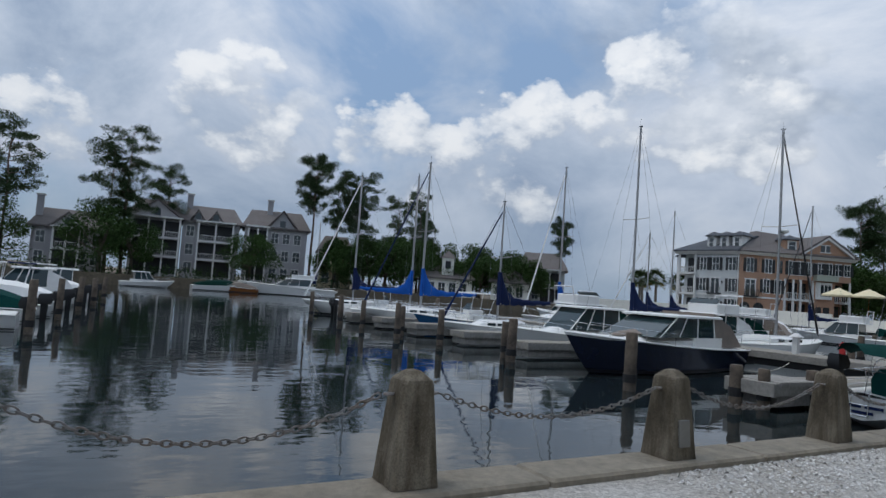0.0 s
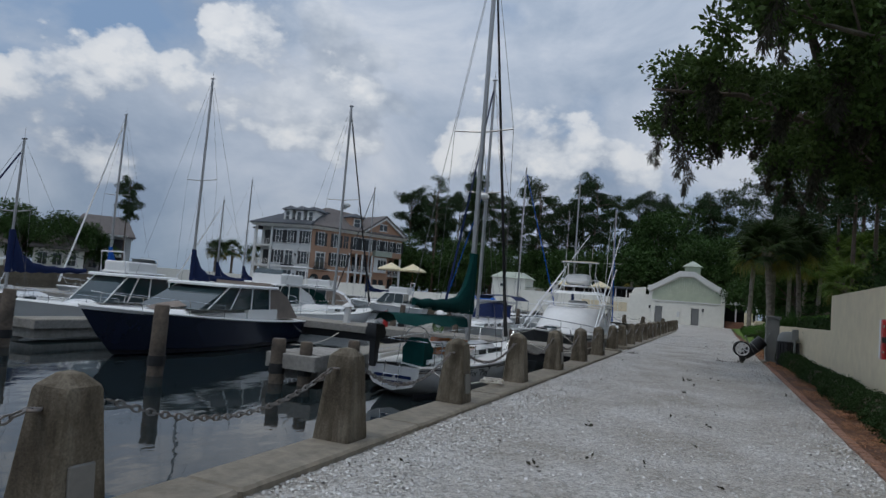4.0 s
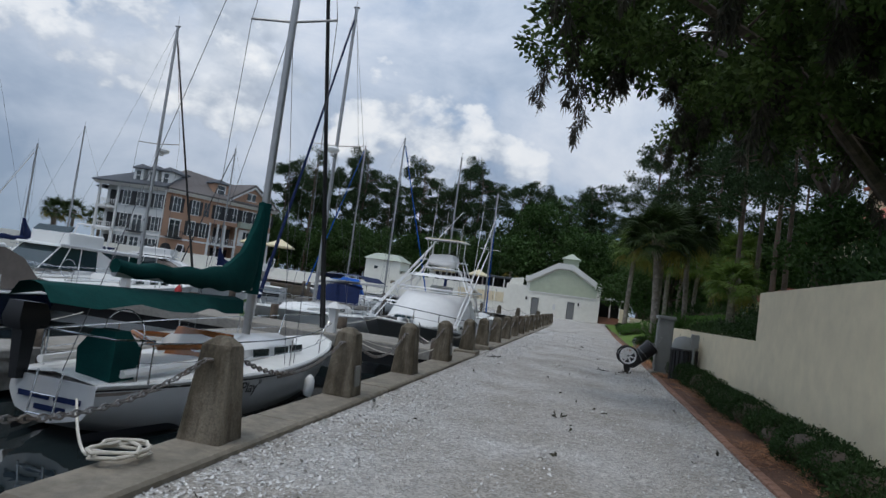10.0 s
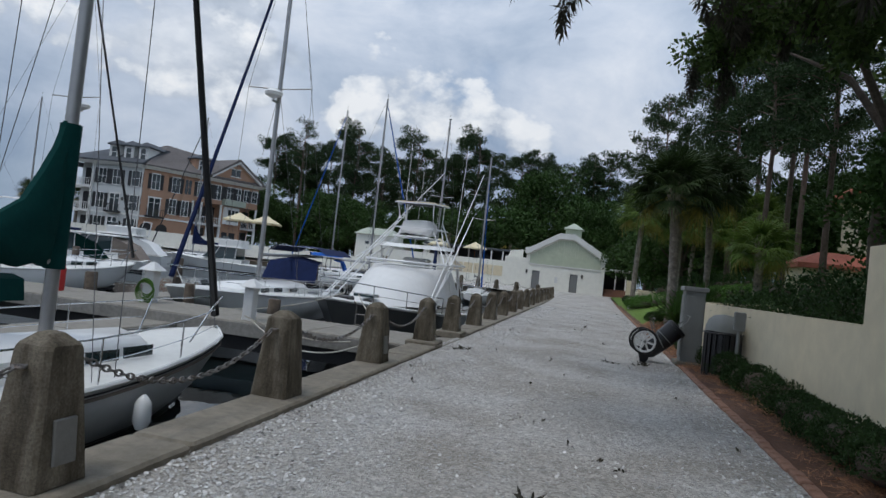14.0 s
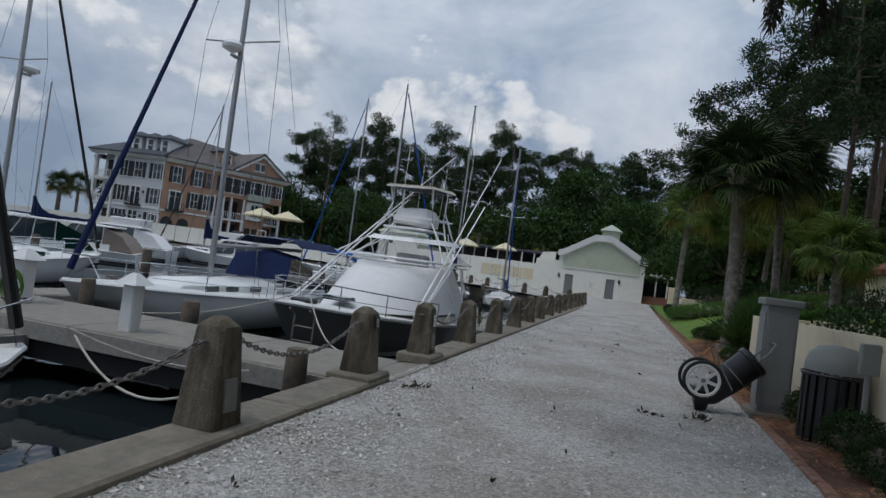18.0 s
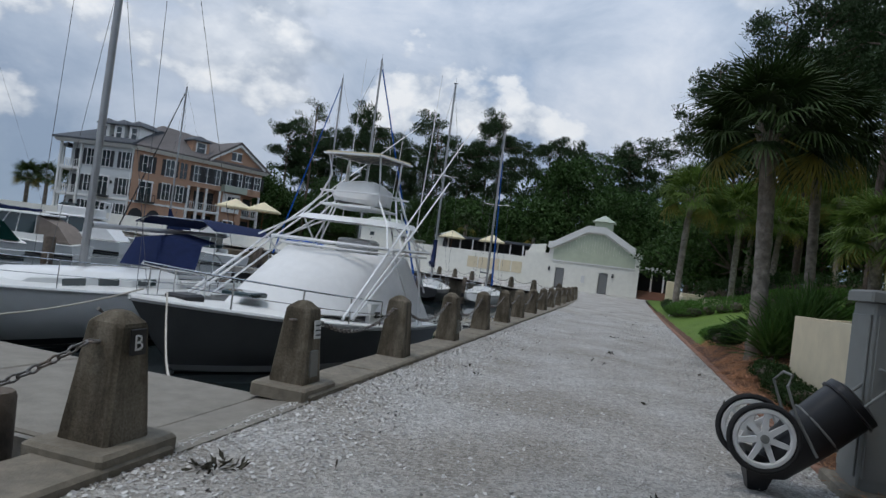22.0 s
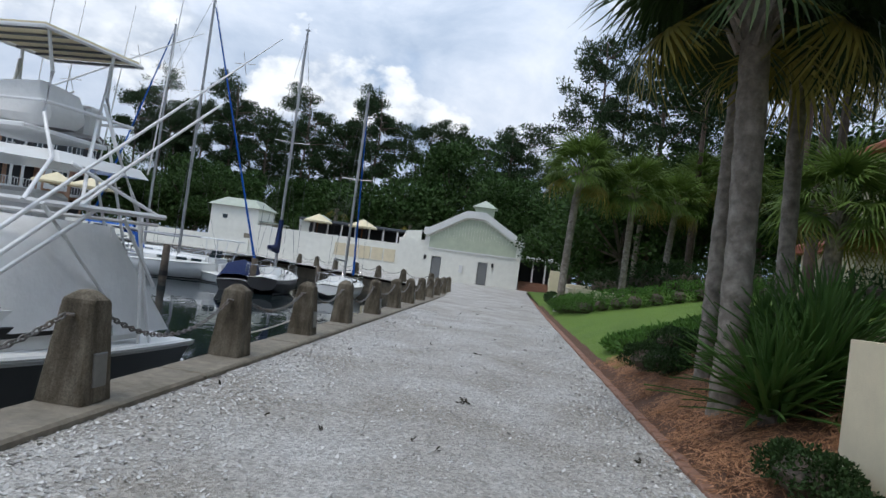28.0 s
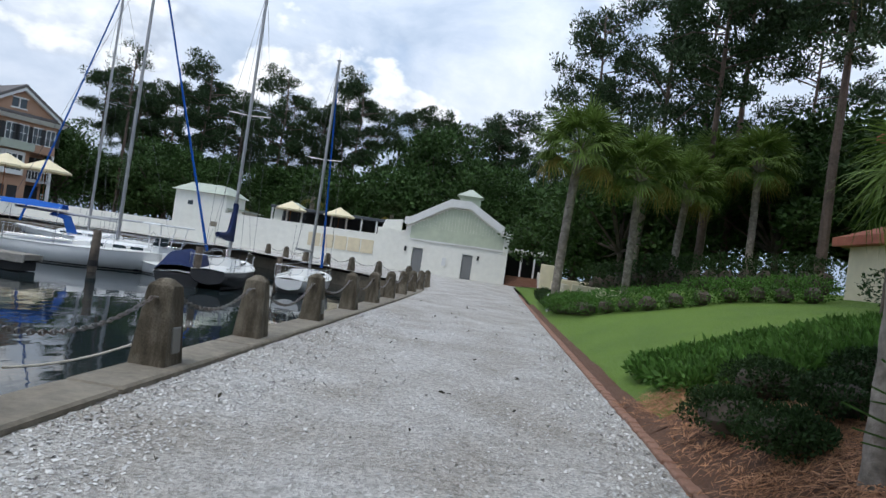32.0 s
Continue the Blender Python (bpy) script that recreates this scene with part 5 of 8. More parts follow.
for k, x in enumerate(FINGERS_S):
    dock(f"dock_{k + 2}", x - 0.6, x + 0.6, 13.4, 23.68, -0.28, "narrow concrete finger dock between two berths", "y", 2.5)
FINGERS_N = [-13.6, -23.6, -31.4, -43.6]
for k, x in enumerate(FINGERS_N):
    dock(f"dock_{k + 10}", x - 0.6, x + 0.6, 26.02, 36.0, -0.28, "narrow concrete finger dock between two berths", "y", 2.5)
dock("dock_15", -70, -24.5, -13.4, -12.0, -0.4, "concrete dock with small boats at the harbour's near end")
dock("dock_16", -22.5, -16.6, 53.4, 54.3, -0.35, "short weathered dock in the inner basin")
for x, y, t in [(-9.9, 13.0, 0.12), (-9.2, 13.2, 0.1), (-9.0, 15.2, 0.08), (-12.4, 11.5, 0.75), (-20.3, 12.6, 0.5), (-19.0, 12.0, 0.7), (-25.2, 12.4, 0.7), (-28.0, 11.5, 0.8), (-30.0, 12.8, 0.6), (-34.4, 12.4, 0.7), (-36.5, 11.8, 0.9), (-39.0, 12.8, 0.6), (-42.5, 12.0, 0.9), (-46.2, 24.5, 0.9), (-4.0, 23.45, 0.28), (-7.9, 26.3, 0.3), (-10.4, 26.3, 0.42), (-13.6, 26.4, 0.4), (-13.6, 36.4, 0.6), (-8.9, 38.5, 0.5), (-18.4, 37, 0.7), (-23.6, 36.5, 0.7), (-28.5, 37.2, 0.8), (-25.9, -4.3, 0.95), (-33.2, -3.4, 0.9), (-40.4, -2.4, 0.9), (-47.6, -1.4, 0.8), (-54.8, -0.4, 0.8), (-16.6, 57.5, 0.8), (-19.5, 54.5, 0.6), (-12.0, 57.4, 0.7), (-23.5, 57.6, 0.9), (-26.5, 63.0, 0.8), (-10.6, 63.5, 0.6)]:
    piling(x, y, t, R.uniform(0.14, 0.19), R.uniform(-1.5, 1.5))
hb1 = thing("pile_head", pose(-9.5, 13.1, -0.35), "grey timber cross beam bolted between two piles", "pile head")
part("beam", G().bevel_box(-0.75, 0.75, -0.14, 0.14, -0.25, 0.12, 0.02), "greyplank", hb1)
part("beam", G().bevel_box(-0.7, 0.7, 0.18, 2.2, 0.0, 0.14, 0.02), "greyplank", hb1)


# ---- boats: local +y to the bow, z = 0 at the waterline ----
def hull_rings(L, beam, fs, fb, sail=False, n=14, stern=0.8, keel=0.4, rake=0.1, inset=0.0, drop=0.0):
    rings = []
    for i in range(n + 1):
        s = i / n
        if sail:
            b = math.sin(math.pi * (0.16 + 0.84 * s) ** 1.0) ** 0.62 if s < 1 else 0.0
            b = max(b, 0.0) * (1 if s > 0.45 else stern + (1 - stern) * s / 0.45)
        else:
            b = 1 - max(0.0, (s - 0.42) / 0.58) ** 2.3
            b *= stern + (1 - stern) * min(1, s / 0.35)
        b = max(0.012, b * beam / 2 - inset)
        zs = fs + (fb - fs) * s ** 1.7 - drop - (0.06 * math.sin(math.pi * s) if sail else 0)
        zk = -keel * (1 - s ** 3) - 0.02 + (fb * 0.45) * max(0, (s - 0.86) / 0.14) ** 2
        if sail:
            zk += (keel + 0.22) * max(0.0, 1 - s / 0.42) ** 1.4
        ys, yk = s * L, s * L * (1 - rake)
        if s > 0.0:
            ys = min(ys, L - inset)
        yc = (ys + yk) / 2
        flare = 0.90 if not sail else 0.97
        zc = zs * 0.45 if not sail else max(zs * 0.4, zk + 0.5 * (zs - zk))
        zl, zm = (0.02, zk * 0.7) if not sail else (max(0.02, zk + 0.22 * (zs - zk)), zk * 0.7 if zk < 0 else zk + 0.06)
        low = 0.82 if not sail else 0.8
        rings.append([(-b, ys, zs), (-b * (flare + 0.04), (ys + yc) / 2, zs * 0.72), (-b * flare, yc, zc), (-b * low, yk, zl), (-b * 0.45, yk, zm), (0, yk, zk), (b * 0.45, yk, zm), (b * low, yk, zl), (b * flare, yc, zc), (b * (flare + 0.04), (ys + yc) / 2, zs * 0.72), (b, ys, zs)])
    return rings


def hull_parts(boat, L, beam, fs, fb, mat, sail=False, stern=0.8, keel=0.4, rake=0.1, stripe="redbottom", rail="gelcoat", deck="deckwhite", start=0.0):
    rr = [[(x, start + y * (L - start) / L, z) for x, y, z in r] for r in hull_rings(L, beam, fs, fb, sail, 14, stern, keel, rake)]
    part("hull", G().loft(rr), mat, boat, smooth=True)
    g = G()
    for k in (0, 10):
        g.tube([r[k] for r in rr], 0.035, 6)
    part("rub_rail", g, rail, boat, smooth=True)
    top = G()
    dk = [[(r[0][0] * 0.97, r[0][1], r[0][2] + 0.012), (0, r[0][1], r[0][2] + 0.06 + abs(r[0][0]) * 0.04), (r[10][0] * 0.97, r[0][1], r[0][2] + 0.012)] for r in rr]
    top.loft(dk, False, False, closed=False)
    part("deck", top, deck, boat, smooth=True)
    if stripe:
        g = G()
        for sgn in (0, 1):
            row = []
            for r in rr:
                a, b = (r[3], r[2]) if sgn == 0 else (r[7], r[8])
                row.append([(a[0] * 1.012, a[1] + 0.004, 0.03), (b[0] * 0.3 + a[0] * 0.715, a[1] + (b[1] - a[1]) * 0.3, 0.16)])
            g.loft(row, False, False, closed=False)
        part("boot_stripe", g, stripe, boat)
    return rr


def rail_along(boat, rr, i0, i1, h, r=0.014, mat="steel", every=2, inner=0.93):
    """A guard rail on stanchions along both sides of the deck."""
    for k in (0, 10):
        pts = [(q[k][0] * inner, q[k][1], q[k][2] + h) for q in rr[i0 : i1 + 1]]
        g = G().tube(pts, r)
        g.tube([(p[0], p[1], p[2] - h * 0.5) for p in pts], r * 0.6, 5)
        part("rail", g, mat, boat, smooth=True)
        for j in range(i0, i1 + 1, every):
            q = rr[j][k]
            part("stanchion", G().tube([(q[0] * inner, q[1], q[2]), (q[0] * inner, q[1], q[2] + h)], r, 5), mat, boat)


def rounded_cabin(boat, y0, y1, w0, w1, z, h, mat="gelcoat", slope0=0.15, slope1=0.5, name="cabin", camber=0.08):
    def sec(y, w, zz, hh):
        return [(-w, y, zz), (-w * 0.96, y, zz + hh * 0.75), (-w * 0.8, y, zz + hh), (0, y, zz + hh + camber), (w * 0.8, y, zz + hh), (w * 0.96, y, zz + hh * 0.75), (w, y, zz)]
    rings = [sec(y0, w0, z, 0.02), sec(y0 + slope0, w0, z, h)]
    for k in (0.3, 0.6, 1.0):
        rings.append(sec(y0 + slope0 + (y1 - slope1 - y0 - slope0) * k, w0 + (w1 - w0) * k, z, h * (1 - 0.12 * k)))
    rings.append(sec(y1, w1 * 0.85, z, 0.03))
    return part(name, G().loft(rings), mat, boat, smooth=True)


def mast_and_rig(boat, y, x, z0, top, L, fb, spreaders=1, jib=None, r=0.085, shroud_w=1.3, boom=None, cover=None, radar=False, fs=0.9):
    m = part("mast", G().tube([(x, y, z0), (x, y, top)], r, 10, r * 0.8), "alu", boat, smooth=True)
    for k in range(spreaders):
        z = z0 + (top - z0) * (k + 1) / (spreaders + 1) * (1.05 if spreaders == 1 else 1)
        w = shroud_w * (0.85 - 0.15 * k)
        part("spreader", G().tube([(x - w, y, z + 0.06), (x, y, z), (x + w, y, z + 0.06)], 0.025, 6), "alu", m)
    g = G()
    zs = z0 + (top - z0) / (spreaders + 1) * (1.05 if spreaders == 1 else 1)
    for s in (-1, 1):
        g.tube([(x + s * shroud_w, y - 0.05, fs), (x + s * shroud_w * 0.85, y, zs + 0.06), (x, y, top - 0.2)], 0.008, 4)
        g.tube([(x + s * shroud_w, y - 0.4, fs), (x, y, zs)], 0.007, 4)
    g.tube([(x, 0.1, fs), (x, y, top)], 0.008, 4)
    g.tube([(x, L * 0.99, fb), (x, y, top)], 0.008, 4)
    part("rigging", g, "wire", boat)
    part("masthead", G().box(x - 0.12, x + 0.12, y - 0.05, y + 0.05, top, top + 0.05).tube([(x, y, top), (x, y, top + 0.5)], 0.008, 4), "wire", m)
    if jib:
        a, b = Vector((x, L * 0.985, fb + 0.25)), Vector((x, y + 0.1, top - 0.6))
        part("furled_jib", G().tube([a, a.lerp(b, 0.12), a.lerp(b, 0.5), b], 0.075, 8, 0.035), jib, boat, smooth=True)
    if boom:
        z, ln, tilt = boom
        p0, p1 = Vector((x, y - 0.1, z)), Vector((x, y - ln, z + tilt))
        part("boom", G().tube([p0, p1], 0.06, 8), "alu", boat, smooth=True)
        if cover:
            rings = []
            for i in range(13):
                k = (i / 12) ** 1.5
                rise = 0.78 * math.exp(-k * 9.0)
                c = p0.lerp(p1, k) + Vector((0, 0, 0.10 + rise))
                wv, hv = 0.15 * (1 - 0.35 * k) + 0.012 * math.sin(25 * k), 0.20 * (1 - 0.45 * k) + rise * 0.95
                if i == 0:
                    wv *= 0.75
                rings.append([c + Vector((wv * math.cos(t), 0, hv * math.sin(t) - 0.05 * (i % 2))) for t in [2 * math.pi * j / 10 for j in range(10)]])
            part("sail_cover", G().loft(rings), cover, boat, smooth=True)
            part("mast_cover", G().loft([[(x + 0.13 * math.cos(t), y + 0.13 * math.sin(t), z + h) for t in [2 * math.pi * j / 10 for j in range(10)]] for h in (-0.1, 0.9, 1.75)]), cover, boat, smooth=True)
    if radar:
        part("radar", G().lathe([(0.05, -0.1), (0.28, 0), (0.3, 0.1), (0.2, 0.2), (0.02, 0.22)], (x, y + 0.38, z0 + (top - z0) * 0.50), 16), "gelcoat", m, "white radar dome", smooth=True)
        part("radar_bracket", G().box(x - 0.05, x + 0.05, y + 0.05, y + 0.4, z0 + (top - z0) * 0.485, z0 + (top - z0) * 0.49), "alu", m)
    return m


def fender(boat, x, y, z):
    part("fender", G().lathe([(0.02, 0.42), (0.06, 0.38), (0.10, 0.32), (0.11, 0.1), (0.07, 0.0), (0.01, -0.02)], (x, y, z), 12), "gelcoat", boat, "white fender", smooth=True)


def outboard(boat, x, y, z, s=1.0, mat="black"):
    o = part("outboard", G().loft([[(x - 0.16 * s, y - 0.34 * s, z + 0.28 * s), (x + 0.16 * s, y - 0.34 * s, z + 0.28 * s), (x + 0.18 * s, y + 0.12 * s, z + 0.28 * s), (x - 0.18 * s, y + 0.12 * s, z + 0.28 * s)], [(x - 0.18 * s, y - 0.4 * s, z + 0.45 * s), (x + 0.18 * s, y - 0.4 * s, z + 0.45 * s), (x + 0.2 * s, y + 0.16 * s, z + 0.45 * s), (x - 0.2 * s, y + 0.16 * s, z + 0.45 * s)], [(x - 0.14 * s, y - 0.34 * s, z + 0.72 * s), (x + 0.14 * s, y - 0.34 * s, z + 0.72 * s), (x + 0.15 * s, y + 0.1 * s, z + 0.68 * s), (x - 0.15 * s, y + 0.1 * s, z + 0.68 * s)]]), mat, boat, "outboard motor", smooth=True)
    part("shaft", G().loft([[(x - 0.07 * s, y - 0.2 * s, z - 0.5 * s), (x + 0.07 * s, y - 0.2 * s, z - 0.5 * s), (x + 0.07 * s, y, z - 0.5 * s), (x - 0.07 * s, y, z - 0.5 * s)], [(x - 0.1 * s, y - 0.25 * s, z + 0.28 * s), (x + 0.1 * s, y - 0.25 * s, z + 0.28 * s), (x + 0.1 * s, y + 0.02, z + 0.28 * s), (x - 0.1 * s, y + 0.02, z + 0.28 * s)]]), mat, o)
    return o


def lettering(text, size, mat, m, parent, name="lettering", slant=0.0):
    cu = bpy.data.curves.new(name, "FONT")
    cu.body, cu.size, cu.extrude, cu.resolution_u, cu.shear = text, size, 0.002, 3, slant
    tmp = bpy.data.objects.new(name, cu)
    me = bpy.data.meshes.new_from_object(tmp)
    bpy.data.objects.remove(tmp)
    me.materials.append(MAT[mat])
    ob = new(name, me)
    ob.parent = parent
    ob.matrix_local = m
    return ob


def sailboat(m, L, beam, top, hull="gelcoat", cover="navy_canvas", jib=None, label="", bimini=None, radar=False, spreaders=1, boom=True, group="boats in the marina", windows=True):
    b = thing("sailboat", m, label, "sailboat", group)
    fs, fb = 0.085 * L + 0.08, 0.10 * L + 0.2
    rr = hull_parts(b, L, beam, fs, fb, hull, True, 0.78, 0.5, 0.12)
    rounded_cabin(b, L * 0.36, L * 0.76, beam * 0.29, beam * 0.18, fs - 0.02, 0.42, "gelcoat", 0.08, 0.5)
    if windows:
        for s in (-1, 1):
            for k in (0.44, 0.54, 0.62):
                w = beam * (0.286 - 0.10 * (k - 0.36))
                part("cabin_window", G().hexa([(s * (w + 0.012), L * k, fs + 0.14), (s * (w + 0.012), L * k + 0.55, fs + 0.14), (s * w, L * k + 0.55, fs + 0.14), (s * w, L * k, fs + 0.14), (s * (w + 0.004), L * k, fs + 0.29), (s * (w + 0.004), L * k + 0.55, fs + 0.28), (s * (w - 0.02), L * k + 0.55, fs + 0.28), (s * (w - 0.02), L * k, fs + 0.29)]), "glass", b)
    part("cockpit", G().box(-beam * 0.22, beam * 0.22, L * 0.06, L * 0.34, fs - 0.1, fs + 0.03), "graywhite", b)
    part("coaming", G().tube([(-beam * 0.25, L * 0.05, fs + 0.12), (-beam * 0.27, L * 0.36, fs + 0.2)], 0.06).tube([(beam * 0.25, L * 0.05, fs + 0.12), (beam * 0.27, L * 0.36, fs + 0.2)], 0.06), "gelcoat", b, smooth=True)
    rail_along(b, rr, 1, 12, 0.55, 0.012, "steel", 3)
    fr = rr[13]
    part("pulpit", G().tube([(fr[0][0], fr[0][1] - 0.9, fb - 0.1), (fr[0][0] - 0.1, fr[0][1] - 0.5, fb + 0.5), (0, L + 0.05, fb + 0.58), (fr[10][0] + 0.1, fr[0][1] - 0.5, fb + 0.5), (fr[10][0], fr[0][1] - 0.9, fb - 0.1)], 0.016), "steel", b, smooth=True)
    part("pushpit", G().tube([(-beam * 0.34, L * 0.08, fs), (-beam * 0.34, L * 0.08, fs + 0.6), (-beam * 0.3, 0.05, fs + 0.62), (beam * 0.3, 0.05, fs + 0.62), (beam * 0.34, L * 0.08, fs + 0.6), (beam * 0.34, L * 0.08, fs)], 0.016), "steel", b, smooth=True)
    part("wheel", G().ring((0, L * 0.14, fs + 0.55), (0, 1, 0), 0.36, 0.012, 20, 5), "steel", b, smooth=True)
    mast_and_rig(b, L * 0.55, 0, fs + 0.4, top, L, fb, spreaders, jib, 0.085 if top > 9 else 0.06, beam * 0.42, (fs + 1.35, L * 0.46, 0.1) if boom else None, cover, radar, fs)
    if bimini:
        g = G()
        rows = []
        for k in range(5):
            y = L * 0.04 + L * 0.26 * k / 4
            rows.append([(-beam * 0.36, y, fs + 1.55), (-beam * 0.25, y, fs + 1.78), (0, y, fs + 1.85 - 0.05 * abs(k - 2)), (beam * 0.25, y, fs + 1.78), (beam * 0.36, y, fs + 1.55)])
        g.loft(rows, False, False, closed=False)
        part("bimini", g, bimini, b, smooth=True)
        for k in (0.05, 0.29):
            part("bimini_bow", G().tube([(-beam * 0.36, L * k, fs), (-beam * 0.36, L * k, fs + 1.55), (-beam * 0.25, L * k, fs + 1.77), (beam * 0.25, L * k, fs + 1.77), (beam * 0.36, L * k, fs + 1.55), (beam * 0.36, L * k, fs)], 0.014), "steel", b, smooth=True)
        rows = [[(-beam * 0.33, L * 0.34, fs + 0.45), (0, L * 0.37, fs + 0.5), (beam * 0.33, L * 0.34, fs + 0.45)], [(-beam * 0.3, L * 0.31, fs + 1.15), (0, L * 0.33, fs + 1.3), (beam * 0.3, L * 0.31, fs + 1.15)], [(-beam * 0.28, L * 0.25, fs + 1.25), (0, L * 0.25, fs + 1.4), (beam * 0.28, L * 0.25, fs + 1.25)]]
        part("dodger", G().loft(rows, False, False, closed=False), bimini, b, smooth=True)
    return b, rr, fs, fb


def motorboat(m, L, beam, hull="gelcoat", style="cabin", canvas=None, label="", engines=0, group="boats in the marina"):
    b = thing("motorboat", m, label, "motorboat", group)
    fs, fb = 0.07 * L + 0.12, 0.105 * L + 0.28
    rr = hull_parts(b, L, beam, fs, fb, hull, False, 0.9, 0.35, 0.13)
    if style in ("cabin", "fly", "express"):
        rounded_cabin(b, L * 0.36, L * 0.82, beam * 0.38, beam * 0.2, fs, 0.5, "gelcoat", 0.05, 1.2, "foredeck")
        hw = beam * 0.38
        z0, z1 = fs + 0.45, fs + 1.5
        if style == "express":
            z0, z1 = fs + 0.5, fs + 1.28
        fr0 = 0.62 if style != "express" else 0.66
        gl = [[(-hw, L * 0.26, z0), (hw, L * 0.26, z0), (hw * 0.9, L * fr0, z0), (-hw * 0.9, L * fr0, z0)], [(-hw * 0.94, L * 0.26, z1), (hw * 0.94, L * 0.26, z1), (hw * 0.84, L * 0.5, z1), (-hw * 0.84, L * 0.5, z1)]]
        part("window_band", G().loft(gl), "windglass", b)
        for s in (-1, 1):
            for a, c in ((0.26, 0.26), (0.38, 0.37), (0.5, 0.44), (0.62, 0.5)):
                k = 1 - 0.1 * (a - 0.26) / 0.36
                part("pillar", G().tube([(s * hw * k * 1.005, L * a, z0), (s * hw * k * 0.945, L * c, z1)], 0.03, 6), "gelcoat", b, smooth=True)
        part("roof", G().bevel_box(-hw * 1.02, hw * 1.02, L * 0.2, L * 0.53, z1, z1 + 0.12, 0.05), "gelcoat", b)
        part("side_body", G().box(-hw, -hw * 0.8, L * 0.2, L * 0.4, fs, z0), "gelcoat", b)
        part("side_body", G().box(hw * 0.8, hw, L * 0.2, L * 0.4, fs, z0), "gelcoat", b)
        if style == "fly":
            part("flybridge", G().bevel_box(-hw * 0.9, hw * 0.9, L * 0.22, L * 0.46, z1 + 0.12, z1 + 0.75, 0.06), "gelcoat", b)
            part("flybridge_screen", G().hexa([(-hw * 0.85, L * 0.46, z1 + 0.7), (hw * 0.85, L * 0.46, z1 + 0.7), (hw * 0.85, L * 0.45, z1 + 0.7), (-hw * 0.85, L * 0.45, z1 + 0.7), (-hw * 0.8, L * 0.43, z1 + 1.0), (hw * 0.8, L * 0.43, z1 + 1.0), (hw * 0.8, L * 0.42, z1 + 1.0), (-hw * 0.8, L * 0.42, z1 + 1.0)]), "windglass", b)
            part("radar_arch", G().tube([(-hw * 0.9, L * 0.2, z1), (-hw * 0.8, L * 0.18, z1 + 1.3), (hw * 0.8, L * 0.18, z1 + 1.3), (hw * 0.9, L * 0.2, z1)], 0.05), "whitepipe", b, smooth=True)
        if canvas:
            part("aft_canvas", G().loft([[(-hw, L * 0.03, fs + 0.1), (hw, L * 0.03, fs + 0.1), (hw, L * 0.26, fs + 0.1), (-hw, L * 0.26, fs + 0.1)], [(-hw * 0.95, L * 0.12, fs + 1.0), (hw * 0.95, L * 0.12, fs + 1.0), (hw * 0.96, L * 0.26, fs + 1.52), (-hw * 0.96, L * 0.26, fs + 1.52)]]), canvas, b, smooth=True)
    elif style == "console":
        part("console", G().bevel_box(-0.4, 0.4, L * 0.42, L * 0.55, fs - 0.05, fs + 0.85, 0.05), "gelcoat", b)
        part("windscreen", G().hexa([(-0.38, L * 0.55, fs + 0.85), (0.38, L * 0.55, fs + 0.85), (0.38, L * 0.545, fs + 0.85), (-0.38, L * 0.545, fs + 0.85), (-0.33, L * 0.52, fs + 1.25), (0.33, L * 0.52, fs + 1.25), (0.33, L * 0.515, fs + 1.25), (-0.33, L * 0.515, fs + 1.25)]), "windglass", b)
        part("seat", G().bevel_box(-0.45, 0.45, L * 0.28, L * 0.35, fs - 0.05, fs + 0.6, 0.05), "whiteplastic", b)
        part("tee_top", G().bevel_box(-0.95, 0.95, L * 0.3, L * 0.58, fs + 1.85, fs + 1.93, 0.03), canvas or "gelcoat", b)
        for s in (-1, 1):
            part("tee_top_leg", G().tube([(s * 0.45, L * 0.56, fs), (s * 0.7, L * 0.54, fs + 1.85)], 0.022).tube([(s * 0.45, L * 0.4, fs), (s * 0.7, L * 0.34, fs + 1.85)], 0.022), "whitepipe", b, smooth=True)
    elif style == "covered":
        rows = []
        for k in range(7):
            t = k / 6
            w = beam * 0.47 * (1 - max(0, t - 0.5) ** 2 * 3.4)
            h = 0.35 + 0.55 * math.sin(math.pi * min(1, t * 1.15)) ** 0.8
            y = L * (0.03 + 0.9 * t)
            zs = fs + (fb - fs) * t ** 1.7
            rows.append([(-w, y, zs), (-w * 0.75, y, zs + h * 0.75), (0, y, zs + h), (w * 0.75, y, zs + h * 0.75), (w, y, zs)])
        part("cover", G().loft(rows, False, False, closed=False), canvas or "navy_canvas", b, smooth=True)
    rail_along(b, rr, 8, 13, 0.45, 0.012, "steel", 2)
    for e in range(engines):
        outboard(b, (e - (engines - 1) / 2) * 0.6, -0.15, fs - 0.1, 1.1)
    return b, rr, fs, fb


W = WATER_Z
# the near sailboat, stern to the drive's start
fp, rr, fs, fb = sailboat(pose(-6.78, 13.35, W, 0, 0, -1.5), 8.3, 2.75, 13.6, "graywhite", "green_canvas", "black", "white sloop with green sail covers and teak trim")
outboard(fp, -0.55, 0.05, fs + 0.35, 0.85)
part("stripe", G().loft([[(r[10][0] * 0.995 + r[9][0] * 0.012, r[10][1], r[10][2] - 0.135), (r[10][0] * 1.007, r[10][1], r[10][2] - 0.09)] for r in rr], False, False, closed=False), "tan_canvas", fp, "thin brown cove stripe")
part("stripe", G().loft([[(r[10][0] * 1.006, r[10][1], r[10][2] - 0.075), (r[10][0] * 1.008, r[10][1], r[10][2] - 0.05)] for r in rr], False, False, closed=False), "black", fp, "thin black cove stripe")
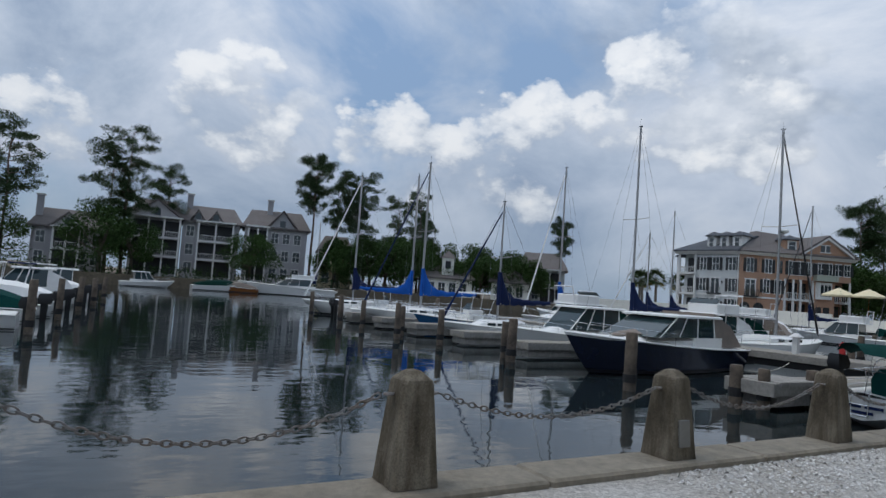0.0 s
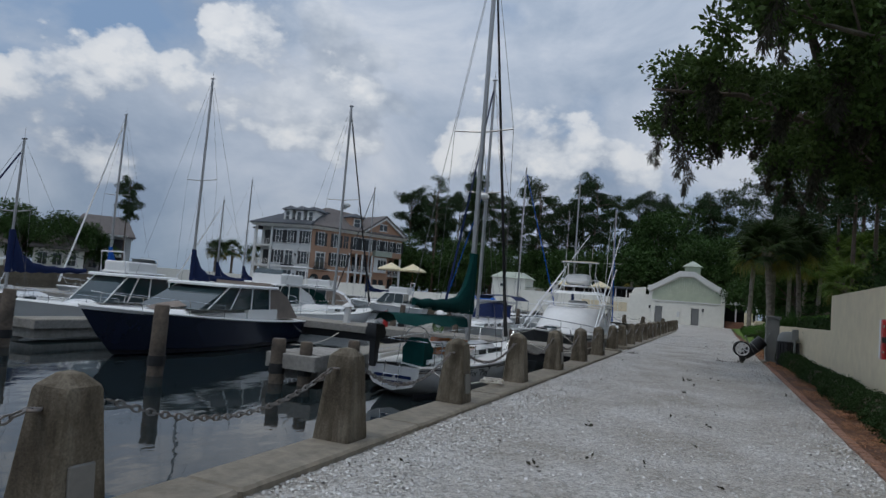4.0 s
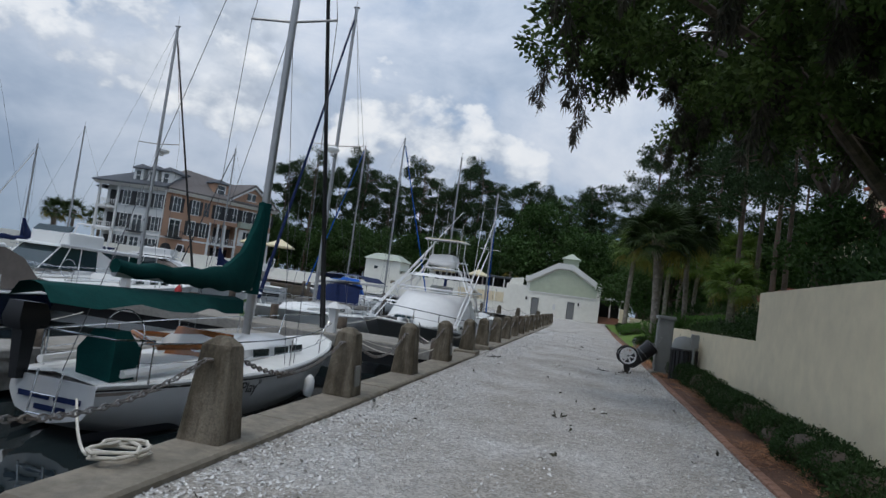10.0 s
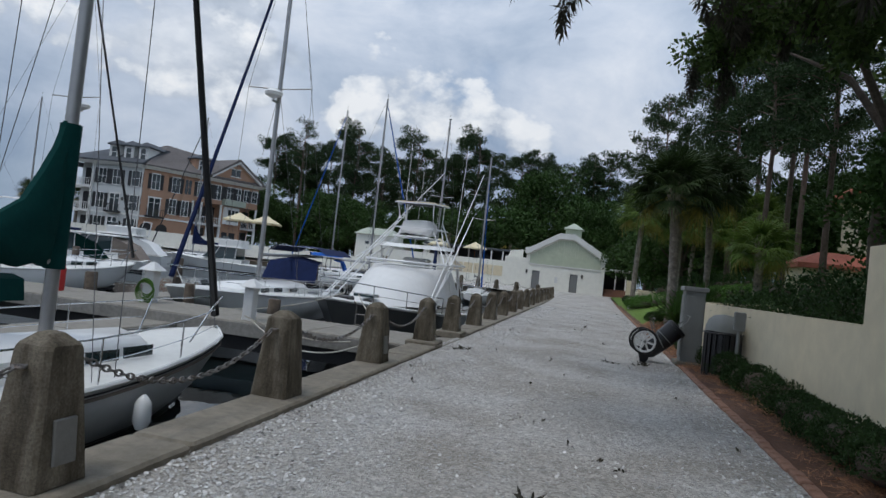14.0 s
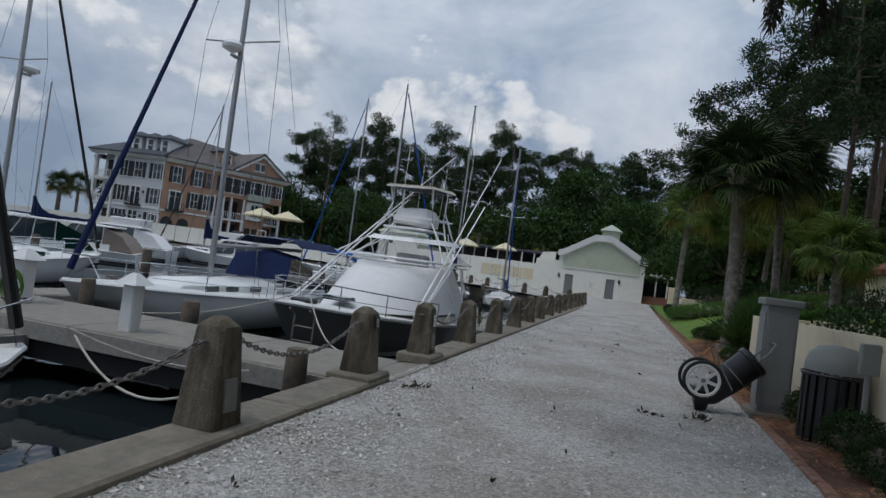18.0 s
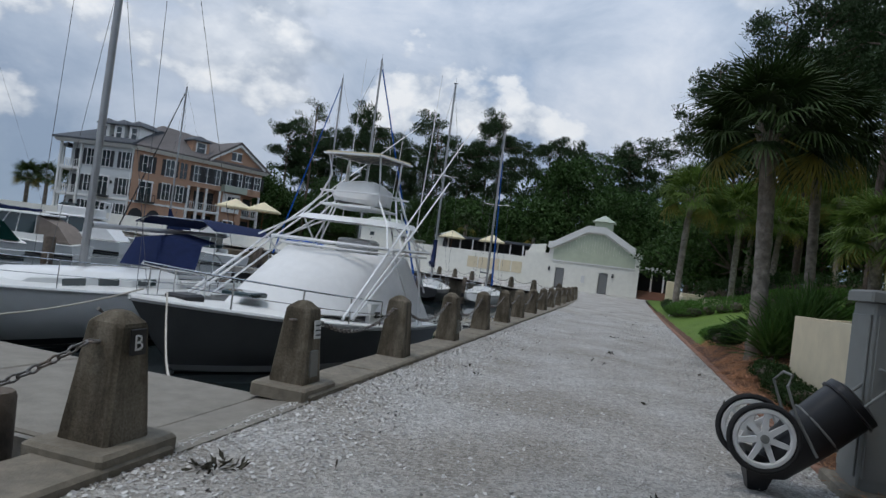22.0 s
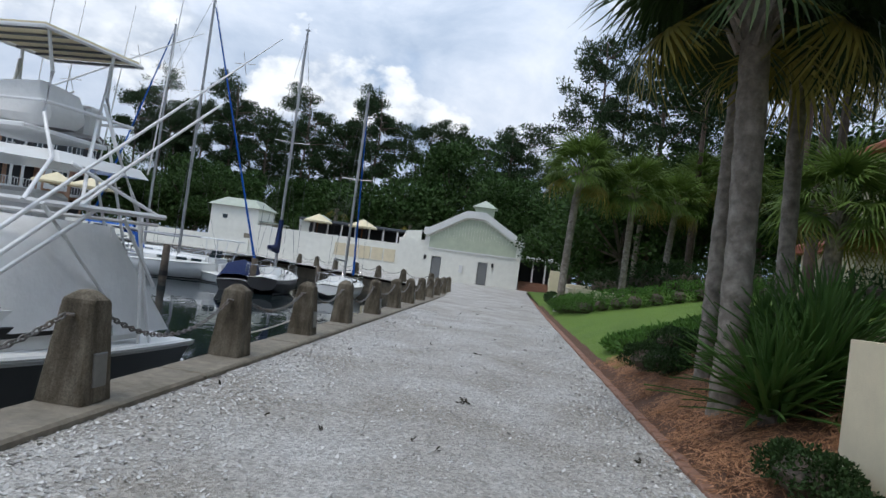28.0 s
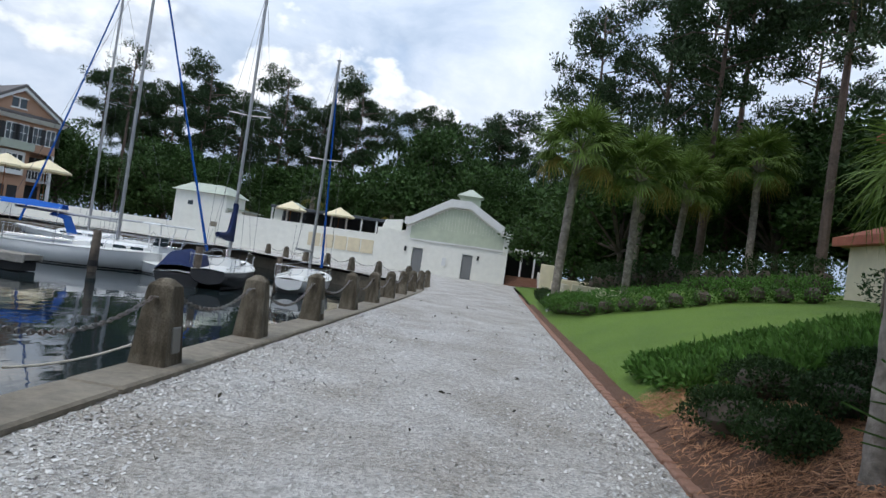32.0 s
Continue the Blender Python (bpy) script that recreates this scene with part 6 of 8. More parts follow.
part("bulwark_teak", G().tube([(-0.75, 3.2, fs + 0.35), (-0.85, 2.4, fs + 0.42), (0.0, 2.0, fs + 0.30), (0.85, 2.4, fs + 0.42), (0.75, 3.2, fs + 0.35)], 0.05, 6), "teak", fp, smooth=True)
part("hatch_board", G().loft([[(-0.62, 2.95, fs + 0.02), (0.62, 2.95, fs + 0.02), (0.62, 3.05, fs + 0.02), (-0.62, 3.05, fs + 0.02)], [(-0.55, 3.15, fs + 0.55), (0.55, 3.15, fs + 0.55), (0.55, 3.25, fs + 0.55), (-0.55, 3.25, fs + 0.55)]]), "teak", fp, "varnished teak companionway")
for k in range(4):
    part("instrument", G().lathe([(0.06, 0), (0.06, 0.03), (0.05, 0.035)], (0, 0, 0), 12), "black", fp).matrix_local = pose(0.2 + 0.16 * k, 2.92, fs + 0.28, 80, 0, 0)
part("engine_cover", G().loft([[(0.1, 0.25, fs), (0.65, 0.25, fs), (0.65, 0.7, fs), (0.1, 0.7, fs)], [(0.08, 0.22, fs + 0.42), (0.68, 0.22, fs + 0.42), (0.68, 0.75, fs + 0.42), (0.08, 0.75, fs + 0.42)], [(0.2, 0.35, fs + 0.68), (0.55, 0.35, fs + 0.68), (0.55, 0.62, fs + 0.68), (0.2, 0.62, fs + 0.68)]]), "green_canvas", fp, "teal canvas hood", smooth=True)
part("ladder", G().tube([(-0.2, -0.06, fs + 0.1), (-0.2, -0.14, fs - 0.5)], 0.015).tube([(0.2, -0.06, fs + 0.1), (0.2, -0.14, fs - 0.5)], 0.015).tube([(-0.2, -0.12, fs - 0.2), (0.2, -0.12, fs - 0.2)], 0.015).tube([(-0.2, -0.14, fs - 0.45), (0.2, -0.14, fs - 0.45)], 0.015), "steel", fp, smooth=True)
fender(fp, 1.46, 4.7, 0.22)
lettering("For", 0.26, "black", pose(1.20, 1.95, 0.50, 90, 0, 81.5), fp, slant=0.3)
lettering("\"Play\"", 0.26, "black", pose(1.20, 1.95, 0.50, 90, 0, 81.5) @ pose(0.44, 0, 0), fp, slant=0.3)
for x, w, z in ((-0.5, 0.5, 0.5), (0.08, 0.42, 0.5), (-0.22, 0.5, 0.36)):
    part("lettering_bar", G().box(x, x + w, -0.03, -0.012, z, z + 0.07), "navy_canvas", fp)
# second boom tent over the cockpit
rows = []
for k in range(8):
    t = k / 7
    y = -0.6 + 4.6 * t
    s = 0.06 * math.sin(k * 2.2)
    w = 0.3 + 0.35 * math.sin(math.pi * min(1, t * 1.1))
    rows.append([(-w - 0.1 * math.sin(3 * t), y, fs + 1.06 - 0.12 * t + s), (-0.18, y, fs + 1.24 - 0.1 * t + s * 0.5), (0.0, y, fs + 1.28 - 0.1 * t), (0.18, y, fs + 1.24 - 0.1 * t - s * 0.5), (w * 0.9 + 0.08 * math.cos(4 * t), y, fs + 1.04 - 0.14 * t - s)])
part("boom_tent", G().loft(rows, False, False, closed=False), "green_canvas", fp, smooth=True)

# navy express cruiser
nb, rr, fs, fb = motorboat(pose(-17.75, 23.0, W, 0, 0, 190.3), 11.4, 3.3, "navy", "express", "tan_canvas", "navy-hulled cruiser with a white top and taupe canvas")
part("sheer_band", G().loft([[(r[k][0] * 1.01, r[k][1], r[k][2] + 0.01), (r[k + (1 if k == 0 else -1)][0] * 1.012, r[k][1] - 0.01, r[k][2] - 0.09)] for k in (0,) for r in rr], False, False, closed=False).loft([[(r[10][0] * 1.01, r[10][1], r[10][2] + 0.01), (r[9][0] * 1.012, r[10][1] - 0.01, r[10][2] - 0.09)] for r in rr], False, False, closed=False), "gelcoat", nb, "white sheer band")
part("foredeck_cover", G().loft([[(-0.9, 5.9, fs + 0.55), (0, 5.9, fs + 0.78), (0.9, 5.9, fs + 0.55)], [(-0.55, 7.4, fs + 0.58), (0, 7.4, fs + 0.7), (0.55, 7.4, fs + 0.58)], [(-0.2, 8.6, fb - 0.1), (0, 8.6, fb - 0.04), (0.2, 8.6, fb - 0.1)]], False, False, closed=False), "tan_canvas", nb, smooth=True)

# sport-fishing boat with a tall tower
sf = thing("sportfishing_boat", pose(-6.55, 40.15, W, 0, 0, 175.5), "dark grey sport-fishing boat with white canvas and a pipe tower", "motorboat", "boats in the marina")
SL, SB, SFS, SFB = 11.65, 4.2, 0.74, 1.34
rr = hull_parts(sf, SL, SB, SFS, SFB, "greyhull", False, 0.93, 0.35, 0.13, "graywhite", start=2.6)
rail_along(sf, rr, 6, 13, 0.58, 0.018, "steel", 2)
part("bow_rail", G().tube([(rr[13][0][0] * 0.93, rr[13][0][1], rr[13][0][2] + 0.58), (0, SL * 0.985, SFB + 0.58), (rr[13][10][0] * 0.93, rr[13][10][1], rr[13][10][2] + 0.58)], 0.018), "steel", sf, smooth=True)
part("toe_board", G().loft([[(r[0][0] * 1.005, r[0][1], r[0][2] - 0.05), (r[0][0] * 1.02, r[0][1], r[0][2] + 0.03), (r[0][0] * 0.97, r[0][1], r[0][2] + 0.04)] for r in rr], False, False, closed=False).loft([[(r[10][0] * 1.005, r[10][1], r[10][2] - 0.05), (r[10][0] * 1.02, r[10][1], r[10][2] + 0.03), (r[10][0] * 0.97, r[10][1], r[10][2] + 0.04)] for r in rr], False, False, closed=False), "gelcoat", sf, smooth=True)
rounded_cabin(sf, 4.6, 10.0, 1.5, 0.8, SFS + 0.1, 0.42, "gelcoat", 0.05, 2.6, "foredeck")
Z = SFS
def half_ring(k, z):
    """The plan of the windscreen canvas, k its size, at height z."""
    pts = [(1.74, 4.2), (1.72, 6.0), (1.42, 7.3), (0.8, 8.4), (0, 8.8)]
    row = [(-x * (0.66 + 0.34 * k), 4.2 + (y - 4.2) * k, z) for x, y in pts]
    return row + [(-x, y, q) for x, y, q in reversed(row[:-1])]
part("canvas_front", G().loft([half_ring(1.0, Z + 0.36), half_ring(0.86, Z + 0.84), half_ring(0.68, Z + 1.34), half_ring(0.5, Z + 1.72)], False, True, closed=False), "white_canvas", sf, "white canvas windscreen cover", smooth=True)
for sgn in (-1, 1):
    part("side_curtain", G().hexa([(sgn * 1.74, 3.0, Z + 0.2), (sgn * 1.74, 4.3, Z + 0.2), (sgn * 1.66, 4.3, Z + 0.2), (sgn * 1.66, 3.0, Z + 0.2), (sgn * 1.70, 3.1, Z + 0.35), (sgn * 1.46, 4.3, Z + 1.74), (sgn * 1.40, 4.3, Z + 1.74), (sgn * 1.64, 3.1, Z + 0.35)]), "white_canvas", sf, "white canvas side curtain", smooth=True)
for sgn in (-1, 1):
    part("cabin_side", G().box(sgn * 1.6 - 0.05, sgn * 1.6 + 0.05, 3.6, 6.4, Z + 0.1, Z + 0.62), "gelcoat", sf)
for sgn in (-1, 1):
    part("side_vent", G().bevel_box(sgn * 1.68 - 0.025, sgn * 1.68 + 0.025, 4.3, 6.2, Z + 0.30, Z + 0.44, 0.01), "black", sf, "dark slot windows")
part("brow_rail", G().tube([(-1.8, 3.6, Z + 1.95), (-1.78, 5.2, Z + 1.92), (-1.3, 6.3, Z + 1.9), (0, 6.8, Z + 1.9), (1.3, 6.3, Z + 1.9), (1.78, 5.2, Z + 1.92), (1.8, 3.6, Z + 1.95)], 0.045), "whitepipe", sf, smooth=True)
part("brow_rail", G().tube([(-1.7, 3.6, Z + 1.82), (-1.66, 5.1, Z + 1.8), (-1.2, 6.1, Z + 1.78), (0, 6.6, Z + 1.78), (1.2, 6.1, Z + 1.78), (1.66, 5.1, Z + 1.8), (1.7, 3.6, Z + 1.82)], 0.03), "whitepipe", sf, smooth=True)
part("hardtop", G().loft([[(-1.3, 3.4, Z + 2.5), (1.3, 3.4, Z + 2.5), (1.3, 5.2, Z + 2.46), (0.8, 6.2, Z + 2.43), (-0.8, 6.2, Z + 2.43), (-1.3, 5.2, Z + 2.46)], [(-1.2, 3.5, Z + 2.64), (1.2, 3.5, Z + 2.64), (1.15, 5.1, Z + 2.62), (0.65, 6.0, Z + 2.56), (-0.65, 6.0, Z + 2.56), (-1.15, 5.1, Z + 2.62)]]), "gelcoat", sf, "white hardtop")
part("windscreen_seat", G().bevel_box(-0.5, 0.5, 4.0, 4.6, Z + 1.3, Z + 2.1, 0.06), "whiteplastic", sf)
part("helm_floor", G().bevel_box(-0.75, 0.75, 3.7, 5.3, Z + 2.86, Z + 2.92, 0.02), "whitepipe", sf)
hel = G()
for k, (w, d, z, jit) in enumerate(((0.62, 0.4, 3.0, 0), (0.7, 0.5, 3.1, 0.03), (0.66, 0.46, 3.38, -0.04), (0.6, 0.4, 3.5, 0.04), (0.4, 0.24, 3.54, 0.02))):
    ringp = [(w * math.copysign(abs(math.cos(q)) ** 0.5, math.cos(q)) * (1 + 0.07 * math.sin(5 * q + k)), 4.5 + d * math.copysign(abs(math.sin(q)) ** 0.5, math.sin(q)) * (1 + 0.06 * math.cos(3 * q + 2 * k)), Z + z + 0.04 * math.sin(2 * q + k) + jit) for q in [2 * math.pi * j / 14 for j in range(14)]]
    hel.v += ringp
hel.f = [(14 * k + j, 14 * k + (j + 1) % 14, 14 * (k + 1) + (j + 1) % 14, 14 * (k + 1) + j) for k in range(4) for j in range(14)] + [tuple(range(56, 70))]
part("helm_cover", hel, "white_canvas", sf, "crumpled white canvas helm cover", smooth=True)
part("tower_seat", G().bevel_box(-0.45, 0.45, 3.5, 3.85, Z + 3.05, Z + 3.5, 0.05), "whiteplastic", sf)
part("shade", G().loft([[(-0.78, 3.3, Z + 4.32), (0.78, 3.3, Z + 4.32), (0.78, 5.2, Z + 4.22), (-0.78, 5.2, Z + 4.22)], [(-0.76, 3.3, Z + 4.37), (0.76, 3.3, Z + 4.37), (0.76, 5.2, Z + 4.27), (-0.76, 5.2, Z + 4.27)]]), "umbrella", sf, "grey-beige tower sunshade")
for k in range(6):
    part("shade_bow", G().tube([(-0.78, 3.32 + 0.37 * k, Z + 4.29 - 0.02 * k), (0.78, 3.32 + 0.37 * k, Z + 4.29 - 0.02 * k)], 0.018), "wire", sf)
part("shade_frame", G().tube([(-0.8, 3.25, Z + 4.3), (0.8, 3.25, Z + 4.3), (0.8, 5.25, Z + 4.2), (-0.8, 5.25, Z + 4.2), (-0.8, 3.25, Z + 4.3)], 0.028), "whitepipe", sf, smooth=True)
for s in (-1, 1):
    for pts in ([(1.78, 2.0, Z), (1.5, 2.9, Z + 1.9), (1.05, 3.3, Z + 2.9), (0.78, 3.3, Z + 3.6), (0.8, 3.35, Z + 4.3)], [(1.8, 2.9, Z), (1.62, 3.2, Z + 1.9), (1.1, 3.55, Z + 2.9), (0.84, 3.6, Z + 3.5)], [(1.78, 6.2, Z + 1.9), (1.25, 5.3, Z + 2.5), (0.85, 5.1, Z + 3.1), (0.7, 4.9, Z + 3.7), (0.74, 5.1, Z + 4.2)], [(1.7, 5.2, Z + 1.9), (1.2, 4.6, Z + 2.5), (0.8, 3.7, Z + 3.3), (0.8, 3.4, Z + 4.1)], [(1.78, 2.6, Z + 1.95), (1.3, 5.0, Z + 2.48)], [(1.74, 5.3, Z + 1.9), (1.3, 3.6, Z + 2.5)], [(0.84, 3.4, Z + 3.3), (0.84, 5.1, Z + 3.25)], [(1.86, 7.6, Z + 0.35), (1.74, 5.0, Z + 1.9)], [(1.66, 4.3, Z + 0.6), (1.75, 5.9, Z + 1.9)], [(1.75, 2.2, Z + 0.9), (1.72, 4.4, Z + 1.85)]):
        part("tower_leg", G().tube([(s * x, y if y > 4.2 else 3.5 + 0.318 * (y - 2.0), z) for x, y, z in pts], 0.026, 8), "whitepipe", sf, smooth=True)
    part("outrigger", G().tube([(s * 1.95, 8.2, Z + 0.4), (s * 1.62, 5.0, Z + 2.5), (s * 0.98, -1.0, Z + 6.4)], 0.036, 8, 0.012), "whitepipe", sf, smooth=True)
    part("outrigger", G().tube([(s * 1.98, 7.9, Z + 0.4), (s * 1.72, 4.7, Z + 2.4), (s * 1.5, 2.0, Z + 4.1)], 0.03, 8, 0.02), "whitepipe", sf, smooth=True)
    for k in (0.45, 0.7):
        px, py, pz = 1.62 - 0.64 * k, 5.0 - 6.0 * k, Z + 2.5 + 3.9 * k
        part("outrigger_spreader", G().tube([(s * px - 0.22, py, pz), (s * px + 0.22, py, pz)], 0.008, 4).tube([(s * px, py - 0.1, pz - 0.2), (s * px, py + 0.1, pz + 0.2)], 0.008, 4), "whitepipe", sf)
part("tower_ring", G().tube([(-0.86, 3.35, Z + 3.3), (0.86, 3.35, Z + 3.3), (0.84, 5.15, Z + 3.25), (-0.84, 5.15, Z + 3.25), (-0.86, 3.35, Z + 3.3)], 0.024), "whitepipe", sf, smooth=True)
lad = part("ladder", G().tube([(-1.45, 3.3, Z), (-1.0, 4.0, Z + 2.9)], 0.022).tube([(-1.05, 3.1, Z), (-0.6, 3.9, Z + 2.9)], 0.022), "whitepipe", sf, smooth=True)
for k in range(8):
    part("rung", G().tube([(-1.45 + 0.054 * k, 3.3 + 0.085 * k, Z + 0.35 * k + 0.2), (-1.05 + 0.054 * k, 3.1 + 0.095 * k, Z + 0.35 * k + 0.2)], 0.014, 5), "whitepipe", lad)
for x, y, h in ((-1.2, 3.3, 4.4), (1.2, 3.2, 4.8), (0.5, 3.4, 3.2), (-0.3, 3.3, 2.8)):
    part("antenna", G().tube([(x, y, Z + 2.6), (x * 1.05, y - 0.3, Z + 2.6 + h)], 0.014, 5, 0.004), "whitepipe", sf)
part("cockpit_floor", G().box(-1.6, 1.6, 2.7, 3.6, Z - 0.32, Z - 0.25), "deckwhite", sf)
part("swim_platform", G().bevel_box(-1.6, 1.6, 2.15, 2.58, 0.28, 0.36, 0.03), "gelcoat", sf, "white swim platform")
part("windlass", G().bevel_box(-0.25, 0.25, 10.2, 10.7, SFB - 0.12, SFB + 0.06, 0.04), "black", sf)
part("hatch", G().bevel_box(-0.35, 0.35, 8.5, 9.1, Z + 0.60, Z + 0.70, 0.03), "windglass", sf)
part("anchor_line", G().tube([(-0.2, 10.7, SFB - 0.03), (-0.5, 10.0, SFB - 0.2), (0.3, 9.7, SFB - 0.2), (0.5, 10.3, SFB - 0.12)], 0.02), "black", sf, smooth=True)
part("coiled_line", G().ring((-1.85, 5.2, Z + 0.25), (1, 0, 0.2), 0.2, 0.02, 16, 5).ring((-1.87, 5.3, Z + 0.2), (1, 0.1, 0.2), 0.23, 0.02, 16, 5), "rope", sf, "white coiled line", smooth=True)

# radar sloop beyond the dock
sailboat(pose(-11.2, 37.2, W, 0, 0, 180), 10.8, 3.4, 14.2, "gelcoat", None, "navy_canvas", "white sloop with a radar dome on the mast and navy canvas", "navy_canvas", True, 1)
sailboat(pose(-20.9, 27.0, W, 0, 0, 0), 10.2, 3.2, 13.6, "gelcoat", None, "black", "white sloop with a tall grey mast and a radar dome", None, True, 1)
sailboat(pose(-28.1, 33.8, W, 0, 0, 180), 9.8, 3.2, 14.3, "gelcoat", "navy_canvas", None, "white sloop with a bare grey mast", None, False, 1)
motorboat(pose(-25.4, 36.2, W, 0, 0, 180), 9.5, 3.3, "gelcoat", "fly", "white_canvas", "white flybridge cruiser in its berth")
motorboat(pose(-30.0, 46.0, W, 0, 0, 150), 9.0, 3.1, "gelcoat", "cabin", "darkgreen", "white cabin cruiser with dark green canvas")
# the berths south of the main dock
motorboat(pose(-22.7, 22.8, W, 0, 0, 180), 8.6, 2.9, "gelcoat", "cabin", "darkgreen", "white pilothouse boat with dark green cockpit canvas")
motorboat(pose(-45.6, 15.2, W, 0, 0, 0), 7.6, 2.6, "gelcoat", "console", "navy_canvas", "white centre-console boat with a black outboard", 2)
motorboat(pose(-32.3, 22.9, W, 0, 0, 180), 8.2, 2.7, "bluehull", "console", "gelcoat", "blue-hulled fishing boat with a white top")
sailboat(pose(-36.6, 22.8, W, 0, 0, 180), 9.6, 3.1, 11.2, "gelcoat", "blue_canvas", "navy_canvas", "white sloop with a blue sail cover", None, False, 1)
sailboat(pose(-47.8, 22.5, W, 0, 0, 180), 9.4, 3.0, 11.6, "gelcoat", "navy_canvas", "white_canvas", "white sloop with furled white headsail", None, False, 1)
sailboat(pose(-41.2, 14.2, W, 0, 0, 0), 9.0, 2.9, 11.1, "gelcoat", "blue_canvas", None, "white sloop with a bright blue sail cover", None, False, 1)
sailboat(pose(-27.7, 21.9, W, 0, 0, 180), 8.0, 2.7, 7.8, "gelcoat", "navy_canvas", "navy_canvas", "white sloop at the dock's end", None, False, 1)
motorboat(pose(-34.6, 26.6, W, 0, 0, 0), 9.4, 3.2, "gelcoat", "fly", None, "white flybridge boat behind the masts")
sailboat(pose(-40.0, 37.0, W, 0, 0, 190), 9.6, 3.0, 13.5, "gelcoat", "blue_canvas", "white_canvas", "white sloop in the outer berths", None, False, 1)
# small craft at the near end of the harbour
SMALL = [("console", "gelcoat", "small white fishing boat with a black outboard", 1), ("covered", "green_canvas", "small white boat under a green cover", 1), ("console", "gelcoat", "white centre-console boat with twin black outboards", 2), ("covered", "white_canvas", "white skiff under a pale cover", 1), ("console", "navy_canvas", "white fishing boat with a navy top", 1), ("cabin", "white_canvas", "small white cabin boat at the dock", 1), ("console", "gelcoat", "small white fishing boat with a black outboard", 1), ("covered", "white_canvas", "white runabout under a pale cover", 1), ("cabin", None, "white day cruiser at the dock", 0)]
for i, (st, cv, lb, en) in enumerate(SMALL):
    x = -27.9 - 3.6 * i
    motorboat(pose(x, -5.0 - 0.137 * (x + 26), W, 0, 0, 178 + 2 * (i % 3)), 6.4 if st != "cabin" else 7.2, 2.3, "gelcoat", st, cv, lb, en, "small boats at the near dock")
# far shore
motorboat(pose(-100.0, 36.0, W, 0, 0, 165), 15.5, 4.4, "gelcoat", "fly", None, "large white motor yacht along the far shore")
motorboat(pose(-103.0, 14.0, W, 0, 0, 0), 9.0, 2.9, "gelcoat", "covered", "darkgreen", "boat under a dark green cover along the far shore")
motorboat(pose(-103.0, 24.0, W, 0, 0, 180), 8.0, 2.7, "teak", "covered", "tan_canvas", "brown wooden boat along the far shore")
sailboat(pose(-102.0, 28.5, W, 0, 0, 0), 9.0, 2.8, 12.5, "gelcoat", "navy_canvas", None, "moored sloop along the far shore", None, False, 1)
motorboat(pose(-103.0, 4.0, W, 0, 0, 0), 7.5, 2.5, "gelcoat", "cabin", None, "small white boat along the far shore")
# inner basin
sailboat(pose(-22.4, 58.6, W, 0, 0, -62), 9.4, 3.4, 15.8, "gelcoat", None, "blue_canvas", "white sloop with a bright blue bimini", "blue_canvas", False, 1)
motorboat(pose(-13.6, 60.2, W, 0, 0, 60), 5.0, 2.1, "gelcoat", "console", "gelcoat", "small white fishing boat with a folded top", 1)
sailboat(pose(-11.4, 57.2, W, 0, 0, 14), 8.4, 2.7, 14.6, "blackhull", "navy_canvas", None, "black-hulled sloop with navy canvas", None, False, 1)
motorboat(pose(-12.6, 57.0, W, 0, 0, 18), 5.6, 2.1, "blackhull", "covered", "navy_canvas", "dark boat under a navy cover", 0)
sailboat(pose(-9.0, 60.4, W, 0, 0, 4), 7.4, 2.5, 12.2, "gelcoat", None, "blue_canvas", "small white sloop with a furled blue headsail", None, False, 1)
sailboat(pose(-19.3, 69.4, W, 0, 0, 96), 9.6, 3.1, 16.6, "gelcoat", None, "blue_canvas", "white sloop before the terrace wall", None, False, 1)
motorboat(pose(-30.0, 66.0, W, 0, 0, 100), 9.0, 3.1, "gelcoat", "fly", None, "white cruiser before the white hut")
motorboat(pose(-36.0, 60.0, W, 0, 0, 110), 10.5, 3.4, "gelcoat", "fly", "white_canvas", "white flybridge yacht before the townhouses")
motorboat(pose(-40.0, 52.0, W, 0, 0, 120), 9.5, 3.2, "gelcoat", "cabin", "white_canvas", "white cruiser in the outer basin")
motorboat(pose(-30.0, 50.0, W, 0, 0, 110), 8.5, 2.9, "gelcoat", "cabin", "tan_canvas", "white cruiser with beige canvas")
sailboat(pose(-43.1, 54.2, W, 0, 0, 150), 9.5, 3.0, 10.2, "gelcoat", "navy_canvas", "white_canvas", "white sloop in the outer basin", None, False, 1)
sailboat(pose(-47.6, 64.0, W, 0, 0, 140), 9.8, 3.0, 14.2, "gelcoat", "navy_canvas", None, "white sloop before the townhouses", None, False, 1)
sailboat(pose(-36.2, 72.2, W, 0, 0, 153), 9.8, 3.0, 14.8, "gelcoat", "navy_canvas", "black", "white sloop with a slim mast before the townhouses", None, False, 1)
motorboat(pose(-48.0, 45.0, W, 0, 0, 90), 10.0, 3.3, "gelcoat", "fly", None, "white cruiser near the harbour mouth")


# ---- plants ----
NR = np.random.RandomState(11)


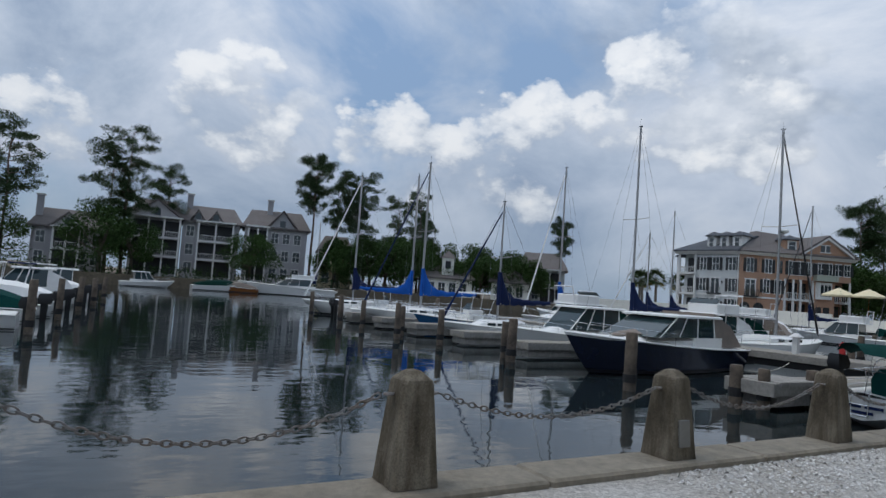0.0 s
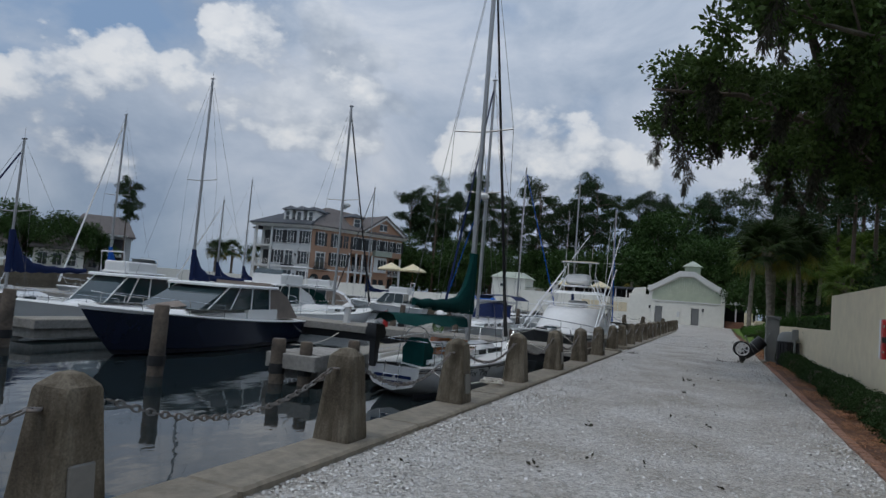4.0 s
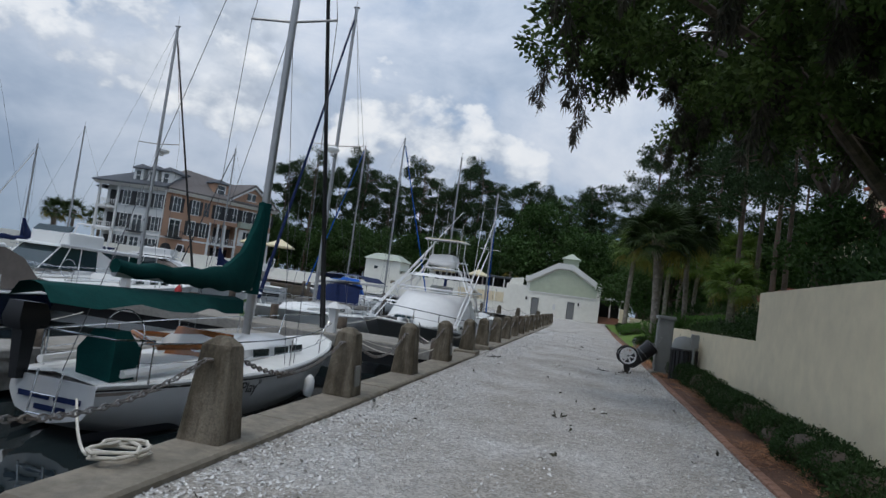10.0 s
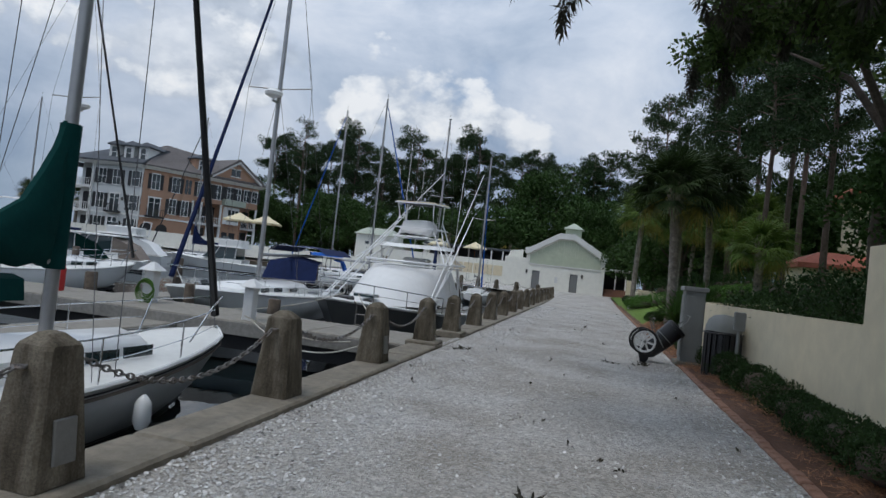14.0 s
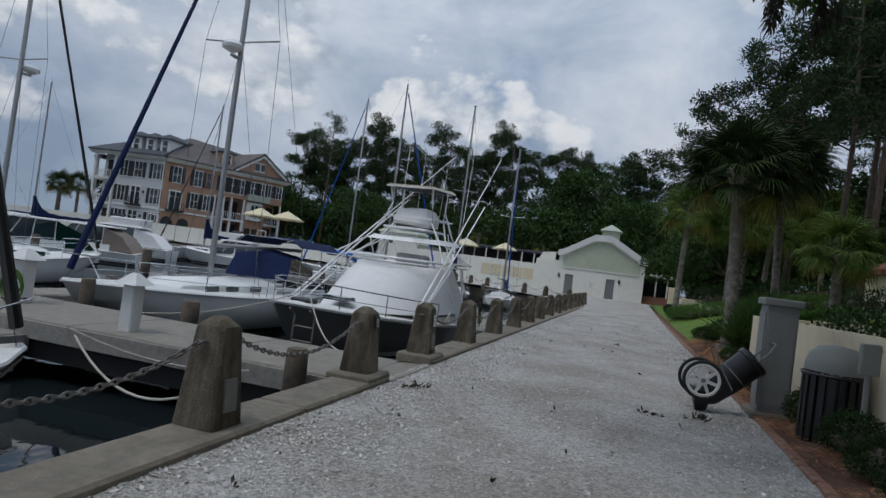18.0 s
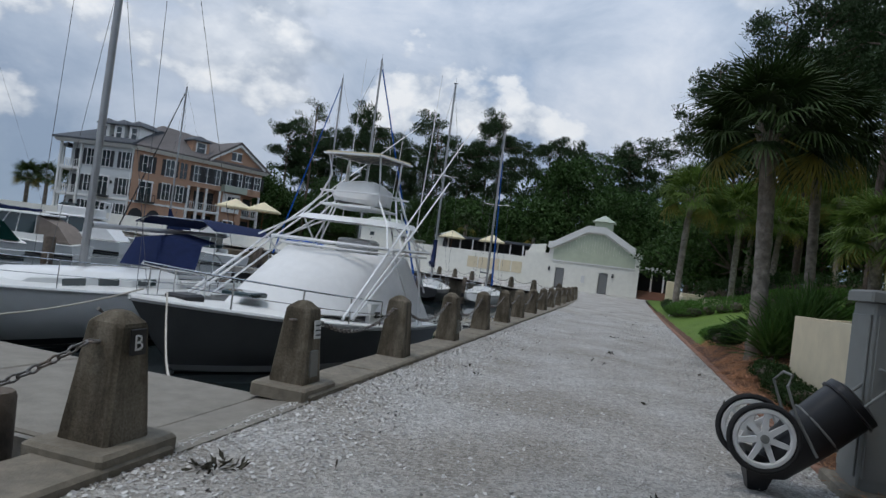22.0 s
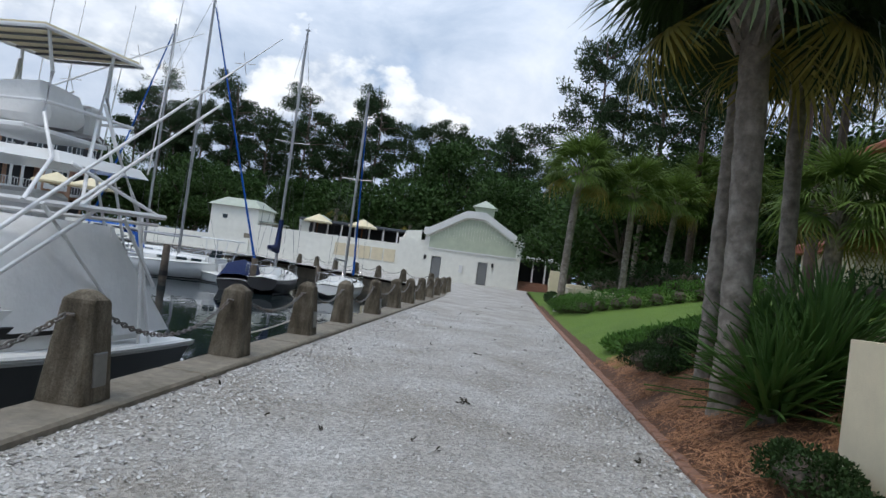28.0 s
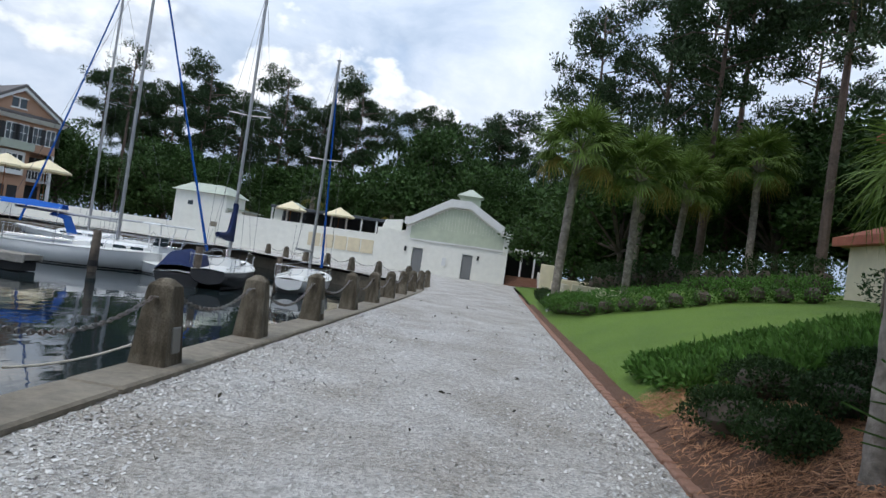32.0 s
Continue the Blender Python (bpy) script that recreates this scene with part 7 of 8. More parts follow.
class Leaves:
    """Many small leaf blades, each a bent quad of its own."""

    def __init__(self):
        self.v = []

    def cloud(self, c, rad, n, ln, wd, shell=0.55, droop=0.0, up=0.3):
        d = NR.normal(size=(n, 3))
        d /= np.linalg.norm(d, axis=1)[:, None]
        r = shell + (1 - shell) * NR.rand(n) ** 0.6
        r *= 0.85 + 0.3 * NR.rand(n)
        p = np.array(c) + d * r[:, None] * np.array(rad)
        a = NR.normal(size=(n, 3)) * 0.75 + d * 0.8 + np.array([0, 0, up - droop])
        a /= np.linalg.norm(a, axis=1)[:, None]
        s = np.cross(a, NR.normal(size=(n, 3)))
        s /= np.maximum(1e-6, np.linalg.norm(s, axis=1))[:, None]
        k = (0.7 + 0.6 * NR.rand(n))[:, None]
        h, w = a * ln * k, s * wd * k * 0.5
        self.v.append(np.stack([p, p + h * 0.5 + w, p + h, p + h * 0.5 - w], 1))
        return self

    def mesh(self, name, mat):
        q = np.concatenate(self.v).reshape(-1, 4, 3)
        n = len(q)
        me = bpy.data.meshes.new(name)
        me.vertices.add(4 * n)
        me.vertices.foreach_set("co", q.reshape(-1).astype(np.float32))
        me.loops.add(4 * n)
        me.loops.foreach_set("vertex_index", np.arange(4 * n, dtype=np.int32))
        me.polygons.add(n)
        me.polygons.foreach_set("loop_start", np.arange(0, 4 * n, 4, dtype=np.int32))
        me.materials.append(MAT[mat])
        me.update(calc_edges=True)
        me.validate()
        return me


def tree_parts(t, trunk, crown_me):
    part("trunk", trunk, t[0], t[1], smooth=True)
    part("crown", crown_me, "", t[1])


def pine_variant(seed, H, crown_from=0.5, spread=3.2, dense=1.0, leaf=0.3):
    """Trunk and limbs, and crown, of a tall pine with tufted, layered limbs."""
    rnd = random.Random(seed)
    g, lv = G(), Leaves()
    bend = [(0.25 * noise.noise((seed, k * 0.4, 0)), 0.25 * noise.noise((seed, 9, k * 0.4))) for k in range(9)]
    pts = [(bend[k][0] * k * 0.25, bend[k][1] * k * 0.25, H * k / 8) for k in range(9)]
    g.tube(pts, 0.24 * H / 20, 8, 0.05)
    z = H * crown_from
    while z < H * 0.99:
        t = (z / H - crown_from) / (1 - crown_from)
        reach = spread * (0.55 + 0.75 * math.sin(math.pi * min(1, 0.18 + t * 0.72))) * rnd.uniform(0.45, 1.1)
        a = rnd.uniform(0, 6.28)
        k = min(7, int(z / H * 8))
        base = Vector(pts[k]).lerp(Vector(pts[k + 1]), z / H * 8 - k)
        tip = base + Vector((math.cos(a) * reach, math.sin(a) * reach, reach * rnd.uniform(-0.05, 0.35)))
        mid = base.lerp(tip, 0.5) + Vector((0, 0, 0.12 * reach))
        g.tube([base, mid, tip], 0.06 * H / 20, 5, 0.015)
        for q in range(6):
            f = 0.35 + 0.65 * (q + rnd.random()) / 6
            c = base.lerp(mid, f * 2) if f < 0.5 else mid.lerp(tip, f * 2 - 1)
            c = c + Vector((rnd.uniform(-0.7, 0.7), rnd.uniform(-0.7, 0.7), rnd.uniform(-0.2, 0.5)))
            r = rnd.uniform(0.45, 0.85) * (0.6 + 0.14 * spread)
            lv.cloud(c, (r, r, r * 0.75), int(85 * dense), leaf, leaf * 0.34, 0.1, 0, 0.6)
        z += H * (1 - crown_from) / 26 * rnd.uniform(0.6, 1.4)
    lv.cloud((pts[8][0], pts[8][1], H), (0.9, 0.9, 0.8), int(60 * dense), leaf, leaf * 0.34, 0.2)
    return g.mesh("trunk", MAT["pinebark"], True), lv.mesh("crown", "pineleaf")


def broad_variant(seed, H, R0, mat="broadleaf", leaf=0.31, dense=1.7):
    rnd = random.Random(seed)
    g, lv = G(), Leaves()
    g.tube([(0, 0, -0.3), (0.1, 0.1, H * 0.2), (0.0, 0.2, H * 0.5)], 0.03 * H, 8, 0.015 * H)
    for k in range(30):
        a, e = rnd.uniform(0, 6.28), rnd.uniform(0.05, 1.0)
        rr = R0 * (1 - (e - 0.35) ** 2 * 1.4) * rnd.uniform(0.45, 1.0)
        c = Vector((math.cos(a) * rr, math.sin(a) * rr, H * (0.22 + 0.7 * e)))
        if k < 14:
            g.tube([(0, 0.15, H * 0.3), c * 0.55 + Vector((0, 0, H * 0.12)), c], 0.012 * H, 5, 0.004 * H)
        s = R0 * rnd.uniform(0.26, 0.44)
        lv.cloud(c, (s, s, s * 0.75), int(190 * dense), leaf, leaf * 0.6, 0.35)
    return g.mesh("trunk", MAT["bark"], True), lv.mesh("crown", mat)


PINES = [pine_variant(s, h, c, sp, d) for s, h, c, sp, d in ((1, 21, 0.5, 3.4, 1.0), (2, 23, 0.45, 3.8, 1.0), (3, 20, 0.58, 3.0, 1.0), (4, 24, 0.4, 4.2, 1.1))]
PINE_H = [21, 23, 20, 24]
BROADS = [broad_variant(s, h, r) for s, h, r in ((11, 9, 4.2), (12, 11, 5.0), (13, 8, 4.6), (14, 12, 4.6))]
BROAD_H = [9, 11, 8, 12]


def put_tree(kind, k, x, y, z, h, label, group, wide=1.0):
    src, hs = (PINES, PINE_H) if kind == "pine" else (BROADS, BROAD_H)
    s = h / hs[k]
    t = thing(kind + "_tree" if kind == "pine" else "broadleaf_tree", pose(x, y, z, 0, 0, R.uniform(0, 360)) @ Matrix.Diagonal((s * wide, s * wide, s, 1)), label, "tree", group)
    part("trunk", src[k][0], "", t)
    part("crown", src[k][1], "", t)
    return t


PL, BL = "tall dark-green pine with tufted limbs above a bare trunk", "dense dark-green broadleaf tree"
# behind the terrace and the harbour house
for i in range(34):
    x = -64 + 2.45 * i + R.uniform(-1.5, 1.5)
    y = 124 + R.uniform(-8, 14) + 0.1 * abs(x + 20)
    put_tree("pine", R.randrange(4), x, y, 0, R.uniform(17.5, 24) + (1.5 if x < -10 else 0), PL, "pines behind the terrace")
for i in range(30):
    x = -70 + 3.0 * i + R.uniform(-1, 1)
    put_tree("broad", R.randrange(4), x, 113 + R.uniform(-5, 8), 0, R.uniform(8, 13), BL, "trees behind the terrace", 1.15)
bare = pine_variant(77, 24.0, 0.6, 2.7, 0.22)
lone = thing("pine_tree", pose(-50.0, 112, 0), "tall sparse pine, half bare, standing clear of others", "tree", "pines behind the terrace")
part("trunk", bare[0], "", lone)
part("crown", bare[1], "", lone)
put_tree("broad", 3, -2.0, 112, 0, 16.5, "large rounded dark-green tree behind the harbour house", "trees behind the terrace", 1.0)
put_tree("broad", 1, -8.0, 116, 0, 19.0, "large rounded dark-green tree behind the harbour house", "trees behind the terrace", 0.9)
put_tree("broad", 3, 7.5, 106, 0, 14, BL, "trees behind the terrace")
put_tree("broad", 1, 14.0, 100, 0, 13, BL, "trees behind the terrace")
# the wooded garden
for x, y, h, k in ((9.5, 62, 17.5, 0), (13, 58, 20.5, 1), (12.0, 66, 20, 2), (5.6, 76, 19.5, 1), (9.2, 71, 21, 3), (24, 60, 17, 0), (31, 66, 19, 2), (12.5, 74, 19, 1), (8, 80, 18, 0), (20, 76, 20, 3), (27, 80, 21, 1), (14.5, 34, 17, 0), (20, 36, 20, 2), (17, 28, 18, 1), (9.2, 46.5, 15.5, 2), (7.6, 44.0, 14.5, 1), (9.0, 40.0, 13.5, 3)):
    put_tree("pine", k, x, y, garden_z(x, y) - 0.1, h, PL, "pines in the garden", 0.95)
for x, y, h, k in ((7.2, 68, 8, 0), (11, 67, 9, 1), (15, 70, 9.5, 3), (20, 68, 10, 1), (25, 70, 10, 0), (30, 60, 11, 3), (9, 76, 9, 2), (13, 84, 10, 1), (18, 86, 11, 3), (5.5, 84, 8, 0), (28, 46, 9, 0), (12.6, 39, 3.6, 2), (9.5, 33, 5, 0), (11.5, 26, 3.6, 1), (8.8, 23.5, 3.0, 2), (12, 17, 4.2, 3), (10.5, 12, 7, 0), (15.5, 22, 9, 1), (35, 75, 12, 3), (38, 58, 12, 1), (6.4, 74, 6.5, 2), (33, 40, 11, 1), (25, 38, 9, 3)):
    put_tree("broad", k, x, y, garden_z(x, y) - 0.1, h, BL, "trees in the garden", 1.1)
for i in range(11):
    x = 13.5 + 3.1 * i
    put_tree("broad", i % 4, x, 63.5 + 0.45 * x * (i % 2) * 0.3 + 0.25 * i, garden_z(x, 64) - 0.2, 6.5 + (i * 7 % 4), BL, "trees in the garden", 1.25)
# the far shore
for x, y, h, k, w in ((-122, -12, 23, 1, 1.2), (-119, -16, 21, 3, 1.2), (-112, 4.6, 23, 3, 1.15), (-113, 2.4, 20, 1, 1.2), (-122, 12.0, 19, 0, 1.1), (-111, 35.2, 23.5, 2, 1.0), (-110, 39.5, 21, 0, 0.9), (-108, 43.0, 21, 1, 1.0), (-113, 45.0, 19, 2, 1.0), (-112, 58, 20, 3, 1.0), (-116, 55, 19, 1, 1.0), (-90.5, 76.5, 15.5, 2, 0.95), (-125, 66, 17, 0, 1)):
    put_tree("pine", k, x, y, 0.4, h, PL, "pines on the far shore", w)
for x, y, h, k in ((-110, 1.5, 11, 1), (-111, 6.0, 10, 3), (-120, -14, 11, 1), (-121, -20, 12, 3), (-108.5, 24.0, 9.5, 3), (-109, 40, 9, 0), (-107, 44, 10, 1), (-106, 48, 11, 3), (-107, 52, 10.5, 0), (-109, 57, 11, 1), (-104, 63, 8, 2), (-101, 66, 9, 3), (-97, 71, 9.5, 1), (-96.5, 74, 8, 0), (-111, 62, 12, 3), (-108, 70, 11, 1), (-104, 72, 9, 2), (-115, 49, 12, 3)):
    put_tree("broad", k, x, y, 0.3, h, BL, "trees on the far shore", 1.1)
hedge_far = Leaves()
for i in range(60):
    yy = -14 + 1.1 * i
    hedge_far.cloud((-108.5 + 0.02 * yy, yy, 1.2), (1.4, 1.0, 0.9 + 0.3 * (i % 3)), 70, 0.35, 0.2, 0.4)
solid("hedge", hedge_far.mesh("hedge", "hedgeleaf"), "", "long clipped hedge along the far shore", "hedge", kind="stuff")


# ---- live oak over the drive ----
oak = thing("live_oak", pose(0, 0, 0), "spreading live oak hung with moss over the drive", "tree")
og, tw, ol, om = G(), G(), Leaves(), Leaves()
og.tube([(6.6, 20.5, 0.2), (6.4, 20.3, 2.0), (5.8, 20.2, 4.4)], 0.42, 12, 0.3)
rnd = random.Random(5)
OAK_LIMBS = [((5.8, 20.2, 4.2), (3.0, 18.5, 6.6), (0.6, 16.9, 7.3), (-1.5, 16.1, 7.3)), ((5.8, 20.2, 4.3), (3.6, 21.0, 7.0), (1.2, 21.6, 8.0), (-1.4, 20.9, 7.8)), ((5.8, 20.2, 4.4), (4.5, 16.6, 6.6), (3.2, 13.8, 7.2), (1.6, 12.0, 7.0)), ((5.8, 20.2, 4.4), (6.5, 16.5, 7.0), (6.8, 12.5, 7.6)), ((5.8, 20.2, 4.4), (4.9, 24.2, 7.6), (3.2, 27.2, 8.6), (2.0, 28.6, 8.4)), ((5.8, 20.2, 4.4), (5.2, 19.8, 8.2), (4.0, 19.0, 10.6)), ((5.8, 20.2, 4.4), (8.6, 19.8, 7.2), (11, 19.5, 8.2)), ((3.0, 18.5, 6.6), (1.8, 15.6, 8.8), (0.4, 13.6, 9.6)), ((3.6, 21.0, 7.0), (1.8, 23.6, 9.2), (0.6, 25.4, 9.8))]
for limb in OAK_LIMBS:
    pts = [Vector(p) + Vector((0, 0, -0.1)) for p in limb]
    part("limb", G().tube(pts, 0.15, 8, 0.03), "bark", oak, smooth=True)
    for k in range(len(pts) - 1):
        a, b = pts[k], pts[k + 1]
        if k == 0:
            a = a.lerp(b, 0.5)
        n = max(3, int((b - a).length / 0.62))
        for j in range(n):
            q = a.lerp(b, (j + rnd.random()) / n)
            for s in range(2):
                o = Vector((rnd.uniform(-1.5, 1.5), rnd.uniform(-1.5, 1.5), rnd.uniform(-0.75, 1.2)))
                tip = q + o
                low = 2.7 + 0.205 * (tip.y - 5.0)
                tip.z = max(tip.z, low)
                edge = max(-2.5, 0.25 - 0.17 * (tip.y - 4.9))
                if tip.x < edge:
                    tip.x = edge + rnd.random() * 0.5
                tw.tube([q, q + o * 0.55 + Vector((0, 0, 0.15)), tip], 0.03, 4, 0.008)
                r = rnd.uniform(0.5, 0.85)
                ol.cloud(tip, (r, r, r * 0.7), 330, 0.15, 0.08, 0.1, 0.25)
                for z in range(2):
                    ol.cloud(tip + Vector((rnd.uniform(-0.7, 0.7), rnd.uniform(-0.7, 0.7), rnd.uniform(-0.55, 0.3))), (r * 0.45, r * 0.45, r * 0.55), 130, 0.15, 0.075, 0.1, 0.5)
                if rnd.random() < 0.5:
                    ln = rnd.uniform(0.5, 1.5)
                    for z in range(6):
                        om.cloud(tip + Vector((0.05 * z * rnd.uniform(-1, 1), 0.0, -r * 0.5 - ln * z / 6)), (0.15 * (1 - z / 7), 0.15 * (1 - z / 7), 0.22), 70, 0.22, 0.025, 0.1, 1.6, -0.4)
# the dense inner crown over the garden wall
for k in range(28):
    c = (rnd.uniform(3.4, 13.0), rnd.uniform(10.5, 22.5), 0.0)
    c = (c[0], c[1], 2.9 + 0.215 * (c[1] - 5.0) + 5.0 * rnd.random() ** 1.6)
    r = rnd.uniform(0.8, 1.3)
    ol.cloud(c, (r * 1.2, r * 1.2, r * 0.8), 340, 0.19, 0.10, 0.1, 0.1)
part("trunk", og, "bark", oak, smooth=True)
tagged(part("twigs", tw, "bark", oak), kind="stuff")
part("crown", ol.mesh("crown", "oakleaf"), "", oak)
part("moss", om.mesh("moss", "moss"), "", oak, "grey hanging moss")

# a second live oak, added mostly out of view to shade the palms and hedges
oak = thing("live_oak", pose(8.6, 33.5, garden_z(8.6, 33.5)), "tall dark live oak added to shade the garden", "tree")
part("trunk", G().tube([(0, 0, -0.2), (-0.1, 0.1, 2.2), (0.1, 0.0, 5.0)], 0.36, 12, 0.26), "bark", oak, smooth=True)
ol = Leaves()
for ex, ey, ez in ((-3.6, -2.6, 8.6), (-2.4, 3.0, 8.8), (3.2, -3.0, 8.6), (4.0, 2.4, 8.8), (0.3, -5.6, 8.8), (0.2, 0.4, 10.2)):
    part("limb", G().tube([(0.1, 0.0, 4.9), (0.4 * ex, 0.4 * ey, 0.5 * (4.9 + ez) + 0.5), (ex, ey, ez)], 0.17, 8, 0.04), "bark", oak, smooth=True)
for k in range(46):
    x, y = rnd.uniform(-5.0, 7.0), rnd.uniform(-6.5, 3.6)
    d = math.hypot((x - 1.0) / 6.2, (y + 1.4) / 5.4)
    if d < 1:
        ol.cloud((x, y, 8.0 + 3.4 * (1 - d * d) + rnd.uniform(-0.9, 0.7)), (1.5, 1.5, 0.9), 300, 0.32, 0.17, 0.1, 0.1)
part("crown", ol.mesh("crown", "oakleaf"), "", oak)


# ---- cabbage palms ----
def frond_mesh(seed, dead=False):
    """One fan frond along +x from the origin."""
    rnd = random.Random(seed)
    g = G()
    pl = 0.95
    g.tube([(0, 0, 0), (pl * 0.6, 0, 0.1), (pl, 0, 0.12)], 0.022, 4, 0.012)
    n = 30
    for i in range(n):
        a = radians(-118 + 236 * i / (n - 1))
        ln = (1.0 - 0.32 * abs(a) / radians(118)) * rnd.uniform(0.85, 1.08)
        rows = []
        for k in range(5):
            t = k / 4
            w = 0.034 * (1 - t) ** 0.7 * (0.55 + 1.4 * t if t < 0.35 else 1.04)
            x, y = pl + math.cos(a) * ln * t, math.sin(a) * ln * t
            z = 0.12 + 0.10 * t - (0.62 if not dead else 0.9) * t ** 2.4 * (0.6 + 0.4 * rnd.random()) - 0.12 * abs(math.sin(a)) * t
            rows.append([(x - math.sin(a) * w, y + math.cos(a) * w, z), (x + math.sin(a) * w, y - math.cos(a) * w, z)])
        g.loft(rows, False, False, closed=False)
    return g


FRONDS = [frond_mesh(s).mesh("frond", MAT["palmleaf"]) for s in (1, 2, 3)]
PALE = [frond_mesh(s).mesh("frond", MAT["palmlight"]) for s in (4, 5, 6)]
OLD = [frond_mesh(9, True).mesh("old_frond", MAT["palmyellow"])]


def palm(x, y, z, h, scale=1.0, label="cabbage palm with a rough grey trunk and fan fronds", r=0.17, fronds=40, lean=(0, 0), boots=True, light=False):
    t = thing("palm_tree", pose(x, y, z), label, "palm tree", "palms in the garden")
    g = G()
    rings = []
    n = int(h / 0.16)
    for k in range(n + 1):
        f = k / n
        rr = r * (1.15 - 0.15 * min(1, f * 6)) * (1 + (0.05 if k % 2 else -0.03)) * (1 + 0.06 * noise.noise((k * 0.3, x, y)))
        cx, cy = lean[0] * f * f, lean[1] * f * f
        rings.append([(cx + rr * math.cos(q) * (1 + 0.05 * noise.noise((k, j, x))), cy + rr * math.sin(q) * (1 + 0.05 * noise.noise((j, k, y))), -0.2 + (h + 0.2) * f) for j, q in enumerate([2 * math.pi * j / 12 for j in range(12)])])
    g.loft(rings)
    part("trunk", g, "palmbark", t, smooth=True)
    if boots:
        bg = G()
        for k in range(26):
            a, zz = k * 2.4, h - 0.75 + 0.03 * k
            bg.tube([(lean[0] + r * 0.8 * math.cos(a), lean[1] + r * 0.8 * math.sin(a), zz), (lean[0] + (r + 0.14) * math.cos(a), lean[1] + (r + 0.14) * math.sin(a), zz + 0.3)], 0.045, 4, 0.02)
        part("boot_ring", bg, "palmbark", t, "old leaf bases under the head")
    for k in range(fronds):
        a = k * 137.5 + R.uniform(-14, 14)
        el = 78 - 118 * (k / fronds) ** 0.85 + R.uniform(-8, 8)
        dead = k > fronds * 0.9
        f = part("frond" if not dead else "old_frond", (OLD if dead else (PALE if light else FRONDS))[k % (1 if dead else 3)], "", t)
        f.matrix_local = pose(lean[0], lean[1], h) @ pose(0, 0, 0, 0, 0, a) @ pose(0, 0, 0, R.uniform(-25, 25), -el, 0) @ Matrix.Diagonal((scale, scale, scale, 1))
    return t


# palms beyond y 41 get the lit frond colour, nearer ones the shaded
for x, y, h, sc, rr in ((2.68, 34.4, 4.6, 1.0, 0.155), (2.86, 35.8, 5.0, 0.92, 0.115), (4.16, 36.9, 4.6, 1.0, 0.115), (2.75, 57.0, 6.4, 1.2, 0.17), (5.6, 58.0, 5.0, 1.2, 0.16), (9.7, 62.5, 5.9, 1.1, 0.16), (11.2, 60.5, 5.6, 1.1, 0.16), (7.9, 60.0, 4.4, 1.0, 0.16), (7.0, 41.6, 2.3, 0.95, 0.17), (13.5, 66, 6.0, 1.1, 0.17), (7.6, 66.5, 6.4, 1.0, 0.17)):
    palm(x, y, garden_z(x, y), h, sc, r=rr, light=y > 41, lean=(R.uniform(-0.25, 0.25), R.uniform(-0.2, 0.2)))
for x, y, h in ((-74, 90, 5.5), (-85.5, 97, 6.5), (-88, 96, 6.0), (-90.5, 98, 6.5), (-66.0, 90.5, 4.5), (-60.5, 90.0, 4.5), (-28, 99, 3.6), (-20.5, 101, 5.6), (-12, 104, 5.0)):
    palm(x, y, 0.2 if x < -40 else 1.0, h, 1.5 if x < -40 else 1.1, "far cabbage palm beside the houses", 0.24, 22, boots=False)


# ---- shrubs ----
def shrub(x, y, z, rx, ry, rz, label="clipped rounded evergreen shrub", mat="hedgeleaf", leaf=0.055, n=1500, group="clipped shrubs", name="shrub"):
    s = thing(name, pose(x, y, z), label, "shrub", group)
    core = G()
    rings = []
    for k in range(1, 7):
        ph = math.pi * k / 7
        rings.append([(rx * 0.66 * math.sin(ph) * math.cos(q) * (1 + 0.1 * noise.noise((x + k, j, y))), ry * 0.66 * math.sin(ph) * math.sin(q), rz * 0.5 - rz * 0.36 * math.cos(ph)) for j, q in enumerate([2 * math.pi * j / 10 for j in range(10)])])
    core.loft(rings)
    part("stem", core, "bark", s, smooth=True)
    lv = Leaves()
    m = 46
    for k in range(m):
        a, u = R.uniform(0, 6.28), R.uniform(-0.35, 1)
        w = math.sqrt(max(0.0, 1 - max(0, u) ** 2))
        c = (rx * 0.72 * w * math.cos(a), ry * 0.72 * w * math.sin(a), rz * 0.48 + rz * 0.40 * u)
        lv.cloud(c, (rx * 0.34, ry * 0.34, rz * 0.2), int(n * 1.5) // m, leaf, leaf * 0.5, 0.6, 0, 0.5)
    part("foliage", lv.mesh("foliage", mat), "", s)
    return s


for i in range(21):
    y = 7.4 + 0.92 * i
    shrub(2.66 + R.uniform(-0.05, 0.05), y, 0.02, R.uniform(0.33, 0.41), R.uniform(0.39, 0.46), R.uniform(0.44, 0.56), "low clipped box shrub in a row before the wall", n=3600, leaf=0.036)
for x, y, a, b, c in ((2.56, 32.2, 0.34, 0.5, 0.42), (2.6, 31.3, 0.34, 0.5, 0.42), (2.62, 30.3, 0.34, 0.5, 0.42), (2.66, 36.7, 0.36, 0.38, 0.40), (2.55, 37.6, 0.42, 0.46, 0.46), (3.1, 38.2, 0.46, 0.44, 0.46), (3.25, 37.1, 0.4, 0.4, 0.42), (3.85, 37.7, 0.42, 0.42, 0.42), (2.45, 28.2, 0.3, 0.5, 0.5)):
    shrub(x, y, garden_z(x, y), a, b, c, n=3200, leaf=0.04)


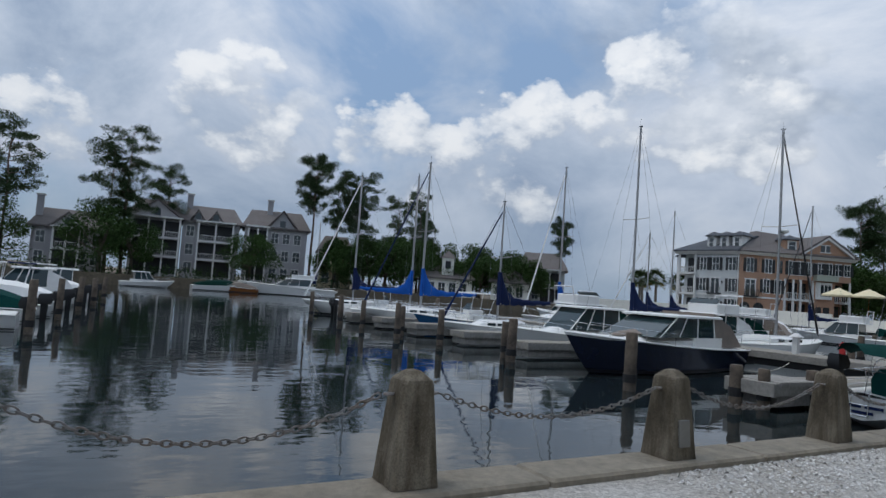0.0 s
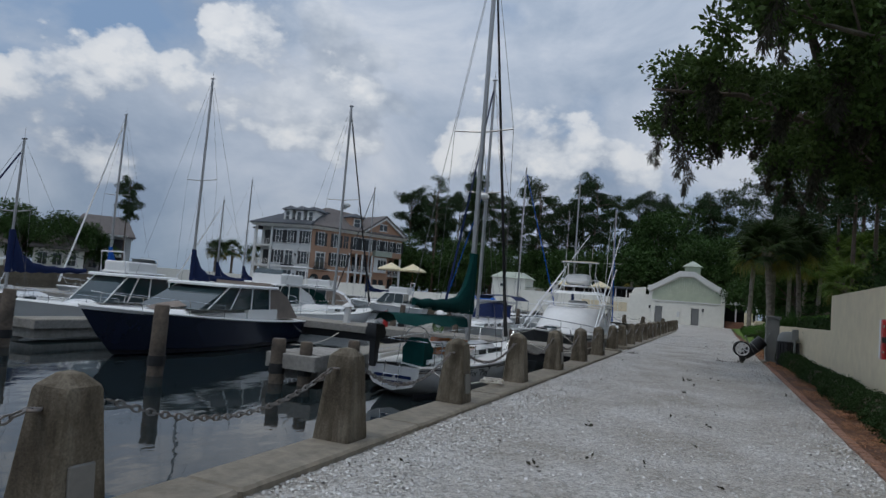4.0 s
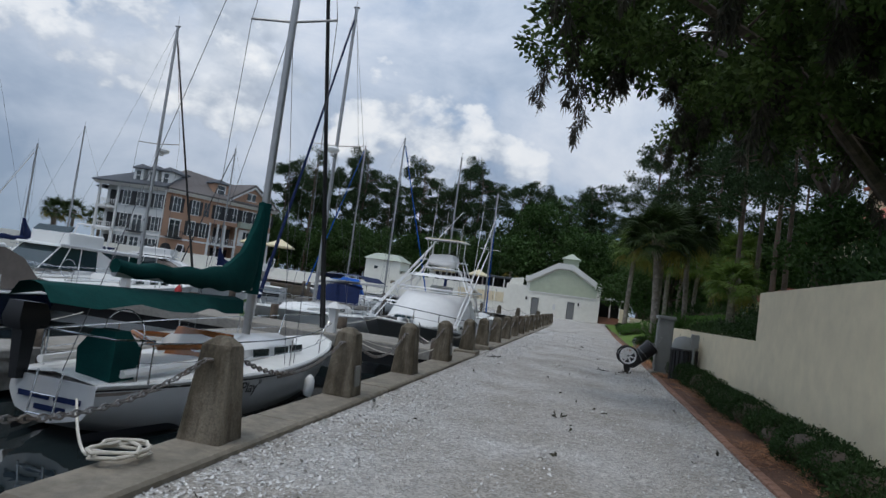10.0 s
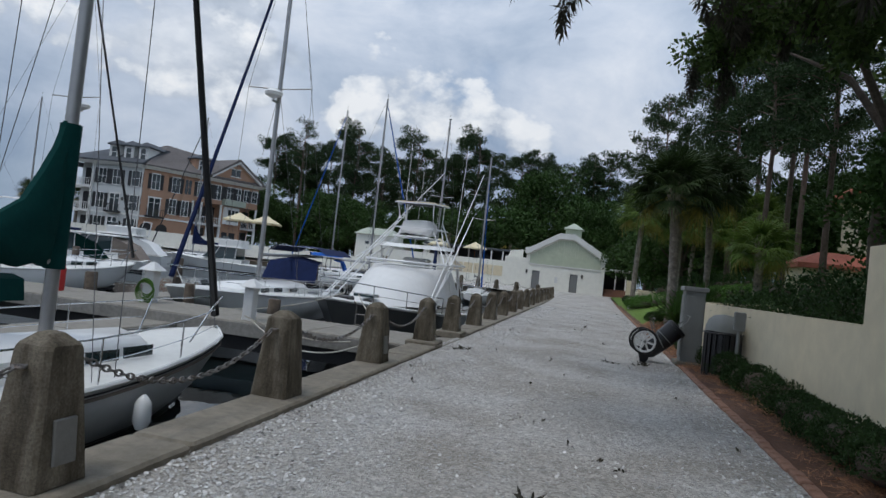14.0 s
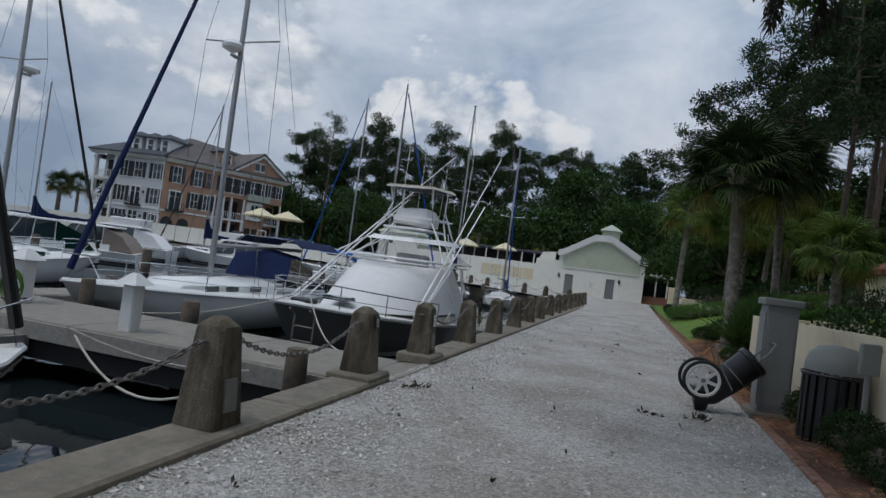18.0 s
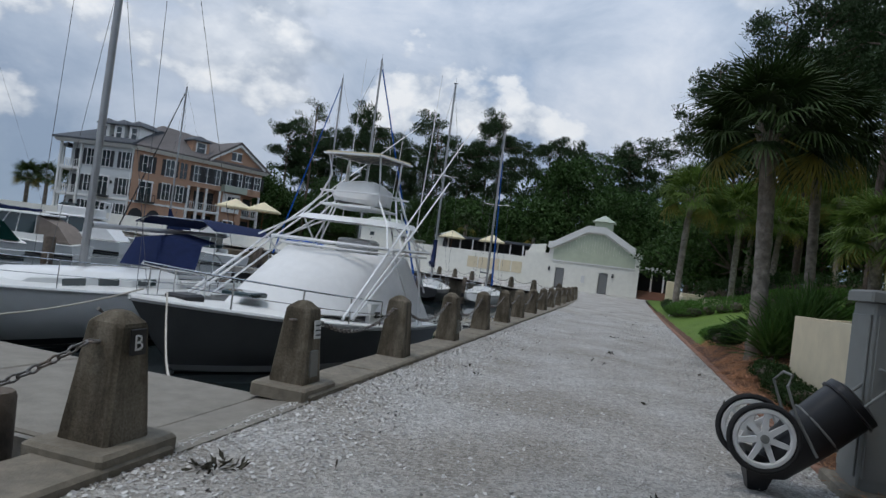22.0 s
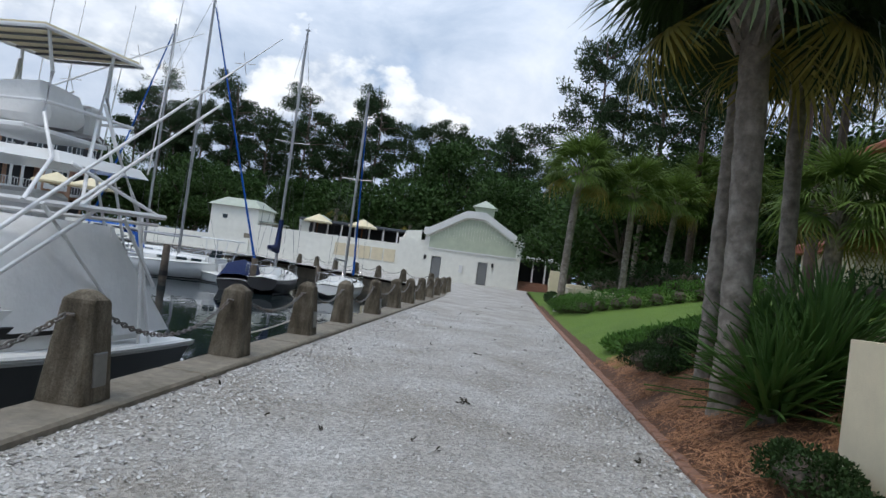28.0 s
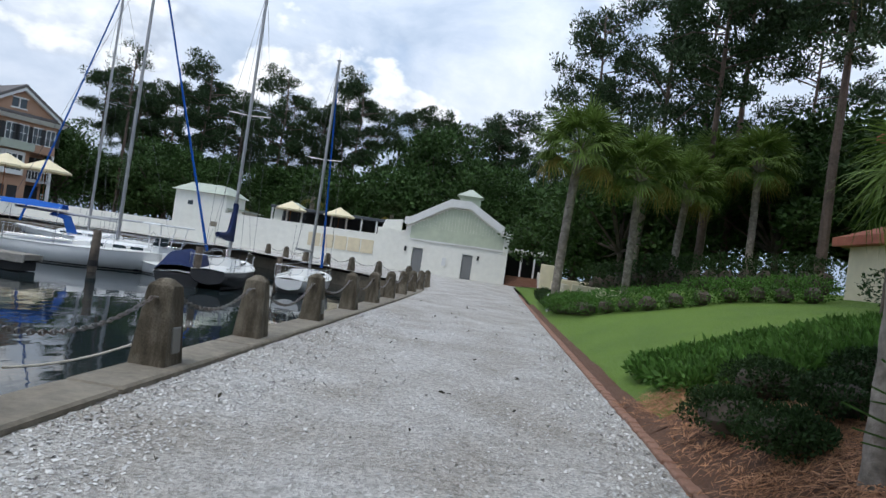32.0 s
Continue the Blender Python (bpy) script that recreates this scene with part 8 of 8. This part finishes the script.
def hedge_row(pts, w, h, label, leaf=0.07, mat="hedgeleaf", per=900, lift=0.0):
    hd = thing("hedge", pose(0, 0, 0), label, "hedge", "garden hedges")
    lv, core = Leaves(), G()
    spine = []
    for (xa, ya), (xb, yb) in zip(pts, pts[1:]):
        ln = math.hypot(xb - xa, yb - ya)
        n = max(1, int(ln / 0.6))
        for k in range(n):
            t = k / n
            x, y = xa + (xb - xa) * t, ya + (yb - ya) * t
            z = garden_z(x, y) + lift
            spine.append(Vector((x, y, z)))
            hh = h * R.uniform(0.9, 1.1)
            lv.cloud((x, y, z + hh * 0.55), (w * 0.55, w * 0.55, hh * 0.5), per, leaf, leaf * 0.5, 0.75, 0, 0.4)
    for p in spine:
        core.lathe([(w * 0.1, 0), (w * 0.22, h * 0.2), (w * 0.2, h * 0.45), (w * 0.08, h * 0.6)], p, 8)
    part("stem", core, "bark", hd, smooth=True)
    part("foliage", lv.mesh("foliage", mat), "", hd)
    return hd


hedge_row([(4.1, 6.0), (4.1, 19.0)], 1.3, 1.7, "dark clipped hedge rising behind the cream wall", 0.1, per=420, lift=0.6)
hedge_row([(3.9, 20.0), (3.7, 29.0)], 1.2, 1.0, "clipped hedge behind the low cream wall", 0.08, per=600, lift=0.15)
hedge_row([(5.6, 20.5), (5.4, 30.0)], 1.4, 1.3, "second clipped hedge up the slope", 0.1, per=450)
hedge_row([(2.8, 55.5), (3.4, 52.4), (4.8, 50.6), (7.0, 50.4), (9.3, 48.9)], 1.2, 0.7, "low curved hedge across the lawn", 0.075, "groundcover", 1100)
hedge_row([(8.8, 45.8), (12.0, 45.2), (16.0, 44.6)], 1.3, 0.9, "clipped hedge at the lawn's upper edge", 0.09, per=700)
hedge_row([(2.75, 56.0), (2.8, 64)], 0.7, 0.6, "low hedge along the drive's far edge", 0.08, per=700)
hedge_row([(5.0, 61.5), (9.0, 58.5), (13, 56)], 1.6, 1.4, "hedge among the garden palms", 0.11, per=700)

# leafy ground cover on the slope
gc = Leaves()
for i in range(560):
    x, y = R.uniform(2.7, 7.2), R.uniform(39.2, 42.0)
    y += 0.12 * (x - 2.5)
    gc.cloud((x, y, garden_z(x, y) + 0.11), (0.28, 0.28, 0.10), 75, 0.15, 0.05, 0.2, 0, 0.8)
solid("ground_cover", gc.mesh("ground_cover", "groundcover"), "", "bright green leafy ground cover on the slope", "ground cover", kind="stuff")


def blade_mesh(droop, wide):
    """One stiff blade along +x, a metre long."""
    rows = []
    for q in range(5):
        f = q / 4
        w = wide * (0.55 + 1.6 * f if f < 0.3 else 1.03 * (1 - f) ** 0.55 / 0.82)
        z = -droop * f * f
        rows.append([(f, -w, z + 0.006), (f, 0, z - 0.006), (f, w, z + 0.006)])
    return G().loft(rows, False, False, closed=False).mesh("blade", MAT["yuccaleaf"])


BLADES = [blade_mesh(0.03, 0.034), blade_mesh(0.10, 0.036), blade_mesh(0.2, 0.032)]


def yucca(x, y, s=1.0, n=190):
    t = thing("yucca", pose(x, y, garden_z(x, y)), "large spiky yucca with narrow green blades", "shrub", "yuccas")
    part("stem", G().lathe([(0.1 * s, -0.1), (0.12 * s, 0.1), (0.08 * s, 0.35)], (0, 0, 0), 8), "bark", t)
    for k in range(n):
        a, el, ln = R.uniform(0, 360), R.uniform(12, 86), s * R.uniform(0.75, 1.15)
        b = part("blade", BLADES[0 if el > 55 else (1 if el > 28 else 2)], "", t)
        b.matrix_local = pose(R.uniform(-0.12, 0.12), R.uniform(-0.12, 0.12), R.uniform(0.08, 0.4) * s) @ pose(0, 0, 0, 0, 0, a) @ pose(0, 0, 0, R.uniform(-20, 20), -el, 0) @ Matrix.Diagonal((ln, s, ln, 1))


for x, y, s in ((2.85, 33.65, 0.95), (3.3, 33.9, 1.05), (3.75, 34.6, 1.0), (3.2, 34.9, 0.9)):
    yucca(x, y, s)

# low cream walls by the palms at the drive's end
gp = garden_z(3.2, 66)
solid("wall_garden_pillar", G().bevel_box(2.75, 3.45, 66.0, 66.35, gp - 0.3, gp + 1.75, 0.03), "stucco", "low cream wall end beside the drive", "wall", kind="structure")
solid("wall_garden_low", G().bevel_box(3.4, 6.4, 62.0, 62.3, garden_z(3.4, 62) - 0.3, garden_z(3.4, 62) + 1.0, 0.03), "stucco", "low cream garden wall among the palms", "wall", kind="structure")


# ---- things along the drive ----
ub = thing("utility_cabinet", pose(2.02, 26.15, 0), "tall grey metal utility cabinet on a concrete pad", "utility cabinet")
part("body", G().bevel_box(0, 0.42, 0, 0.52, 0.1, 1.66, 0.015), "boxgrey", ub)
part("cap", G().bevel_box(-0.05, 0.47, -0.05, 0.57, 1.66, 1.76, 0.02), "boxgrey", ub)
part("pad", G().bevel_box(-0.1, 0.55, -0.12, 0.65, -0.1, 0.1, 0.02), "cap", ub, "concrete pad")
part("door", G().bevel_box(0.03, 0.39, -0.02, -0.003, 0.2, 1.55, 0.006), "boxgrey", ub)
part("side_panel", G().bevel_box(-0.018, -0.003, 0.04, 0.48, 0.2, 1.55, 0.006), "boxgrey", ub)

bn = thing("litter_bin", pose(2.62, 24.9, 0.03) @ Matrix.Diagonal((1.2, 1.2, 1.15, 1)), "black slatted litter bin with a domed grey lid", "litter bin")
part("liner", G().lathe([(0.25, 0.05), (0.26, 0.72)], (0, 0, 0), 16), "black", bn, smooth=True)
for k in range(20):
    a = 2 * math.pi * k / 20
    part("slat", G().box(-0.03, 0.03, -0.012, 0.012, 0.0, 0.76), "black", bn).matrix_local = pose(0.285 * math.cos(a), 0.285 * math.sin(a), 0.0, 0, 0, math.degrees(a) + 90)
part("hoop", G().ring((0, 0, 0.74), (0, 0, 1), 0.3, 0.02, 24, 6), "black", bn, smooth=True)
part("lid", G().lathe([(0.29, 0.77), (0.285, 0.85), (0.25, 0.96), (0.17, 1.04), (0.02, 1.07)], (0, 0, 0), 20), "boxgrey", bn, smooth=True)

mp = thing("meter_post", pose(2.75, 24.2, 0), "slim grey post with a meter box before the wall", "post")
part("post", G().tube([(0, 0, -0.1), (0, 0, 1.35)], 0.035, 8), "boxgrey", mp)
part("meter_box", G().bevel_box(-0.1, 0.1, -0.06, 0.06, 1.0, 1.35, 0.015), "boxgrey", mp)

# two-wheeled dock cart tipped onto its nose, its handle against the cabinet
CM = pose(1.25, 25.95, 0.0, 0, 0, 4) @ Matrix.Scale(0.84, 4)
ct = thing("dock_cart", CM, "black two-wheeled dock cart tipped on its nose, white spoked wheels", "cart")
d0, d1 = Vector((-0.02, 0, 0.19)), Vector((0.76, 0, 0.99))
ax = (d1 - d0).normalized()
nm = Vector((-ax.z, 0, ax.x))
rings = []
for t, w, h in ((0.0, 0.14, 0.09), (0.12, 0.20, 0.2), (0.55, 0.205, 0.25), (0.92, 0.21, 0.26), (0.93, 0.225, 0.275), (1.0, 0.225, 0.275), (1.03, 0.15, 0.2)):
    c = d0.lerp(d1, t)
    rings.append([c + nm * h * math.copysign(abs(math.sin(q)) ** 0.75, math.sin(q)) + Vector((0, w * math.copysign(abs(math.cos(q)) ** 0.75, math.cos(q)), 0)) for q in [2 * math.pi * j / 18 for j in range(18)]])
part("tub", G().loft(rings, True, True), "black", ct, smooth=True)
part("tub_rim", G().tube([*rings[4], rings[4][0]], 0.014, 6), "black", ct, smooth=True)
part("nose_post", G().loft([[(-0.1, -0.06, 0), (0.06, -0.06, 0), (0.06, 0.06, 0), (-0.1, 0.06, 0)], [(-0.2, -0.2, 0.4), (0.14, -0.2, 0.34), (0.14, 0.2, 0.34), (-0.2, 0.2, 0.4)]]), "black", ct)
for s in (-1, 1):
    w = part("wheel", G().ring((0, 0, 0), (0, 1, 0), 0.31, 0.03, 28, 8), "rubber", ct, smooth=True)
    w.matrix_local = pose(-0.06, s * 0.25, 0.55)
    part("rim", G().ring((0, 0, 0), (0, 1, 0), 0.262, 0.03, 28, 6), "whiteplastic", w, smooth=True)
    part("boss", G().lathe([(0.075, -0.022), (0.075, 0.022)], (0, 0, 0), 14), "whiteplastic", w).matrix_local = pose(0, 0, 0, 90, 0, 0)
    part("hub", G().lathe([(0.04, -0.045), (0.04, 0.045)], (0, 0, 0), 12), "boxgrey", w, "grey hub cap").matrix_local = pose(0, 0, 0, 90, 0, 0)
    for k in range(7):
        part("spoke", G().hexa([(-0.03, -0.016, 0.05), (0.03, -0.016, 0.05), (0.03, 0.016, 0.05), (-0.03, 0.016, 0.05), (-0.022, -0.012, 0.25), (0.022, -0.012, 0.25), (0.022, 0.012, 0.25), (-0.022, 0.012, 0.25)]), "whiteplastic", w).matrix_local = pose(0, 0, 0, 0, 51.43 * k, 0)
part("axle", G().tube([(-0.06, -0.25, 0.55), (-0.06, 0.25, 0.55)], 0.015), "steel", ct)
part("strap", G().tube([d0.lerp(d1, 0.62) + nm * 0.265 * math.sin(q) + Vector((0, 0.215 * math.cos(q), 0)) for q in [2 * math.pi * j / 20 for j in range(21)]], 0.012, 6), "boxgrey", ct, smooth=True)
hp = [d1 + Vector((0, -0.25, 0)), d1 + ax * 0.25 + Vector((0, -0.25, 0)), d1 + ax * 0.42 + nm * 0.05 + Vector((0, -0.2, 0)), d1 + ax * 0.42 + nm * 0.05 + Vector((0, 0.2, 0)), d1 + ax * 0.25 + Vector((0, 0.25, 0)), d1 + Vector((0, 0.25, 0))]
part("handle", G().tube(hp, 0.016, 8), "boxgrey", ct, smooth=True)
part("front_bar", G().tube([(0.42, -0.23, 0.45), (0.2, -0.23, 0.81), (0.1, -0.22, 1.07), (0.16, -0.14, 1.17), (0.16, 0.14, 1.17), (0.1, 0.22, 1.07), (0.2, 0.23, 0.81), (0.42, 0.23, 0.45)], 0.014, 8), "boxgrey", ct, smooth=True)

# dockside gear
hr = thing("hose_post", pose(-10.6, 25.0, -0.12), "white capped power post with a coiled green hose", "power post")
part("post", G().bevel_box(-0.14, 0.14, -0.14, 0.14, 0, 0.85, 0.02), "whiteplastic", hr)
part("cap", G().loft([[(-0.24, -0.24, 0.85), (0.24, -0.24, 0.85), (0.24, 0.24, 0.85), (-0.24, 0.24, 0.85)], [(-0.05, -0.05, 1.05), (0.05, -0.05, 1.05), (0.05, 0.05, 1.05), (-0.05, 0.05, 1.05)]]), "whiteplastic", hr)
for k in range(6):
    part("hose", G().ring((0, -0.18 - 0.02 * (k % 3), 0.45 - 0.03 * k), (0, 1, 0.1), 0.2 + 0.012 * k, 0.014, 20, 5), "groundcover", hr, "green garden hose")
for x, y in ((-7.4, 24.2), (-15.0, 24.6), (-20.0, 24.6), (-26.0, 24.6), (-31.0, 24.6)):
    p2 = thing("power_post", pose(x, y, -0.12), "white dockside power post with a pyramid cap", "power post", "dock power posts")
    part("post", G().bevel_box(-0.12, 0.12, -0.12, 0.12, 0, 0.8, 0.02), "whiteplastic", p2)
    part("cap", G().loft([[(-0.22, -0.22, 0.8), (0.22, -0.22, 0.8), (0.22, 0.22, 0.8), (-0.22, 0.22, 0.8)], [(-0.04, -0.04, 0.98), (0.04, -0.04, 0.98), (0.04, 0.04, 0.98), (-0.04, 0.04, 0.98)]]), "whiteplastic", p2)
rx = thing("extinguisher_post", pose(-13.2, 24.9, -0.12), "red fire extinguisher on the dock", "extinguisher")
part("bottle", G().lathe([(0.1, 0), (0.12, 0.05), (0.12, 0.6), (0.08, 0.7), (0.03, 0.78)], (0, 0, 0), 14), "red", rx, smooth=True)
part("nozzle", G().tube([(0, 0, 0.78), (0.05, 0, 0.84), (0.12, 0, 0.7)], 0.015), "black", rx)

# mooring ropes
def rope(pts, label="slack white mooring rope", r=0.014, sag=0.0):
    p = [Vector(q) for q in pts]
    if sag and len(p) == 2:
        a, b = p
        p = [a.lerp(b, t / 12) - Vector((0, 0, 4 * sag * (t / 12) * (1 - t / 12))) for t in range(13)]
    return solid("mooring_rope", G().tube(p, r, 6), "rope", label, "rope", "mooring ropes", smooth=True)


rope([(-5.2, 12.0, -0.05), (-3.4, 10.1, 0.12)], sag=0.12)
coil = []
for k in range(40):
    a = k * 0.62
    coil.append((-3.3 + (0.16 + 0.05 * math.sin(k * 1.7)) * math.cos(a), 10.3 + (0.22 + 0.06 * math.cos(k)) * math.sin(a), 0.1 + 0.0016 * k))
solid("rope_coil", G().tube(coil, 0.014, 6), "rope", "loose coil of white rope on the quay cap", "rope", smooth=True)
rope([(-6.2, 21.9, 0.3), (-4.6, 23.3, -0.1)], sag=0.15)
rope([(-6.0, 21.8, 0.25), (-3.3, 20.6, 0.3)], sag=0.35)
rope([(-6.6, 27.8, 0.6), (-9.5, 25.9, -0.08)], sag=0.2)
rope([(-6.2, 27.8, 0.6), (-4.6, 26.0, -0.08)], "slack dark mooring rope", sag=0.2)
rope([(-9.6, 13.1, 0.0), (-12.9, 20.6, -0.2)], sag=0.15)
rope([(-3.4, 38.6, 0.3), (-4.4, 37.4, -0.1)], sag=0.1)
lb = thing("dock_ladder", pose(-5.6, 26.05, -0.1), "dark metal ladder at the dock's edge", "ladder")
for s in (0, 0.4):
    part("rail", G().tube([(s, 0.1, -1.2), (s, 0.1, 0.5), (s, -0.1, 0.62)], 0.018), "chain", lb, smooth=True)
for k in range(6):
    part("rung", G().tube([(0, 0.1, -1.0 + 0.26 * k), (0.4, 0.1, -1.0 + 0.26 * k)], 0.014, 5), "chain", lb)
# lamp posts and a low path light at the drive's end
for x, y in ((2.55, 57.0),):
    pl = thing("path_light", pose(x, y, garden_z(x, y)), "low white path light beside the drive", "path light")
    part("post", G().tube([(0, 0, -0.1), (0, 0, 0.55)], 0.05, 8), "whiteplastic", pl)
    part("cap", G().lathe([(0.1, 0.55), (0.12, 0.62), (0.02, 0.75)], (0, 0, 0), 10), "whiteplastic", pl)
# signs on two bollards
s1 = thing("bollard_sign", pose(-3.15 + 0.186, 26.1, 0.58, 0, 0, 90) @ pose(0, 0, 0, -4.6, 0, 0), "small white notice fixed to a bollard", "sign")
part("plate", G().bevel_box(-0.07, 0.07, -0.012, 0.0, 0, 0.19, 0.004), "whiteplastic", s1)
for k in range(3):
    part("text_bar", G().box(-0.05, 0.05, -0.016, -0.0125, 0.03 + 0.05 * k, 0.045 + 0.05 * k), "black", s1)
bl = thing("bollard_letter", pose(-3.15 + 0.172, 23.55, 0.68, 0, 0, 90) @ pose(0, 0, 0, -4.6, 0, 0), "white letter on a dark plate on a bollard", "sign")
part("plate", G().bevel_box(-0.07, 0.07, -0.012, 0.0, 0, 0.17, 0.004), "black", bl)
lettering("B", 0.15, "whiteplastic", pose(-0.045, -0.014, 0.03, 90, 0, 0), bl)

# fallen leaves and chips scattered on the shell
lt = Leaves()
for i in range(90):
    x, y = R.uniform(-2.6, 1.8), R.uniform(2, 60)
    lt.cloud((x, y, drive_surface(x, y) + 0.012), (0.03, 0.03, 0.004), 3, 0.07, 0.035, 0.2, 0, 0)
# leaf piles; the last two clusters darken the drive around the cart
for x, y, k in ((-2.42, 23.78, 60), (-0.08, 34.5, 14), (-0.26, 15.75, 12), (1.15, 25.1, 50), (0.5, 25.0, 24)):
    lt.cloud((x, y, drive_surface(x, y) + 0.014), (0.2 if k > 20 else 0.1, 0.13 if k > 20 else 0.05, 0.006), k, 0.09, 0.03, 0.2, 0, 0)
solid("leaf_litter", lt.mesh("leaf_litter", "moss"), "", "a few fallen brown leaves on the drive, dark flecks by the cart", "leaf litter", kind="stuff")

# shell chips along both edges of the drive
chips = []
CR = np.random.RandomState(3)
n = 90000
cy = 1.5 + 47 * CR.rand(n)
side_pick = CR.rand(n)
cx = np.where(side_pick < 0.42, -2.92 + 1.1 * CR.rand(n) ** 1.6, np.where(side_pick < 0.6, 1.93 - 0.7 * CR.rand(n) ** 1.6, -2.9 + 4.8 * CR.rand(n)))
sz = 0.006 + 0.018 * CR.rand(n) ** 1.8
ang = 6.283 * CR.rand(n)
tilt = CR.normal(size=(n, 2)) * 0.35
zz = np.array([drive_surface(a, b) for a, b in zip(cx, cy)]) + 0.008
verts = []
for k, (du, dv) in enumerate(((1, 0.1), (0.15, 0.75), (-0.95, 0.2), (-0.2, -0.7))):
    ux, uy = np.cos(ang) * du - np.sin(ang) * dv, np.sin(ang) * du + np.cos(ang) * dv
    verts.append(np.stack([cx + ux * sz, cy + uy * sz, zz + sz * (tilt[:, 0] * du + tilt[:, 1] * dv)], 1))
chip_leaves = Leaves()
chip_leaves.v.append(np.stack(verts, 1))
MAT["shellchip"] = principled("shell_chip", (0.62, 0.61, 0.59), 0.8, 0, 0.2, 30, 0.0, island=0.35)
solid("shell_chips", chip_leaves.mesh("shell_chips", "shellchip"), "", "loose broken shell chips over the drive", "gravel", kind="stuff")

# loose pine straw over the beds beside the drive
straw = Leaves()
for k in range(420):
    y = R.uniform(4.0, 40.0) if k % 2 else R.uniform(28.0, 40.0)
    x = R.uniform(2.16, 2.9 if y < 29.5 else 3.6)
    straw.cloud((x, y, garden_z(x, y) + 0.06), (0.3, 0.3, 0.022), 110, 0.16, 0.011, 0.1, 0.0)
    q = straw.v[-1]
    q[..., 2] = garden_z(x, y) + 0.075 + 0.2 * (q[..., 2] - garden_z(x, y) - 0.06) + 0.1 * (garden_z(x + 0.3, y) - garden_z(x, y)) / 0.03 * (q[..., 0] - x)
solid("pine_straw", straw.mesh("pine_straw", "straw"), "", "loose red-brown pine straw over the beds", "mulch", kind="stuff")

# brick edging of the drive
brick_me = G().bevel_box(0, 0.12, 0.006, 0.205, -0.1, 0.03, 0.012).mesh("brick", MAT["brick"])
edging = thing("edging_1", pose(1.965, 0, 0), "red-brown brick edging along the drive", "edging", kind="structure")
for i in range(280):
    y = 5.0 + 0.212 * i
    b = part("brick", brick_me, "", edging)
    b.matrix_local = pose(R.uniform(-0.008, 0.008), y, drive_z(y) + R.uniform(-0.008, 0.008), R.uniform(-1.5, 1.5), R.uniform(-2, 2), R.uniform(-1.5, 1.5))
rest = G()
for i in range(110):
    y = -12 + 0.212 * i if i < 80 else 64.4 + 0.212 * (i - 80)
    rest.bevel_box(1.965, 2.085, y, y + 0.2, -0.1 + drive_z(y), 0.03 + drive_z(y), 0.012)
ob = solid("edging_2", rest, "brick", "red-brown brick edging along the drive", "edging", kind="stuff")
